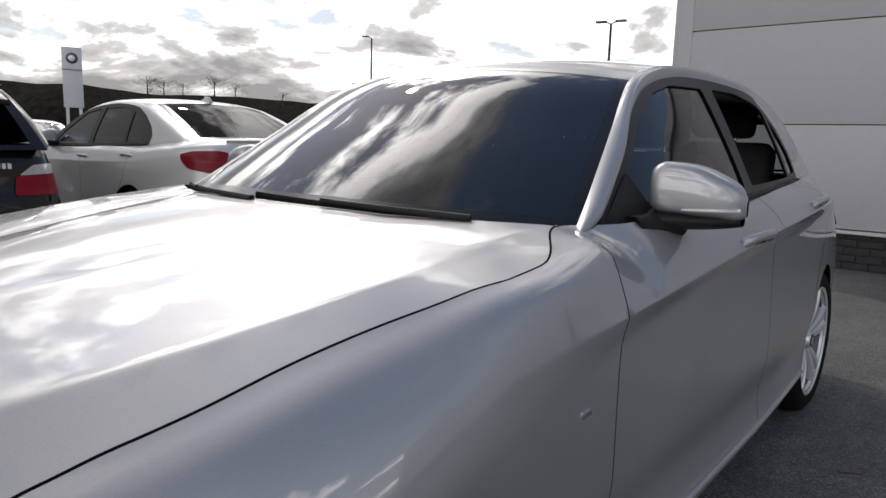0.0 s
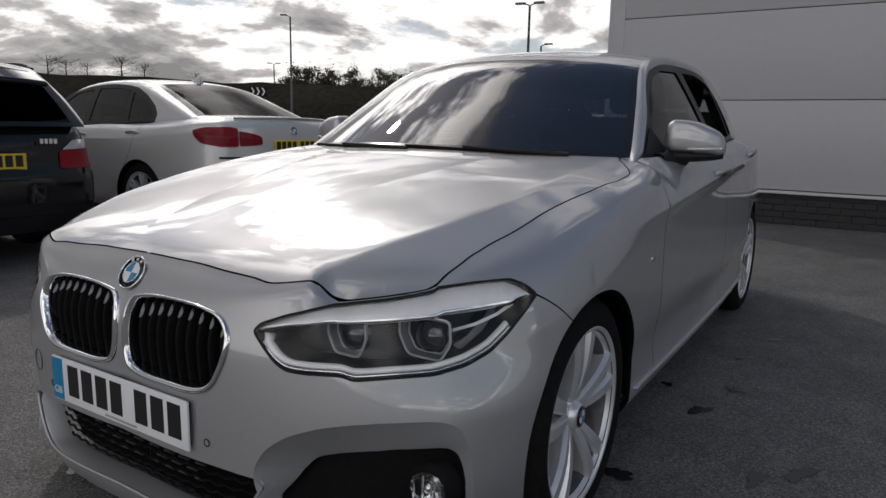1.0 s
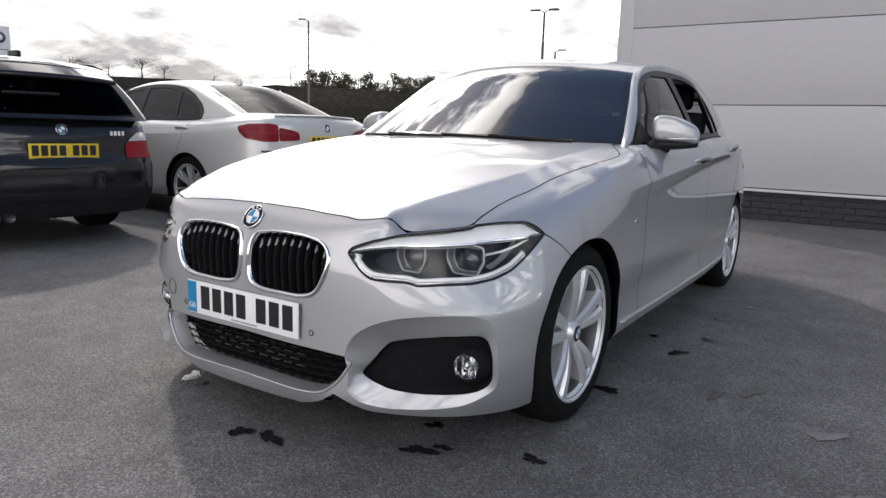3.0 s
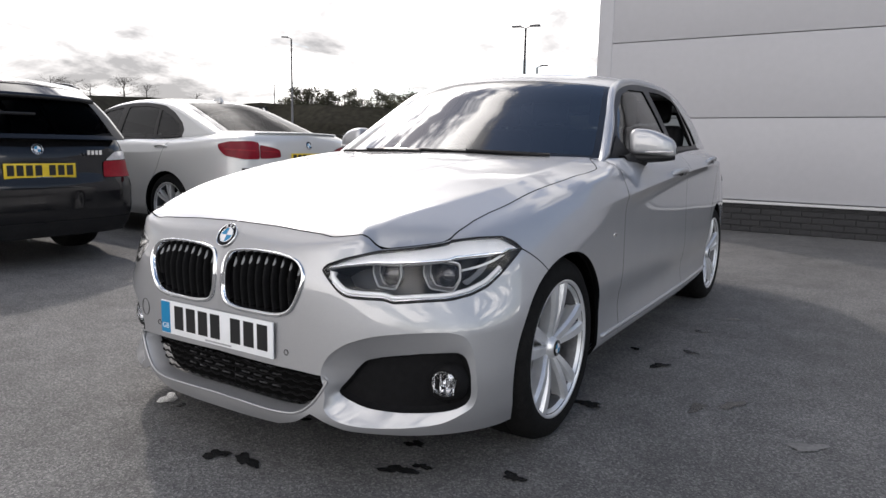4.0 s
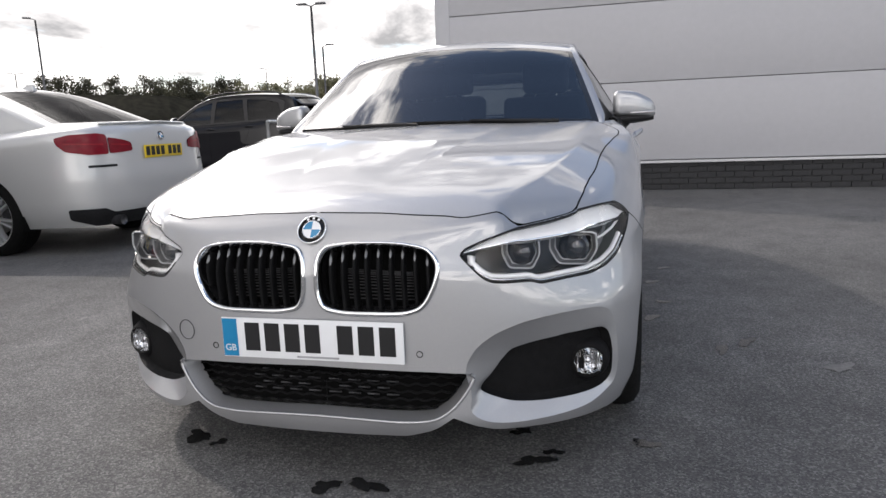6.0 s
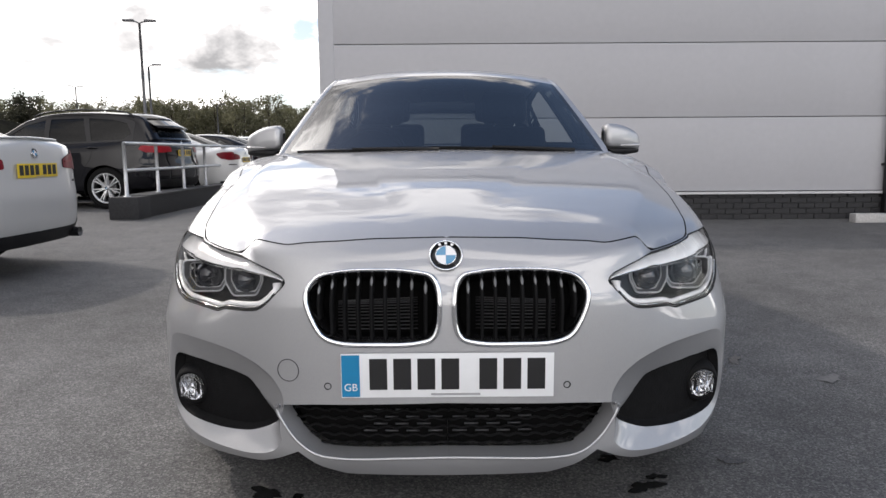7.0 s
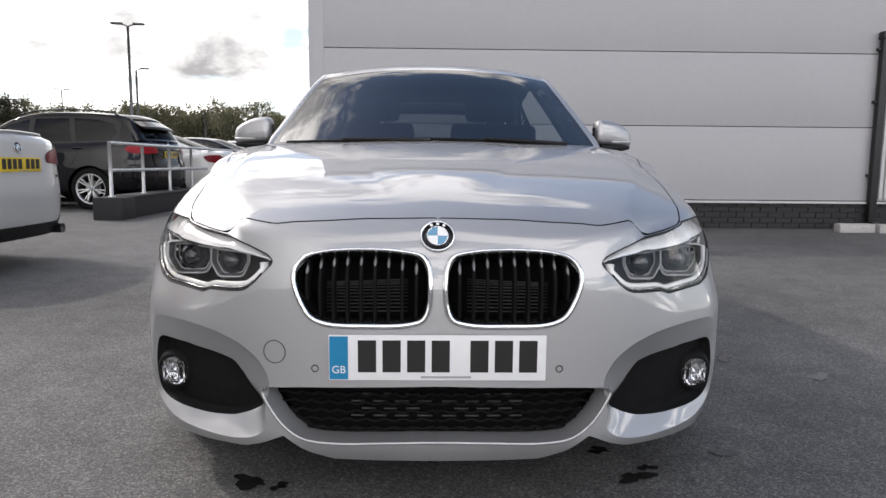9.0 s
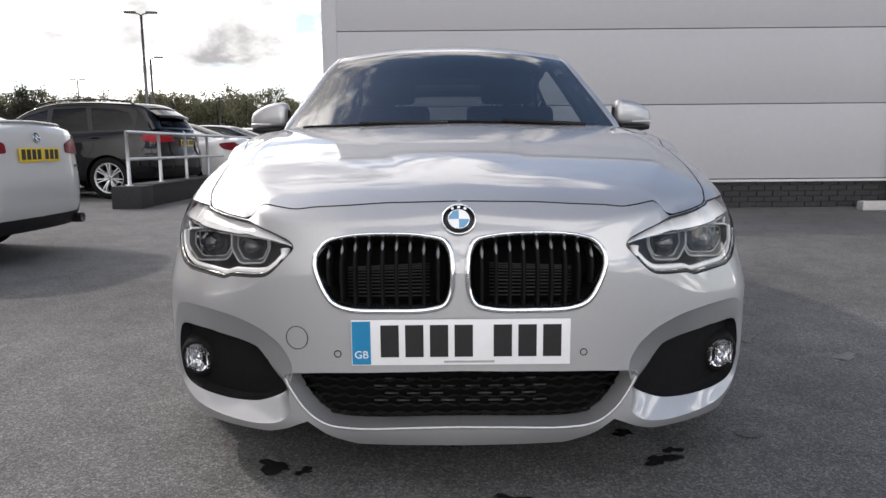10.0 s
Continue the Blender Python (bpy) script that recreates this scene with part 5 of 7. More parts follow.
    panel("intake_insert", p, t, lambda q: sunk(q, .053 * reach(q) + .024), sh.nor, M_INSERT, si, "black textured insert", depth=.004, mirror=sg)
    fc = flip(sh.off(sh.sz([(.792, .303)]), .026), sg)[0]
    fwd = Vector(((-.22 if sg else .22), -1, 0)).normalized()
    rot = Matrix.Translation(fc) @ fwd.to_track_quat("Z", "Y").to_matrix().to_4x4()
    fog = new("fog_lamp")
    fog.parent = si
    for nm, prof, mt, lb in (("fog_bezel", [(.038, .002), (.042, .006), (.047, .004), (.058, -.012), (.066, -.03)], M_INSERT, "black bezel"), ("fog_bowl", [(.012, -.02), (.03, -.012), (.042, .006)], M_CHROME, "chrome reflector"),
                             ("fog_bulb", [(0, .002), (.010, .0), (.013, -.012), (.013, -.02)], M_LAMP_SILVER, ""), ("fog_glass", [(0, .016), (.02, .0145), (.036, .010), (.042, .005)], M_CLEAR, "clear lens")):
        v, f = lathe(prof, 32, "z")
        mesh_part(nm, [tuple(rot @ Vector(p)) for p in v], f, mt, fog, lb).visible_shadow = mt is not M_CLEAR
    for k in range(4):
        p = [rot @ Vector((-.03 + .02 * k, y, .004)) for y in (-.028, 0, .028)]
        tube("fog_facet", p, .003, M_LAMP_SILVER, fog, n=5)
    # lower intake, this half
    Lw = openings["low_intake"]
    Lw = Lw[Lw[:, 0] >= 0]
    Lw = np.vstack([[0, Lw[0, 1]], Lw, [0, Lw[-1, 1]]])
    inner = Lw + (np.array([0, Lw[:, 1].mean()]) - Lw) * (.10, .10)
    inner[:, 0] = Lw[:, 0] * .965
    loft("lower_intake_lip", [flip(sh.off(Lw, 0), sg), flip(sh.off(Lw * .6 + inner * .4, .012), sg), flip(sh.off(inner, .055), sg)], M_SILVER, car, "silver lower lip return", closed=False)
    edge = Lw[(Lw[:, 1] < Lw[:, 1].max() - .012) & (Lw[:, 0] >= 0)]
    tube("intake_lip", flip(sh.off(edge, 0), sg), .0045, M_SILVER, car, "rolled silver edge of the lower intake", n=10)
    p, t = fill(np.vstack([inner, [[-.001, inner[-1, 1]], [-.001, inner[0, 1]]]]), (), .04)
    panel("lower_intake_back", p, t, lambda q: sh.off(q, .075), sh.nor, M_GAP, car, "dark lower intake", depth=0, mirror=sg)
    for k in range(6):
        q = inner[:, 1].min() + .014 + .0195 * k
        sp_ = [s for s in np.linspace(0, .44, 45) if inside(np.array([[max(s, 1e-4), q]]), np.vstack([inner, [[-.001, inner[-1, 1]], [-.001, inner[0, 1]]]]))[0]]
        if len(sp_) > 3:
            tube("intake_slat", flip(sh.off(np.array([(s, q + .003 * math.sin(s * 130 + k * math.pi)) for s in sp_]), .052), sg), .0032, M_INSERT, car, n=5)
    for k in range(4):
        q = inner[:, 1].min() + .040 + .017 * k
        for j in range(4):
            s = .012 + .058 * j + (.03 if k % 2 else 0)
            if s + .036 < .235:
                tube("radiator_bar", flip(sh.off(np.array([(s, q), (s + .036, q)]), .066), sg), .0028, M_DARK_METAL, car, n=5)
    # parking sensor
    c = flip(sh.off(sh.sz([(float(sh.at_x(.300)), .376)]), 0), sg)[0]
    ring = [(c[0] + .008 * math.cos(a), c[1] - .001, c[2] + .008 * math.sin(a)) for a in np.linspace(0, 2 * math.pi, 20, endpoint=False)]
    tube("parking_sensor", ring, .0012, M_PLASTIC, car, closed=True, n=5)
    # door mirrors and handles
    door_mirror(car, -1 if sg else 1, .766, 1.745, .938, M_SILVER)
    sail = round_poly([(1.51, .930), (1.59, .985), (1.70, 1.050), (1.73, .950)], .008)
    p, f = fill(sail, (), .04)
    panel("mirror_sail", p, f, lambda q: spos(q) + (.006, 0, 0), finite_nor(spos, (1, 0, .2)), M_PLASTIC, car, "black triangle at the mirror foot", depth=.012, mirror=sg)
    for y, z in ((2.17, .872), (3.09, .922)):
        s0 = float(sh.at_y(y))
        path = [sh.off(sh.sz([(s0 + d, z)]), -dep)[0] for d, dep in ((-.115, -.004), (-.105, .012), (-.07, .026), (0, .030), (.06, .026), (.085, .012), (.092, -.004))]
        tube("door_handle", flip(smooth_path(path, 22), sg), .011, M_SILVER, car, "silver door handle", n=10, flat=1.25)
        cupc = sh.off(sh.sz([(s0 - .01, z)]), .004)[0]
        tube("handle_recess", flip([sh.off(sh.sz([(s0 - .07, z)]), .004)[0], cupc, sh.off(sh.sz([(s0 + .05, z)]), .004)[0]], sg), .012, M_PLASTIC, car, n=8)
    # sill skirt highlight edge
    yy = np.linspace(1.15, 3.09, 40)
    ed = sh.sz([(float(sh.at_y(y)), .268) for y in yy])
    tube("side_skirt", flip(np.vstack([sh.off(ed[:1], .02), sh.off(ed, -.004), sh.off(ed[-1:], .02)]), sg), .009, M_SILVER, car, "silver side skirt edge", n=8)
    # side emblem
    e = sh.sz([(float(sh.at_y(1.235)), .655)])
    ec = flip(sh.off(e, -.001), sg)[0]
    box("side_emblem", tuple(ec), (.004, .034, .013), M_CHROME, car, "small bright side emblem", bevel=.003)
    # tail lamp
    tl = sh.sz(round_poly([(4.60, .80), (4.62, .90), (4.72, .925), (4.95, .92), (5.0, .83), (4.9, .77), (4.6, .77)], .02))
    cap("tail_lamp", tl, -.006, M_RED_LENS, sg, "red tail lamp", thick=.02)

box("undertray", (0, .68, .195), (1.0, .76, .02), M_GAP, car, "black undertray", bevel=.004)
# tow eye cover on one side
c = sh.off(sh.sz([(float(sh.at_x(.402)), .412)]), 0)[0] * (-1, 1, 1)
nx = Vector(sh.nor(sh.sz([(float(sh.at_x(.402)), .412)]))[0] * (-1, 1, 1))
rot = Matrix.Translation(c) @ nx.to_track_quat("Z", "Y").to_matrix().to_4x4()
ring = [tuple(rot @ Vector((.028 * math.cos(a), .028 * math.sin(a), .0005))) for a in np.linspace(0, 2 * math.pi, 40, endpoint=False)]
tube("tow_eye_cover", ring, .0011, M_DARK_METAL, car, "round tow eye cover outline", closed=True, n=5)
# plate, badge
box("plate_plinth", (0, .040, .406), (.50, .020, .10), M_PLASTIC, car, bevel=.004)
plate(car, pose(0, .027, .4075), M_PLATE_WHITE)
bc = sh.pos(sh.sz([(0, .692)]))[0]
bn = Vector(sh.nor(sh.sz([(0.001, .692)]))[0] * (0, 1, 1)).normalized()
roundel(car, Matrix.Translation(Vector(bc) + bn * .002) @ pose(0, 0, 0, math.degrees(math.acos(max(-1, min(1, bn.z)))), 0, 0), .041)
# scuttle, wipers
Hz = lambda x, y: float(bonnet_height(np.array([x]), np.array([y]))[0])
rows = []
for k in range(5):
    rows.append([(x, HATCH["hood_back"](abs(x)) - .03 + .03 * k, Hz(x, 1.22) - .030 + .004 * k) for x in np.linspace(-.70, .70, 41)])
loft("scuttle", [np.array(r) for r in rows], M_PLASTIC, car, "black scuttle panel under the windscreen", closed=False)
for x0, x1, t0, t1 in ((.57, -.05, .066, .022), (.03, -.60, .058, .030)):
    a = [Vector(upos(np.array([[t0 + t1 * k, (x0 + (x1 - x0) * k) / .68]]))[0]) + Vector((0, -.012, .012)) for k in np.linspace(0, 1, 14)]
    w = new("wiper")
    w.parent = car
    tube("wiper_blade", a, .006, M_RUBBER, w, n=6, flat=1.6)
    b = [p + Vector((0, -.012, .012)) for p in a[1:9]]
    tube("wiper_arm", b, lambda t: .009 - .004 * t, M_PLASTIC, w, n=6)
# cabin
cab = new("cabin")
cab.parent = car
rows = [np.array([(x, y - .12 * (1 - (x / .72) ** 2), z) for x in np.linspace(-.72, .72, 25)]) for y, z in ((1.40, .915), (1.56, .945), (1.72, .945), (1.80, .90), (1.82, .70), (1.80, .45))]
loft("dashboard", rows, M_INTERIOR, cab, "black dashboard", closed=False)
ring = [(-.37 + .185 * math.cos(a), 1.92 + .06 * math.sin(a), .90 + .175 * math.sin(a)) for a in np.linspace(0, 2 * math.pi, 40, endpoint=False)]
tube("steering_wheel", ring, .015, M_INTERIOR, cab, "black steering wheel", closed=True)
box("steering_hub", (-.37, 1.90, .89), (.16, .05, .12), M_INTERIOR, cab, bevel=.02)
box("steering_spoke", (-.37, 1.91, .905), (.35, .02, .03), M_INTERIOR, cab, bevel=.008)
for x in (-.37, .37):
    seat(cab, x, 2.22, .50, M_SEAT)
    seat(cab, x, 3.02, .55, M_SEAT)
box("headlining", (0, 2.85, 1.325), (1.0, 1.5, .02), plain("headlining", (.30, .30, .29), .9, grain=.1, scale=40), cab, bevel=.008)
box("interior_mirror", (0, 2.05, 1.245), (.23, .03, .065), M_INTERIOR, cab, "black interior mirror", bevel=.012)
box("sensor_pod", (0, 1.99, 1.272), (.09, .06, .04), M_INTERIOR, cab, bevel=.015)
for sx in (-1, 1):
    box("door_card", (sx * .745, 2.55, .70), (.03, 1.7, .44), M_INTERIOR, cab, bevel=.01)
box("load_cover", (0, 3.75, .93), (1.1, .60, .02), M_INTERIOR, cab, bevel=.006)
box("cabin_floor", (0, 2.7, .33), (1.5, 2.5, .02), M_INTERIOR, cab)
# aerial fin
v = [(0, 3.52, 1.372), (.02, 3.60, 1.362), (0, 3.70, 1.352), (-.02, 3.60, 1.362), (0, 3.64, 1.425), (0, 3.685, 1.42)]
mesh_part("roof_aerial", v, [(0, 1, 4), (0, 4, 3), (1, 2, 5, 4), (3, 4, 5, 2)], M_SILVER, car, "fin-shaped roof aerial", smooth=False)


# ---- ground and building ----
def ground():
    bm = bmesh.new()
    bmesh.ops.create_grid(bm, x_segments=8, y_segments=8, size=900)
    g = part("ground", bm, M_ASPHALT)
    return tagged(g, "worn grey asphalt of a car park", "ground", kind="structure")


ground()
WALL_Y, WALL_X0, WALL_X1, WALL_H = 7.85, -1.575, 14.0, 4.0


def building():
    b = empty("wall_showroom", "pale grey panel-clad building on a dark brick plinth", "wall", kind="structure")
    box("wall_core", ((WALL_X0 + WALL_X1) / 2, WALL_Y + 4.05, WALL_H / 2), (WALL_X1 - WALL_X0 - 0.08, 8.0, WALL_H - 0.1), M_JOINT, b)
    zs = [.394, 1.403, 2.393, 3.39, WALL_H]
    for z0, z1 in zip(zs, zs[1:]):
        box("wall_panel", ((WALL_X0 + WALL_X1) / 2 + .05, WALL_Y + .02, (z0 + z1) / 2), (WALL_X1 - WALL_X0 - .10, .06, z1 - z0 - .010), M_PANEL, b, bevel=.004)
        box("end_panel", (WALL_X0 - .0, WALL_Y + 4.05, (z0 + z1) / 2), (.06, 7.9, z1 - z0 - .010), M_PANEL, b, bevel=.004)
    box("corner_trim", (WALL_X0 + .032, WALL_Y + .02, WALL_H / 2 + .2), (.20, .078, WALL_H - .45), M_PANEL, b, bevel=.008)
    box("flashing", ((WALL_X0 + WALL_X1) / 2, WALL_Y - .012, .369), (WALL_X1 - WALL_X0, .07, .032), M_FLASHING, b, "white metal flashing", bevel=.004)
    box("roof_edge", ((WALL_X0 + WALL_X1) / 2, WALL_Y + 4.0, WALL_H + .05), (WALL_X1 - WALL_X0 + .2, 8.3, .16), M_FLASHING, b, bevel=.01)
    box("plinth_mortar", ((WALL_X0 + WALL_X1) / 2, WALL_Y + .06, .18), (WALL_X1 - WALL_X0, .09, .36), M_MORTAR, b)
    return b


showroom = building()


# ---- brick plinth, pipe, kerb ----
def bricks():
    """Dark bricks of the plinth, half-bond, proud of their mortar."""
    bm = bmesh.new()
    box_bm(bm, (0, 0, 0), (.215, .03, .064), None, .003, 1)
    me = bpy.data.meshes.new("brick")
    bm.to_mesh(me)
    bm.free()
    me.materials.append(M_BRICK)
    for c in range(5):
        x = WALL_X0 + .11 + (.1125 if c % 2 else 0)
        while x < 7.2:
            ob = new("brick", me)
            ob.parent = showroom
            ob.location = (x, WALL_Y + .008 + random.uniform(-.002, .002), .037 + .0755 * c)
            x += .225
    bm = bmesh.new()
    for c in range(5):
        x = 7.3 + (.1125 if c % 2 else 0)
        while x < WALL_X1 - .2:
            box_bm(bm, (x, WALL_Y + .008, .037 + .0755 * c), (.215, .03, .064))
            x += .225
    tagged(part("brick_courses", bm, M_BRICK, showroom), kind="stuff")


def downpipe():
    p = empty("downpipe", "black square downpipe fixed to the panel wall", "pipe", kind="structure")
    x, y = 6.13, WALL_Y - .075
    box("pipe", (x, y, 1.30), (.10, .09, 2.58), M_PIPE, p, bevel=.015)
    box("pipe_shoe", (x, y - .05, .06), (.10, .17, .11), M_PIPE, p, bevel=.015)
    for z in (.75, 1.75, 2.45):
        box("bracket", (x, y + .03, z), (.16, .07, .035), M_PIPE, p, bevel=.005)
    box("hopper", (x, y, 2.63), (.13, .12, .10), M_PIPE, p, bevel=.015)


def ribbed_screen():
    s = empty("ribbed_screen", "pale ribbed metal screen on the building", "screen", kind="structure")
    for k in range(40):
        box("rib", (6.27 + .075 * k, WALL_Y - .024, 1.50), (.045, .03, 2.15), M_FLASHING, s)


def kerb():
    k = empty("kerb", "pale concrete kerb island beside the wall", "kerb", kind="structure")
    n = 8
    for i in range(n):
        box("kerb_stone", (5.42 + .5 * i + .245, 7.37 - .055 * i, .055), (.485, .15, .12), M_CONCRETE, k, bevel=.018, m=None)
    bm = bmesh.new()
    vs = [bm.verts.new(p) for p in ((5.75, 7.44, .085), (9.4, 7.05, .085), (9.4, WALL_Y - .04, .085), (5.75, WALL_Y - .04, .085))]
    bm.faces.new(vs)
    bmesh.ops.solidify(bm, geom=bm.faces[:], thickness=.08)
    part("kerb_bed", bm, M_MORTAR, k)


bricks(), downpipe(), ribbed_screen(), kerb()


# ---- low wall with handrail ----
def low_wall():
    w = empty("low_wall", "low dark brick ramp wall", "wall", kind="structure")
    box("end_pier", (-4.68, 8.62, .165), (.44, .42, .33), M_BRICK, w, bevel=.01)
    box("wall_run", (-4.68, 12.45, .155), (.36, 7.2, .31), M_BRICK, w, bevel=.01)
    box("coping", (-4.68, 12.45, .325), (.40, 7.2, .03), M_MORTAR, w, bevel=.006)
    r = empty("handrail", "galvanised steel handrail on the low wall", "handrail")
    ys = [8.55 + 1.14 * k for k in range(7)]
    for y in ys:
        tube("rail_post", [(-4.68, y, .32), (-4.68, y, 1.12)], .026, M_STEEL, r, n=12)
        v, f = lathe([(0, .345), (.05, .345), (.05, .333)], 16, "z")
        mesh_part("post_flange", [(a - 4.68, b + y, c) for a, b, c in v], f, M_STEEL, r)
    for z in (1.12, .72):
        tube("rail", [(-4.68, ys[0], z), (-4.68, ys[-1], z)], .025, M_STEEL, r, n=12)


low_wall()


# ---- parked cars ----
def simple_hood(z0, z1, y1, drop=.06):
    mid = curve((0, z0 - .12), (.15, z0), (.5, z0 + .4 * (z1 - z0)), (y1, z1), (y1 + .5, z1 + .04))
    return lambda x, y: mid(y) - drop * (np.abs(x) / .75) ** 2.3


def parked(kind, label, body, m, group="parked cars"):
    """A saloon, an estate or a large off-roader, tail at the far end of its own y axis."""
    c = empty(kind["name"], label, kind["category"], m, group)
    sp = dict(kind["spec"])
    sp["paint"] = body
    s_, u_, *_ = car_shell(c, sp)
    smax = s_.s[-1]
    R = lambda pts: s_.sz([(smax - r, z) for r, z in pts])

    def patch(name, pts, mat, lab, depth=-.006, r=.02, thick=.02, twin=True):
        loop = R(round_poly(pts, r))
        p, t = fill(loop, (), .04)
        for sg in ((False, True) if twin else (False,)):
            panel(name, p, t, lambda q: s_.off(q, depth), s_.nor, mat, c, lab, depth=thick, mirror=sg)

    for nm, pts, mat, lab, dep in kind["patches"]:
        patch(nm, pts, mat, lab, dep)
    pz = kind["plate_z"]
    py = s_.pos(R([(0.001, pz)]))[0][1]
    plate(c, pose(0, py + .012, pz, 0, 0, 180), M_PLATE_YELLOW, band=False)
    bz_ = kind["badge_z"]
    by_ = s_.pos(R([(0.001, bz_)]))[0]
    roundel(c, pose(0, by_[1] + .004, by_[2], -90 + kind.get("badge_tilt", 12), 0, 0), .041)
    mz, my, mx = kind["mirror"]
    for sg in (1, -1):
        door_mirror(c, sg, mx, my, mz, body)
        for y, z in kind["handles"]:
            s0 = float(s_.at_y(y))
            path = [s_.off(s_.sz([(s0 + d, z)]), -dep)[0] for d, dep in ((-.11, -.004), (-.09, .016), (0, .026), (.07, .016), (.085, -.004))]
            tube("door_handle", flip(smooth_path(path, 14), sg < 0), .012, kind.get("handle_mat") or body, c, n=8)
    for x in (-.38, .38):
        for k, y in enumerate(kind["seats"]):
            seat(c, x, y, kind["seat_z"] - .06 - .12 * k, M_SEAT)
    rows = [np.array([(x, y, z) for x in np.linspace(-.72, .72, 7)]) for y, z in kind["dash"]]
    loft("dashboard", rows, M_INTERIOR, c, closed=False)
    return c, s_, u_, R


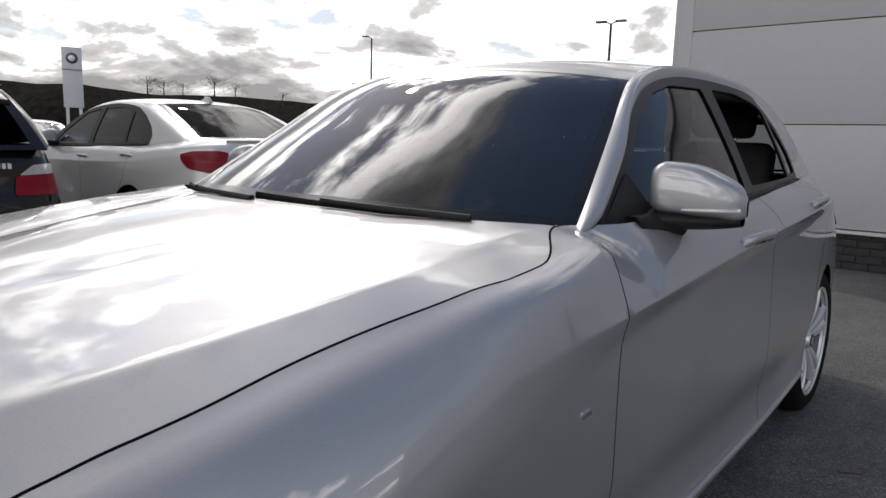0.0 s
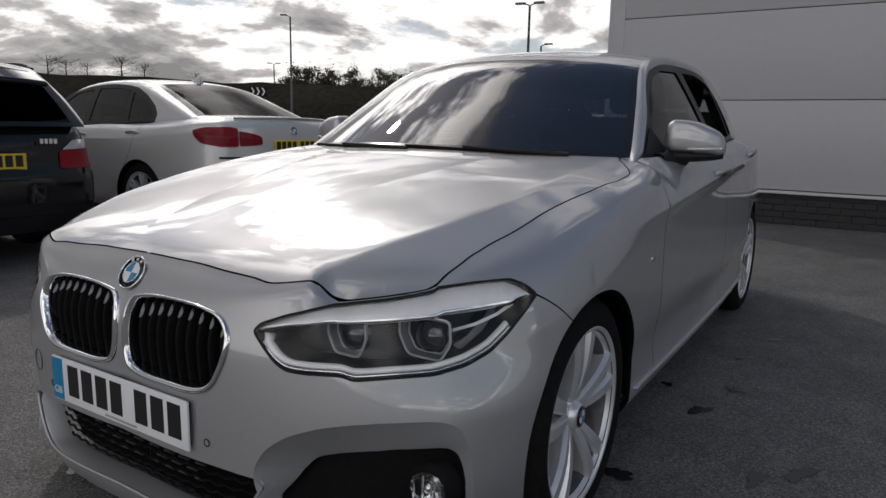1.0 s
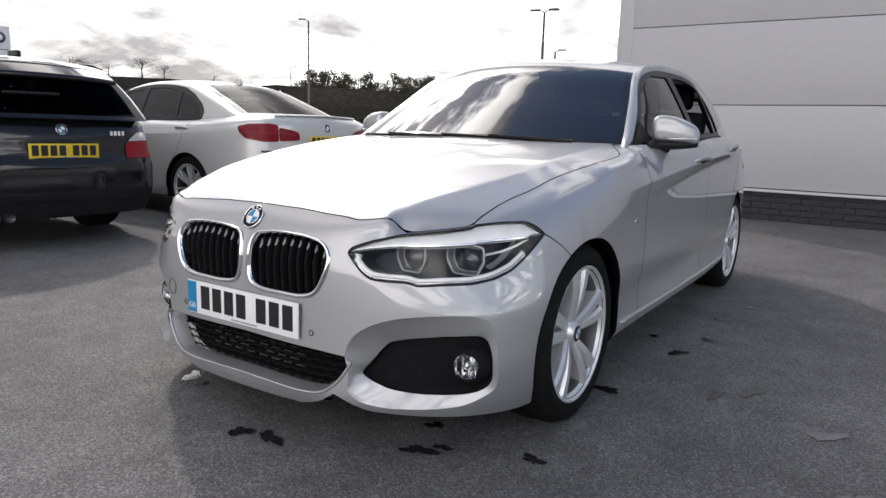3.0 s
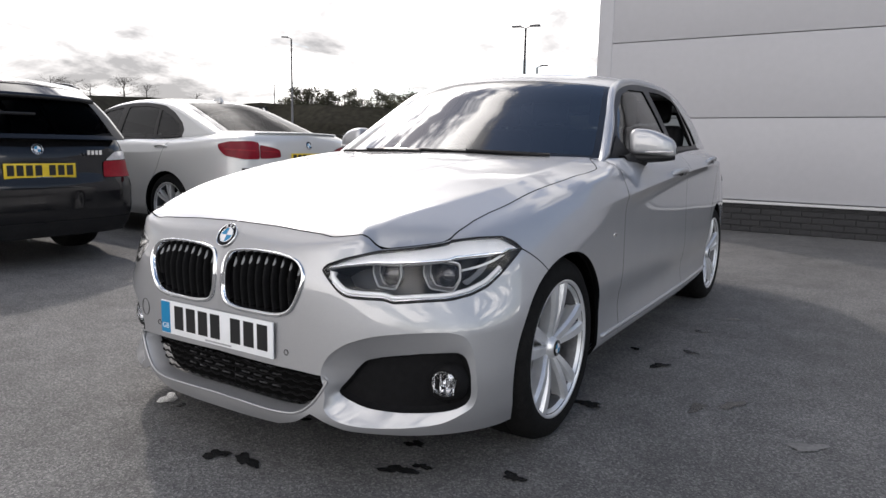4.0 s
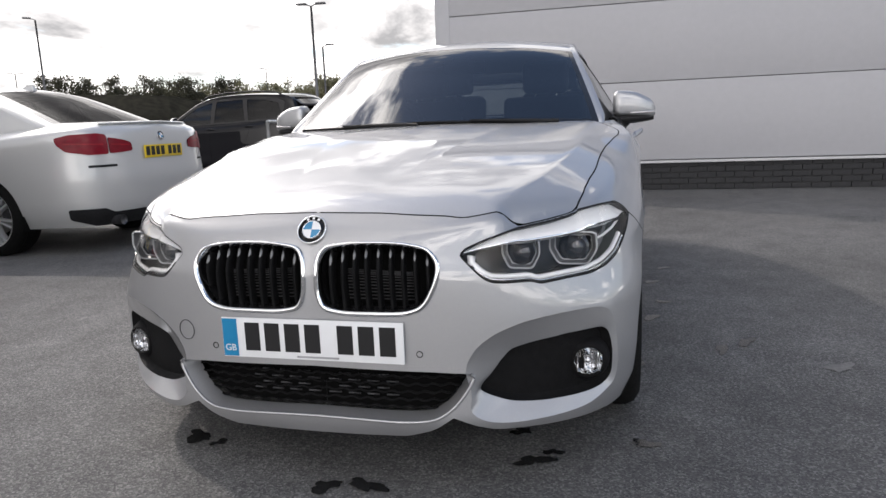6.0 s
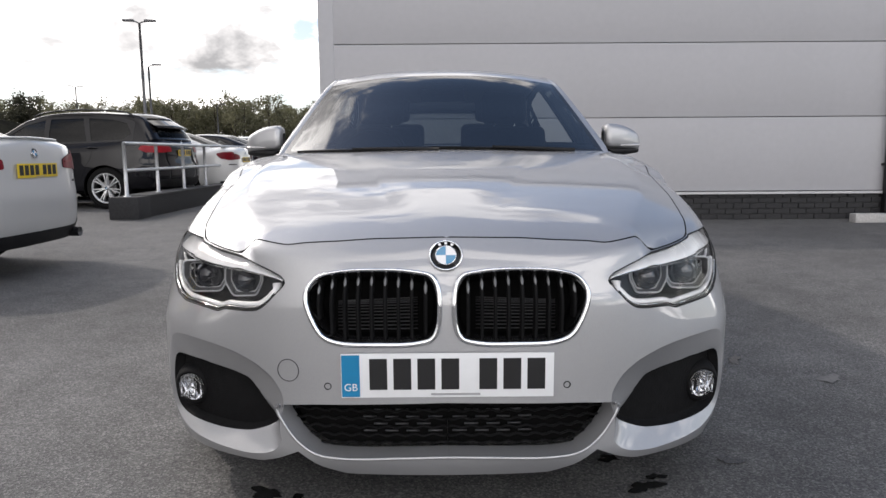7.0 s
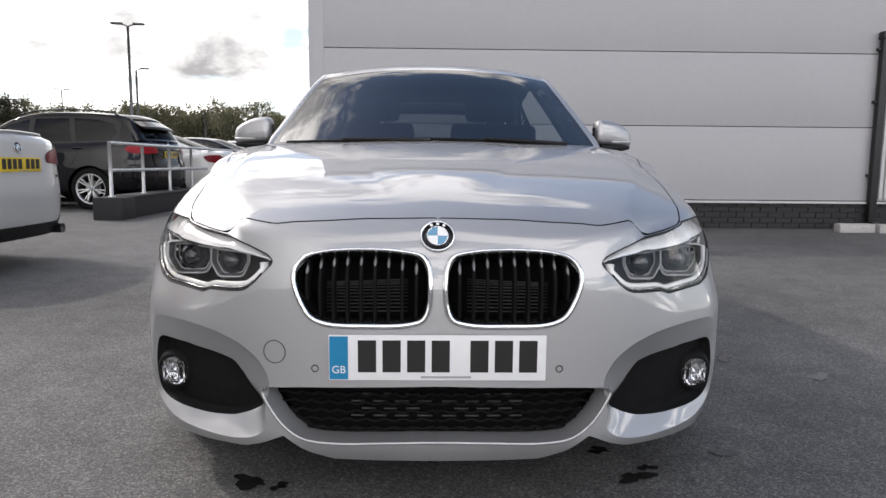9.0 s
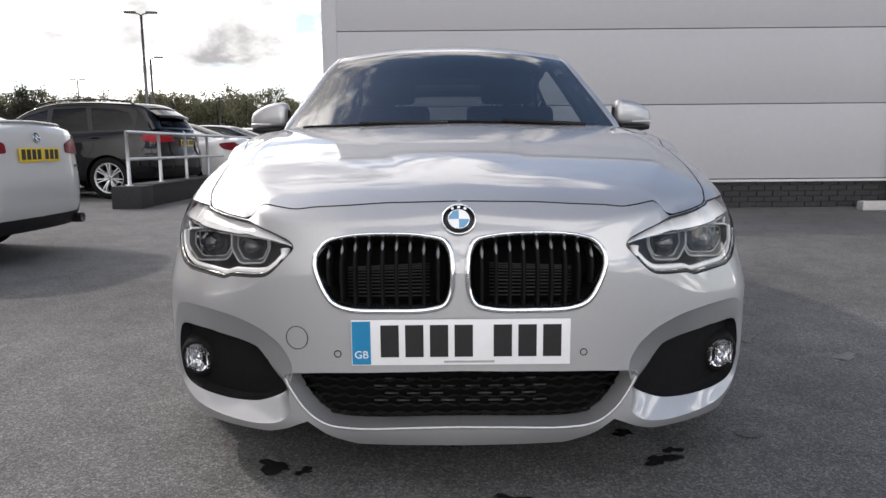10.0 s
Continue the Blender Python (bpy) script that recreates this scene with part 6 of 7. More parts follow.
SALOON = dict(name="saloon_car", category="car", plate_z=.83, badge_z=.965, mirror=(1.0, 2.02, .83), handles=((2.86, .90), (3.72, .93)), seats=(2.7, 3.55), seat_z=.52,
    dash=((1.72, .95), (2.0, .99), (2.12, .95), (2.14, .5)),
    patches=[("tail_lamp", [(.622, .828), (.622, .985), (.70, .998), (.93, .990), (1.05, .965), (1.03, .915), (.96, .855), (.78, .826)], M_DARK_RED, "dark red wrap-round tail lamp", -.008), ("boot_lamp", [(.385, .846), (.390, .915), (.47, .940), (.612, .964), (.612, .832), (.50, .836)], M_DARK_RED, "dark red lamp on the boot lid", -.008),
             ("lamp_bar", [(.66, .900), (.66, .913), (.97, .925), (.97, .913)], M_RED_LENS, "bright red light bar", -.014), ("lamp_bar", [(.42, .890), (.42, .901), (.60, .911), (.60, .899)], M_RED_LENS, "bright red light bar", -.014),
             ("boot_gap", [(.615, .96), (.615, 1.055), (.619, 1.055), (.619, .96)], M_GAP, "dark shut line", -.001),
             ("rear_valance", [(.0, .235), (.0, .345), (.62, .345), (.70, .385), (1.0, .385), (1.0, .30), (.8, .24)], M_PLASTIC, "black rear valance", -.004),
             ("rear_reflector", [(.56, .722), (.56, .742), (.80, .742), (.80, .722)], M_PLASTIC, "dark reflector slit", -.004)],
    spec=dict(contour=[(0, 0), (.3, .02), (.6, .12), (.8, .32), (.90, .6), (.925, .9), (.93, 1.6), (.93, 2.6), (.93, 3.7), (.915, 4.2), (.87, 4.55), (.74, 4.78), (.5, 4.88), (.25, 4.905), (0, 4.91)],
        stations=["nose", -.6, .83, 1.75, 3.0, 3.8, 4.5, "tail"],
        zs=[(.2, .2, .22, .22, .22, .22, .235, .235), (.28, .28, .30, .30, .30, .31, .33, .33), (.38, .38, .40, .40, .40, .43, .45, .45), (.5, .5, .54, .54, .54, .57, .60, .60), (.6, .6, .67, .70, .72, .73, .76, .76), (.68, .68, .77, .84, .86, .88, .92, .93), (.74, .74, .84, .92, .95, .97, 1.01, 1.03), (.78, .78, .89, .98, 1.0, 1.03, 1.065, 1.085)],
        ds=[(.08, .08, .06, .06, .06, .06, .08, .08), (.03, .03, .02, .02, .02, .02, .03, .03), (.01, .01, .0, .02, .02, .0, .005, .005), (.0, .0, .0, .012, .014, .0, .0, .0), (.02, .02, .004, .008, .012, .004, .01, .012), (.05, .05, .02, .006, .006, .014, .02, .025), (.08, .08, .08, .05, .045, .06, .05, .04), (.13, .13, .18, .11, .10, .16, .17, .07)],
        hood=simple_hood(.80, 1.0, 1.6), hood_end=1.72, hood_back=lambda x: 1.60 + .1 * x, axles=(.83, 3.80), hub_z=.325, arch=.362, step=.045,
        lines={"a": [(.62, .5), (.60, .70), (.55, .82)], "b": [(1.62, .2), (1.62, .8), (1.70, .97)], "c": [(2.78, .2), (2.80, .99)], "d": [(3.42, .3), (3.50, .5), (3.66, .72), (3.80, 1.02)]},
        panels=[("front_bumper", "", True), ("front_wing", "", False), ("front_door", "", False), ("rear_door", "", False), ("rear_quarter", "", True)],
        label_bonnet="", label_roof="", W=[(.73, 1.70, .985), (.64, 2.08, 1.19), (.575, 2.45, 1.365), (.555, 2.8, 1.425), (.55, 3.2, 1.425), (.55, 3.55, 1.388), (.60, 3.98, 1.235), (.67, 4.36, 1.085)],
        by=[(1.70, .20), (2.45, .12), (3.0, 0), (3.55, -.04), (4.36, -.14)], bz=[(1.7, .01), (2.6, .035), (3.4, .035), (4.36, .01)], screen_top=2.46, rear_top=3.56, rear_bottom=4.36, rear_glass=M_REAR,
        belt_x=[(1.7, .835), (2.6, .835), (3.6, .80), (4.4, .74)], belt_z=[(1.7, .98), (2.8, .995), (3.8, 1.03), (4.4, 1.06)], lean=[(1.7, .38), (4.4, .38)],
        D=[(1.74, .975), (2.05, 1.15), (2.42, 1.325), (2.8, 1.385), (3.2, 1.385), (3.55, 1.335), (3.85, 1.24), (4.12, 1.125), (4.32, 1.05)],
        panes=[[(1.98, 1.005), (2.12, 1.12), (2.46, 1.305), (2.74, 1.345), (2.78, 1.015)], [(2.86, 1.02), (2.84, 1.352), (3.16, 1.352), (3.38, 1.325), (3.44, 1.035)], [(3.49, 1.04), (3.43, 1.31), (3.62, 1.25), (3.80, 1.15), (3.85, 1.08), (3.80, 1.05)]],
        glass=[M_SIDE_GLASS, M_SIDE_GLASS, M_SIDE_GLASS], c_line=([.95, 1.03, 1.1, 1.18, 1.28, 1.36, 1.5], [3.88, 3.89, 3.90, 3.83, 3.66, 3.45, 3.2]), seal_end=3.86, deck_from=4.34, deck_bulge=.012, hatch=False,
        wheel_face=.905, wheel_w=.245, tyre=.335, rim=.245, style="twin", spokes=7))

ESTATE = dict(name="estate_car", category="car", plate_z=.745, badge_z=.905, mirror=(1.0, 1.95, .83), handles=((2.80, .90), (3.66, .92)), seats=(2.65, 3.5), seat_z=.52,
    dash=((1.70, .95), (1.98, .99), (2.08, .95), (2.10, .5)),
    patches=[("tail_lamp", [(.50, .685), (.52, .812), (1.00, .825), (1.08, .77), (1.05, .680)], M_RED_LENS, "red tail lamp", -.008), ("tail_lamp_top", [(.54, .818), (.66, .885), (.98, .90), (1.05, .83)], M_CLEAR_LENS, "clear upper tail lamp", -.008),
             ("plate_recess", [(.0, .65), (.0, .84), (.30, .84), (.30, .65)], M_GLOSS_BLACK, "", -.002), ("rear_valance", [(.0, .24), (.0, .36), (.85, .36), (.95, .25)], M_PLASTIC, "black rear valance", -.004)],
    spec=dict(SALOON["spec"], contour=[(0, 0), (.3, .02), (.6, .12), (.8, .32), (.90, .6), (.915, .9), (.92, 1.6), (.92, 2.6), (.92, 3.7), (.91, 4.15), (.88, 4.45), (.80, 4.68), (.6, 4.79), (.3, 4.835), (0, 4.843)],
        stations=["nose", -.6, .83, 1.72, 3.0, 3.72, 4.45, "tail"],
        zs=[(.2, .2, .22, .22, .22, .22, .235, .235), (.28, .28, .30, .30, .30, .31, .33, .33), (.38, .38, .40, .40, .40, .43, .45, .45), (.5, .5, .54, .54, .54, .57, .60, .60), (.6, .6, .67, .70, .72, .73, .74, .74), (.68, .68, .77, .84, .86, .88, .86, .85), (.74, .74, .84, .92, .95, .97, .95, .92), (.78, .78, .89, .98, 1.0, 1.02, 1.01, .975)],
        ds=[(.08, .08, .06, .06, .06, .06, .08, .08), (.03, .03, .02, .02, .02, .02, .03, .03), (.01, .01, .0, .02, .02, .0, .0, .0), (.0, .0, .0, .012, .014, .0, .0, .0), (.02, .02, .004, .008, .012, .004, .03, .04), (.05, .05, .02, .006, .006, .014, .05, .05), (.08, .08, .08, .05, .045, .05, .075, .075), (.13, .13, .18, .11, .10, .10, .115, .105)],
        axles=(.83, 3.72), W=[(.73, 1.66, .985), (.64, 2.02, 1.19), (.575, 2.38, 1.355), (.56, 2.75, 1.415), (.555, 3.4, 1.430), (.555, 4.0, 1.425), (.56, 4.38, 1.395), (.64, 4.58, 1.21), (.72, 4.745, .985)],
        by=[(1.66, .20), (2.4, .12), (3.0, 0), (4.0, 0), (4.38, -.08), (4.745, -.08)], bz=[(1.66, .01), (2.6, .035), (4.2, .03), (4.745, .0)], screen_top=2.39, rear_top=4.39, rear_bottom=4.74,
        belt_x=[(1.7, .825), (2.6, .825), (3.6, .81), (4.6, .77)], belt_z=[(1.7, .98), (2.8, .995), (3.8, 1.025), (4.6, 1.06)], lean=[(1.6, .36), (4.6, .36)],
        D=[(1.70, .975), (2.0, 1.15), (2.36, 1.32), (2.75, 1.378), (3.4, 1.39), (4.0, 1.375), (4.28, 1.34), (4.46, 1.22), (4.60, 1.05)],
        panes=[[(1.94, 1.005), (2.08, 1.12), (2.42, 1.295), (2.70, 1.34), (2.74, 1.015)], [(2.82, 1.02), (2.80, 1.348), (3.40, 1.352), (3.50, 1.04)], [(3.58, 1.045), (3.50, 1.352), (4.0, 1.338), (4.24, 1.30), (4.36, 1.10), (4.30, 1.07)]],
        glass=[M_SIDE_GLASS, M_PRIVACY, M_PRIVACY], c_line=([.95, 1.5], [4.40, 4.40]), seal_end=4.36, deck_from=4.60, lines={"a": [(.62, .5), (.60, .70), (.55, .82)], "b": [(1.58, .2), (1.58, .8), (1.66, .97)], "c": [(2.74, .2), (2.76, .99)], "d": [(3.36, .3), (3.44, .5), (3.58, .72), (3.60, 1.01)]}))

OFFROADER = dict(name="offroad_car", category="car", plate_z=.98, badge_z=1.16, mirror=(1.16, 1.86, .88), handles=((2.72, 1.04), (3.60, 1.07)), seats=(2.55, 3.35), seat_z=.72,
    dash=((1.60, 1.10), (1.88, 1.14), (1.98, 1.10), (2.0, .6)),
    patches=[("tail_lamp", [(.46, 1.00), (.48, 1.09), (.72, 1.13), (1.12, 1.12), (1.18, 1.05), (1.05, .99), (.75, .985)], M_RED_LENS, "red wrap-round tail lamp", -.008), ("rear_valance", [(.0, .36), (.0, .52), (.9, .52), (1.0, .38)], M_PLASTIC, "", -.004)],
    spec=dict(SALOON["spec"], contour=[(0, 0), (.35, .02), (.65, .10), (.84, .30), (.93, .58), (.958, .9), (.964, 1.6), (.966, 2.6), (.966, 3.7), (.955, 4.2), (.92, 4.5), (.80, 4.72), (.6, 4.81), (.3, 4.845), (0, 4.854)],
        stations=["nose", -.65, .86, 1.62, 3.0, 3.79, 4.45, "tail"],
        zs=[(.30, .30, .32, .32, .32, .33, .36, .36), (.38, .38, .40, .40, .40, .42, .45, .45), (.5, .5, .52, .52, .52, .56, .58, .58), (.64, .64, .68, .68, .68, .71, .74, .74), (.76, .76, .82, .84, .86, .88, .90, .90), (.85, .85, .92, .97, .99, 1.02, 1.05, 1.05), (.93, .93, 1.0, 1.06, 1.08, 1.11, 1.15, 1.16), (.98, .98, 1.05, 1.12, 1.14, 1.17, 1.20, 1.22)],
        ds=[(.08, .08, .06, .06, .06, .06, .08, .08), (.03, .03, .02, .02, .02, .02, .03, .03), (.01, .01, .0, .02, .02, .0, .0, .0), (.0, .0, .0, .012, .014, .0, .0, .0), (.02, .02, .004, .008, .012, .004, .03, .04), (.05, .05, .02, .006, .006, .014, .05, .05), (.08, .08, .08, .05, .045, .05, .075, .09), (.13, .13, .18, .11, .10, .10, .115, .14)],
        hood=simple_hood(1.0, 1.13, 1.5), hood_end=1.60, hood_back=lambda x: 1.48 + .1 * x, axles=(.86, 3.79), hub_z=.37, arch=.405,
        W=[(.76, 1.56, 1.12), (.68, 1.92, 1.36), (.62, 2.24, 1.56), (.60, 2.6, 1.665), (.595, 3.2, 1.70), (.59, 3.9, 1.675), (.59, 4.32, 1.62), (.66, 4.52, 1.42), (.72, 4.66, 1.22)],
        by=[(1.56, .20), (2.24, .12), (3.0, 0), (4.0, 0), (4.32, -.08), (4.66, -.10)], bz=[(1.56, .01), (2.6, .035), (4.2, .03), (4.66, .0)], screen_top=2.25, rear_top=4.34, rear_bottom=4.655,
        belt_x=[(1.6, .865), (2.6, .865), (3.6, .85), (4.6, .80)], belt_z=[(1.6, 1.115), (2.8, 1.14), (3.8, 1.17), (4.6, 1.20)], lean=[(1.6, .36), (4.6, .36)],
        D=[(1.60, 1.11), (1.90, 1.31), (2.22, 1.51), (2.6, 1.615), (3.2, 1.645), (3.8, 1.62), (4.2, 1.55), (4.40, 1.40), (4.54, 1.20)],
        panes=[[(1.82, 1.15), (1.98, 1.29), (2.26, 1.475), (2.60, 1.575), (2.66, 1.165)], [(2.74, 1.17), (2.70, 1.585), (3.30, 1.60), (3.44, 1.19)], [(3.52, 1.195), (3.40, 1.60), (3.85, 1.57), (4.12, 1.50), (4.22, 1.32), (4.10, 1.215)]],
        glass=[M_SIDE_GLASS, M_PRIVACY, M_PRIVACY], c_line=([1.0, 1.7], [4.26, 4.26]), seal_end=4.22, deck_from=4.50,
        lines={"a": [(.62, .6), (.60, .80), (.55, .92)], "b": [(1.50, .35), (1.50, .95), (1.56, 1.10)], "c": [(2.66, .35), (2.68, 1.13)], "d": [(3.32, .45), (3.42, .7), (3.56, .92), (3.60, 1.16)]},
        wheel_face=.945, wheel_w=.265, tyre=.37, rim=.262, style="twin", spokes=7))

ROW = -91.0


def at_tail(x, y, length, turn=ROW):
    """The pose of a parked car whose tail's middle is at x, y."""
    d = Vector((-math.sin(radians(turn)), math.cos(radians(turn)), 0))
    return pose(x - d.x * length, y - d.y * length, 0, 0, 0, turn)


saloon, s_sh, *_ = parked(SALOON, "white four-door saloon with dark red tail lamps, tail towards the lane", M_PALE_SILVER, at_tail(-3.22, 3.89, 4.91))
bm = bmesh.new()
box_bm(bm, (0, 3.47, 1.445), (.055, .19, .05), None, .016)
for v_ in bm.verts:
    if v_.co.z > 1.45:
        v_.co = (v_.co.x * .4, 3.50 + (v_.co.y - 3.47) * .45, v_.co.z + .018)
part("roof_aerial", bm, M_PALE_SILVER, saloon, "fin-shaped roof aerial")
lip = s_sh.pos(np.stack([np.linspace(s_sh.s[-1] - .62, s_sh.s[-1], 30), np.full(30, s_sh.Q[-1])], 1)) + (0, .012, .004)
tube("boot_lip", np.vstack([lip, flip(lip[::-1][1:])]), .014, M_PALE_SILVER, saloon, "painted boot lip", n=8, flat=.6)
for x in (-.58, .58):
    tube("exhaust_tip", [(x, 4.70, .275), (x, 4.88, .275)], .042, M_DARK_METAL, saloon, n=14)

estate, _, e_up, _ = parked(ESTATE, "black estate car with yellow plate and dark rear glass", M_BLACK_CAR, at_tail(-3.54, 1.37, 4.843))
for sg in (1, -1):
    tube("roof_bar", smooth_path([(sg * .60, 2.5, 1.405), (sg * .615, 2.65, 1.452), (sg * .62, 3.4, 1.466), (sg * .61, 4.15, 1.442), (sg * .60, 4.30, 1.405)], 24), .013, M_GLOSS_BLACK, estate, "black roof bar", n=8)
tube("rear_wiper", [e_up(np.array([[e_t, u]]))[0] + np.array((0, .03, .02)) for e_t, u in zip(np.full(8, 3.22), np.linspace(-.02, .55, 8))], .012, M_PLASTIC, estate, "black rear wiper", n=6)
rows = [e_up(np.array([[3.0 + d, u] for u in np.linspace(-.94, .94, 30)])) + np.array((0, o, h)) for d, o, h in ((-.10, 0, .004), (0, .03, .012), (.02, .05, .006), (.02, .03, -.016))]
loft("roof_spoiler", rows, M_BLACK_CAR, estate, "black roof spoiler", closed=False)
bm = bmesh.new()
box_bm(bm, (0, 4.12, 1.482), (.05, .14, .06), None, .018)
part("roof_aerial", bm, M_BLACK_CAR, estate, "fin-shaped roof aerial")
for x in (.42, .52):
    tube("exhaust_tip", [(x, 4.6, .27), (x, 4.83, .27)], .034, M_DARK_METAL, estate, "dark steel exhaust tip", n=14)
for k in range(4):
    box("badge_bar", (-.37 - .032 * k, 4.815, .882), (.022, .004, .034), M_CHROME, estate, "small bright badge bar")

offroader, _, x_up, _ = parked(OFFROADER, "black large off-roader parked behind the handrail", M_CHARCOAL, at_tail(-4.78, 11.3, 4.854, -94))
for sg in (1, -1):
    tube("roof_bar", smooth_path([(sg * .65, 2.4, 1.645), (sg * .665, 2.6, 1.70), (sg * .665, 3.4, 1.745), (sg * .65, 4.1, 1.695), (sg * .64, 4.2, 1.65)], 20), .014, M_GLOSS_BLACK, offroader, "black roof bar", n=8)
rows = [x_up(np.array([[3.17 + d, u] for u in np.linspace(-.94, .94, 24)])) + np.array((0, o, h)) for d, o, h in ((-.12, 0, .004), (0, .06, .014), (.03, .12, -.006), (.03, .06, -.03))]
loft("roof_spoiler", rows, M_CHARCOAL, offroader, "black roof spoiler", closed=False)
white, *_ = parked(SALOON, "white saloon parked beyond the black off-roader", M_WHITE_CAR, at_tail(-4.35, 13.75, 4.91))
parked(SALOON, "dark saloon in the far row", M_CHARCOAL, at_tail(-4.1, 16.3, 4.91))
c2 = copy_thing(saloon, at_tail(-3.8, 18.9, 4.91))
c2["label"] = "white saloon in the far row"
c3 = copy_thing(saloon, pose(-17.5, 7.6, 0, 0, 0, 82))
c3["label"] = "pale saloon in the row behind the estate"
c4 = copy_thing(white, pose(-17.2, 10.2, 0, 0, 0, 84))
c4["label"] = "white saloon in the row behind the estate"


# ---- lamp posts, sign ----
def lamp_post(x, y, h, arms, turn, label):
    p = empty("street_lamp", label, "street lamp", pose(x, y, 0, 0, 0, turn), "car park lamps")
    tube("column", [(0, 0, 0), (0, 0, h * .55), (0, 0, h)], lambda t: .085 - .03 * t, M_POST, p, n=12)
    tube("base_sleeve", [(0, 0, 0), (0, 0, 1.1)], .10, M_POST, p, n=12)
    for s in arms:
        tube("arm", [(0, 0, h - .02), (s * .12, 0, h + .05), (s * .30, 0, h + .08)], .03, M_POST, p, n=8)
        bm = bmesh.new()
        box_bm(bm, (s * .47, 0, h + .11), (.50, .24, .09), None, .03)
        part("lamp_head", bm, M_POST, p, "flat grey lamp head")
    return p


lamp_post(-13.6, 30.3, 6.85, (-1, 1), 8, "grey double-headed car park lamp column")
lamp_post(-35.7, 36.5, 8.65, (-1,), 40, "grey single-headed car park lamp column")
lamp_post(-17.2, 39.6, 6.1, (1,), 10, "grey single-headed lamp column further off")
lamp_post(-37.0, 69.0, 7.8, (-1, 1), 20, "far double-headed lamp column")
lamp_post(-55.7, 54.0, 7.4, (-1, 1), 40, "far double-headed lamp column")
lamp_post(-20.5, 62.0, 5.4, (1,), 0, "far lamp column before the trees")


def pylon():
    p = empty("sign_pylon", "tall white sign pylon on two legs", "sign", pose(-39.7, 17.1, 0, 0, 0, 66 - 180))
    for x in (-.33, .33):
        box("leg", (x, 0, 1.35), (.16, .14, 2.7), M_SIGN, p, bevel=.01)
    box("sign_board", (0, 0, 4.2), (1.0, .22, 3.3), M_SIGN, p, bevel=.02)
    box("sign_band", (0, .118, 4.62), (.98, .012, .05), M_POST, p)
    for sg in (1, -1):
        v, f = lathe([(0, .125), (.30, .125), (.30, .10)], 28, "z")
        mesh_part("sign_disc", [(a, sg * c, b + 5.25) for a, b, c in v], f, M_POST, p, "dark round emblem")
        v, f = lathe([(0, .130), (.17, .130), (.17, .12)], 24, "z")
        mesh_part("emblem_core", [(a, sg * c, b + 5.25) for a, b, c in v], f, M_BADGE_WHITE, p)


pylon()


def chevron_sign():
    c = empty("chevron_sign", "dark road sign with three white chevrons on two posts", "road sign", pose(-40, 37.2, 0, 0, 0, 46))
    for x in (-.45, .45):
        tube("post", [(x, .05, 0), (x, .05, 3.9)], .04, M_POST, c, n=8)
    box("board", (0, 0, 3.45), (1.35, .04, .80), M_FENCE, c, bevel=.01)
    for k in (-1, 0, 1):
        x = .40 * k
        v = [(x - .14, -.026, 3.75), (x - .02, -.026, 3.75), (x + .14, -.026, 3.45), (x - .02, -.026, 3.15), (x - .14, -.026, 3.15), (x + .02, -.026, 3.45)]
        mesh_part("chevron", v, [(0, 5, 2, 1), (5, 4, 3, 2)], M_PAPER, c, "white chevron", smooth=False)


chevron_sign()


# ---- far bank, fence and trees ----
def bank():
    """A long dark grassed bank round the car park."""
    bm = bmesh.new()
    rows = []
    for k in range(61):
        b = radians(82 - 84 * k / 60)
        d0 = 64 + 5 * math.sin(k * .35)
        h = float(curve((-2, 1.6), (12, 2.0), (26, 2.8), (36, 4.6), (42, 5.0), (54, 5.4), (62, 4.9), (66, 5.4), (72, 5.8), (82, 6.2))(math.degrees(b))[0]) + .3 * noise.noise(Vector((k * .5, 0, 3)))
        ring = []
        for d, z in ((d0, -.05), (d0 + 5, h * .6), (d0 + 9, h), (d0 + 16, h * 1.02), (d0 + 40, h * .7)):
            ring.append(bm.verts.new((-math.sin(b) * d, math.cos(b) * d, z + .15 * noise.noise(Vector((k, d, 0))))))
        rows.append(ring)
    for a, b in zip(rows, rows[1:]):
        for i in range(4):
            bm.faces.new((a[i], a[i + 1], b[i + 1], b[i]))
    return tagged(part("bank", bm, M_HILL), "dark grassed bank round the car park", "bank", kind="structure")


def far_fence():
    f = empty("far_fence", "dark metal fence along the far edge of the car park", "fence", kind="structure")
    pts = [Vector((-math.sin(radians(b)) * 58, math.cos(radians(b)) * 58, 0)) for b in range(-2, 50, 2)]
    for a, b in zip(pts, pts[1:]):
        tube("fence_post", [a, a + Vector((0, 0, 1.8))], .06, M_FENCE, f, n=6)
        for z in (.3, .9, 1.3, 1.75):
            tube("fence_rail", [a + Vector((0, 0, z)), b + Vector((0, 0, z))], .05, M_FENCE, f, n=5)


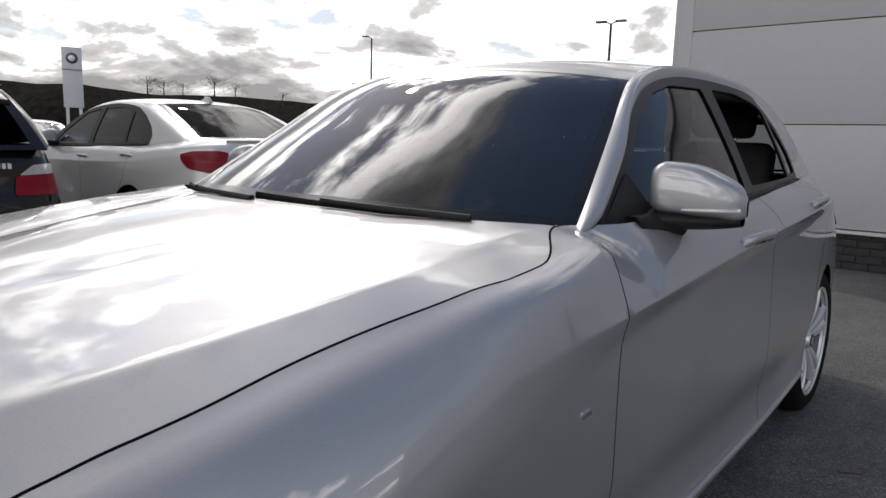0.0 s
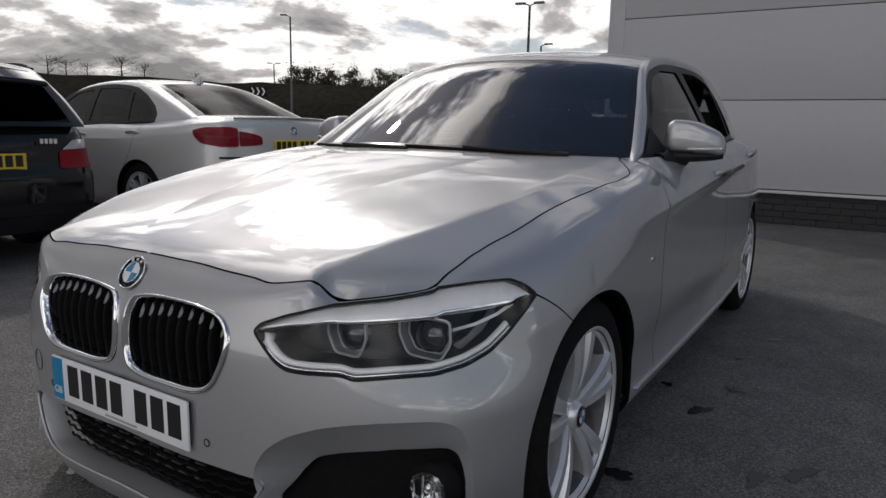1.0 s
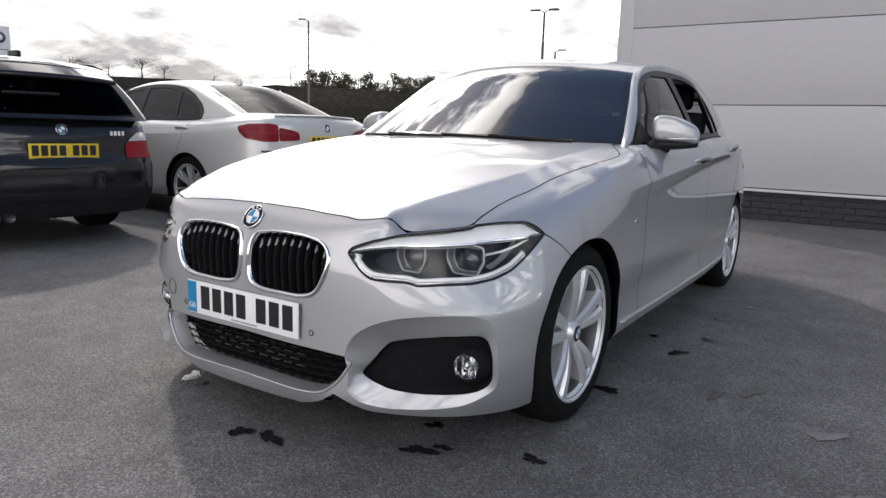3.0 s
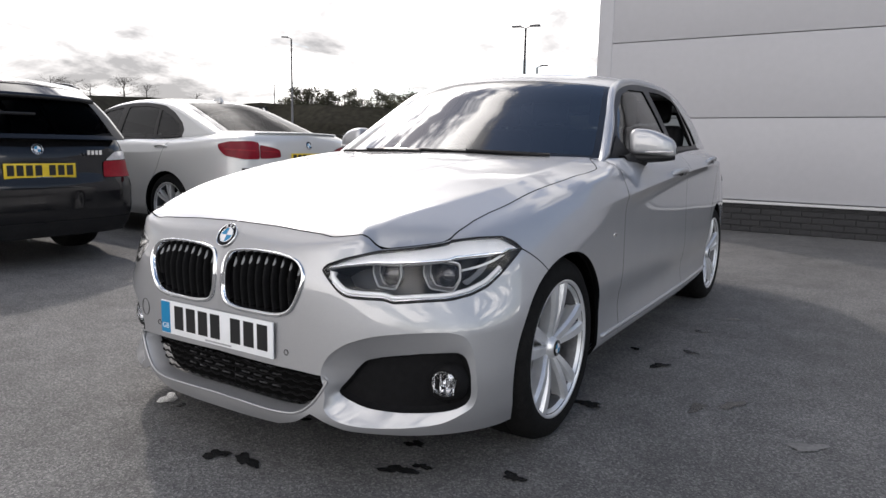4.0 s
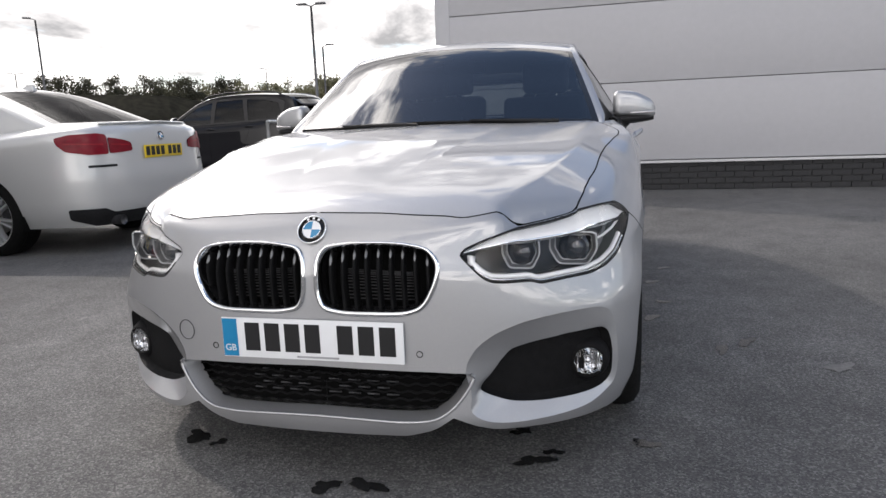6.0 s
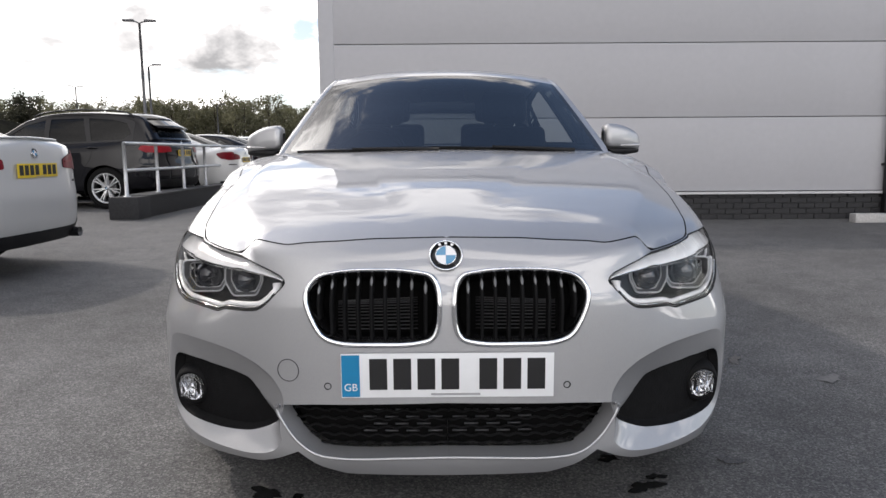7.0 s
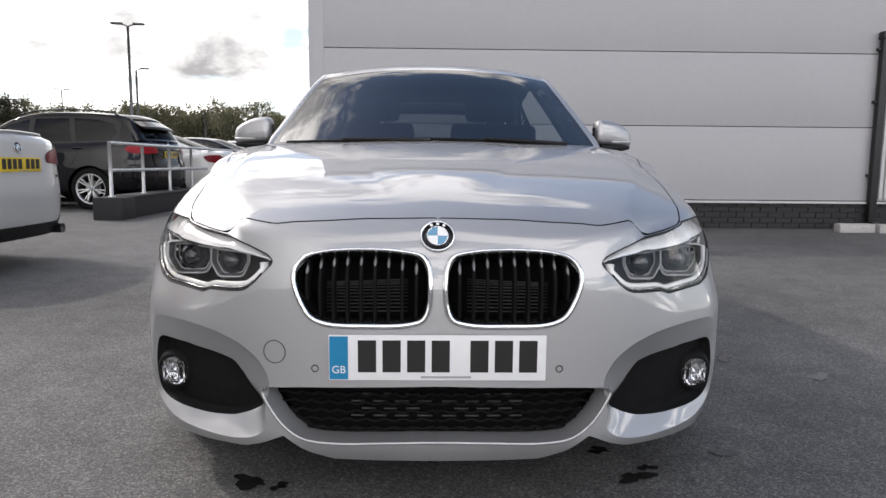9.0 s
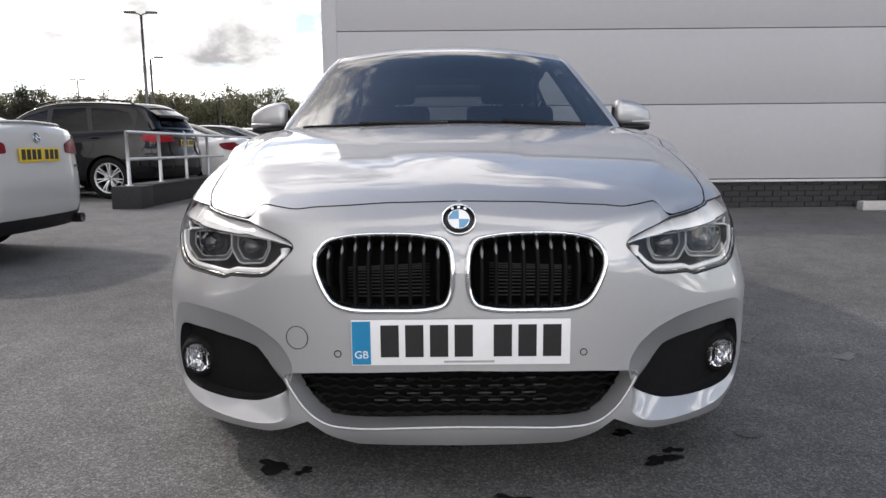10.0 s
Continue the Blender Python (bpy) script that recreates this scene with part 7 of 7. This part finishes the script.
def tree(name, h, w, seed, mat, leaves=420, bare=False):
    """A tapered trunk with limbs and a crown of many small leaf clumps."""
    rnd = random.Random(seed)
    t = empty(name, "bare-branched tree on the bank" if bare else "young green tree in the far tree belt", "tree", None, "far trees")
    tube("trunk", [(0, 0, 0), (rnd.uniform(-.1, .1), rnd.uniform(-.1, .1), h * .5), (rnd.uniform(-.2, .2), 0, h * .95)], lambda k: h * (.022 - .018 * k), M_BARK, t, n=7)
    vs, fs = [], []
    tips = []
    for k in range(16 if bare else 12):
        z = h * rnd.uniform(.25, .8)
        a = rnd.uniform(0, 2 * math.pi)
        r = w * rnd.uniform(.5, 1.0) * (1 - .6 * abs(z / h - .5))
        tip = Vector((r * math.cos(a), r * math.sin(a), z + h * rnd.uniform(.08, .28)))
        tips.append(tip)
        p0 = Vector((0, 0, z))
        s = (tip - p0).cross(Vector((0, 0, 1))).normalized() * h * .006
        o = len(vs)
        for q, kk in ((p0, 1.4), ((p0 + tip) / 2 + Vector((0, 0, -.03 * h)), .9), (tip, .25)):
            vs += [q + s * kk, q - s * kk, q + Vector((0, 0, h * .008 * kk))]
        for i in range(2):
            for j in range(3):
                l = (j + 1) % 3
                fs.append((o + i * 3 + j, o + i * 3 + l, o + i * 3 + 3 + l, o + i * 3 + 3 + j))
        if bare:
            for _ in range(9):
                q = p0.lerp(tip, rnd.uniform(.4, 1))
                e = q + Vector((rnd.uniform(-1, 1), rnd.uniform(-1, 1), rnd.uniform(.1, 1))) * h * .16
                o = len(vs)
                d = Vector((0, 0, h * .004)) if abs((e - q).z) < .05 * h else Vector((h * .004, 0, 0))
                vs += [q - d, q + d, e]
                fs.append((o, o + 1, o + 2))
    tagged(mesh_part("branchwork", vs, fs, M_BARK, t, smooth=False), kind="stuff")
    if not bare:
        vs, fs = [], []
        for k in range(leaves):
            if rnd.random() < .7:
                c = rnd.choice(tips) + Vector((rnd.gauss(0, .2), rnd.gauss(0, .2), rnd.gauss(0, .22))) * w * .8
            else:
                z = rnd.uniform(.3, 1.0)
                r = w * .8 * math.sin(math.pi * min(1, (1.08 - z) / .8)) * rnd.random() ** .5
                a = rnd.uniform(0, 2 * math.pi)
                c = Vector((r * math.cos(a), r * math.sin(a), z * h))
            s = h * rnd.uniform(.010, .024)
            u = Vector((rnd.gauss(0, 1), rnd.gauss(0, 1), rnd.gauss(0, 1))).normalized()
            v = u.orthogonal().normalized() * s
            n = u.cross(v).normalized() * s * .7
            o = len(vs)
            vs += [c - v, c + n, c + v * 1.1, c - n]
            fs.append((o, o + 1, o + 2, o + 3))
        mesh_part("crown", vs, fs, mat, t, smooth=False)
    return t


bank(), far_fence()
protos = [tree("tree", 6.4, 1.7, 11 + k, M_LEAF if k < 3 else M_LEAF_DARK, 1700) for k in range(5)]
rt = random.Random(5)
for k in range(96):
    b = 1 + 44 * (k / 95) + rt.uniform(-.4, .4)
    d = rt.uniform(76, 96)
    sc = rt.uniform(.78, 1.10) * (1.0 if b < 24 else .85 if b < 34 else .95)
    m = pose(-math.sin(radians(b)) * d, math.cos(radians(b)) * d, 1.0 if b < 34 else 1.4, 0, 0, rt.uniform(0, 360))
    src = protos[k if k < 5 else k % 3 if b < 30 else 3 + k % 2]
    if k < 5:
        src.matrix_basis = m @ Matrix.Diagonal((sc, sc, sc, 1))
    else:
        c = copy_thing(src, m)
        c.scale = (sc, sc, sc)


def tree_belt():
    """The dense belt of young trees behind the single ones."""
    rnd = random.Random(9)
    vs, fs = [], []
    for _ in range(40000):
        b = radians(rnd.uniform(-3, 37))
        d = rnd.uniform(92, 104)
        deg = math.degrees(b)
        top = (5.9 if deg < 26 else 5.2) + 1.5 * noise.noise(Vector((deg * .9, 0, 0))) + .8 * noise.noise(Vector((deg * 4, 3, 0)))
        z = top * rnd.random() ** .7
        c = Vector((-math.sin(b) * d, math.cos(b) * d, z + (1.0 if deg < 30 else 1.8)))
        s = rnd.uniform(.09, .21)
        u = Vector((rnd.gauss(0, 1), rnd.gauss(0, 1), rnd.gauss(0, 1))).normalized()
        v = u.orthogonal().normalized() * s
        n = u.cross(v).normalized() * s * .8
        o = len(vs)
        vs += [c - v, c + n, c + v, c - n]
        fs.append((o, o + 1, o + 2, o + 3))
    ob = mesh_part("tree_belt", vs, fs, M_LEAF, None, "", smooth=False)
    tagged(ob, "dense belt of young green trees far off", "trees", kind="stuff")


tree_belt()
bare0 = tree("bare_tree", 4.6, 2.4, 77, M_BARK, bare=True)
bare0.matrix_basis = pose(-66, 35, 4.6) @ Matrix.Diagonal((1.0, 1.0, .55, 1))
for x, y, s in ((-63.5, 41, .66), (-62, 42.5, .5), (-64.5, 38, .45), (-65.5, 36.5, .5), (-60, 47, .35)):
    c = copy_thing(bare0, pose(x, y, 4.7, 0, 0, x * 7))
    c.scale = (s * 1.7, s * 1.7, s * .9)


# ---- marks and litter on the asphalt ----
def blot(name, x, y, r, mat, label, seed, n=26, stretch=1.0, turn=0.0, z=.004):
    rnd = random.Random(seed)
    ph = [rnd.uniform(0, 6.28) for _ in range(4)]
    vs = [(0, 0, 0)]
    for i in range(n):
        a = 2 * math.pi * i / n
        k = r * (1 + .28 * math.sin(2 * a + ph[0]) + .22 * math.sin(3 * a + ph[1]) + .14 * math.sin(5 * a + ph[2]) + .10 * math.sin(9 * a + ph[3]))
        vs.append((k * math.cos(a) * stretch, k * math.sin(a), 0))
    ob = mesh_part(name, vs, [(0, i, i % n + 1) for i in range(1, n + 1)], mat, None, label, smooth=False)
    ob.matrix_basis = pose(x, y, z, 0, 0, turn)
    return tagged(ob, label, "stain", "marks on the asphalt", "structure")


for k, (x, y, r, st, tn) in enumerate([(.84, 1.10, .055, 1.6, 20), (.873, .40, .042, 1.2, 0), (-.51, .215, .05, 1.7, -20), (-.42, .19, .03, 1.3, 30), (.56, .24, .045, 1.8, 35), (.61, .30, .03, 1.4, 10), (.50, .42, .035, 1.5, 0), (.02, .36, .04, 1.6, 20),
        (-.06, .47, .028, 1.2, 0), (.95, 1.75, .05, 1.5, 40), (1.02, 2.05, .04, 1.4, 10), (1.32, 1.42, .045, 2.0, 60), (.98, 2.5, .04, 1.5, 0), (.78, 1.95, .03, 1.3, 10), (.023, .0, .045, 1.5, 15), (.135, .025, .045, 1.8, -25), (1.21, 1.31, .035, 2.6, 70), (1.08, 2.9, .035, 1.8, 20)]):
    blot("wet_stain", x, y, r * .62, M_STAIN, "small wet drip stain on the asphalt", 40 + k, stretch=st, turn=tn)
for k, (x, y, r, st, tn) in enumerate([(1.75, .75, .05, 2.2, 20), (1.60, 1.15, .06, 1.6, 60), (1.35, -.25, .03, 1.8, 10), (1.9, .1, .025, 2.0, 80)]):
    blot("pale_scuff", x, y, r * .6, M_DUSTMARK, "pale dusty scuff on the asphalt", 80 + k, stretch=st, turn=tn)
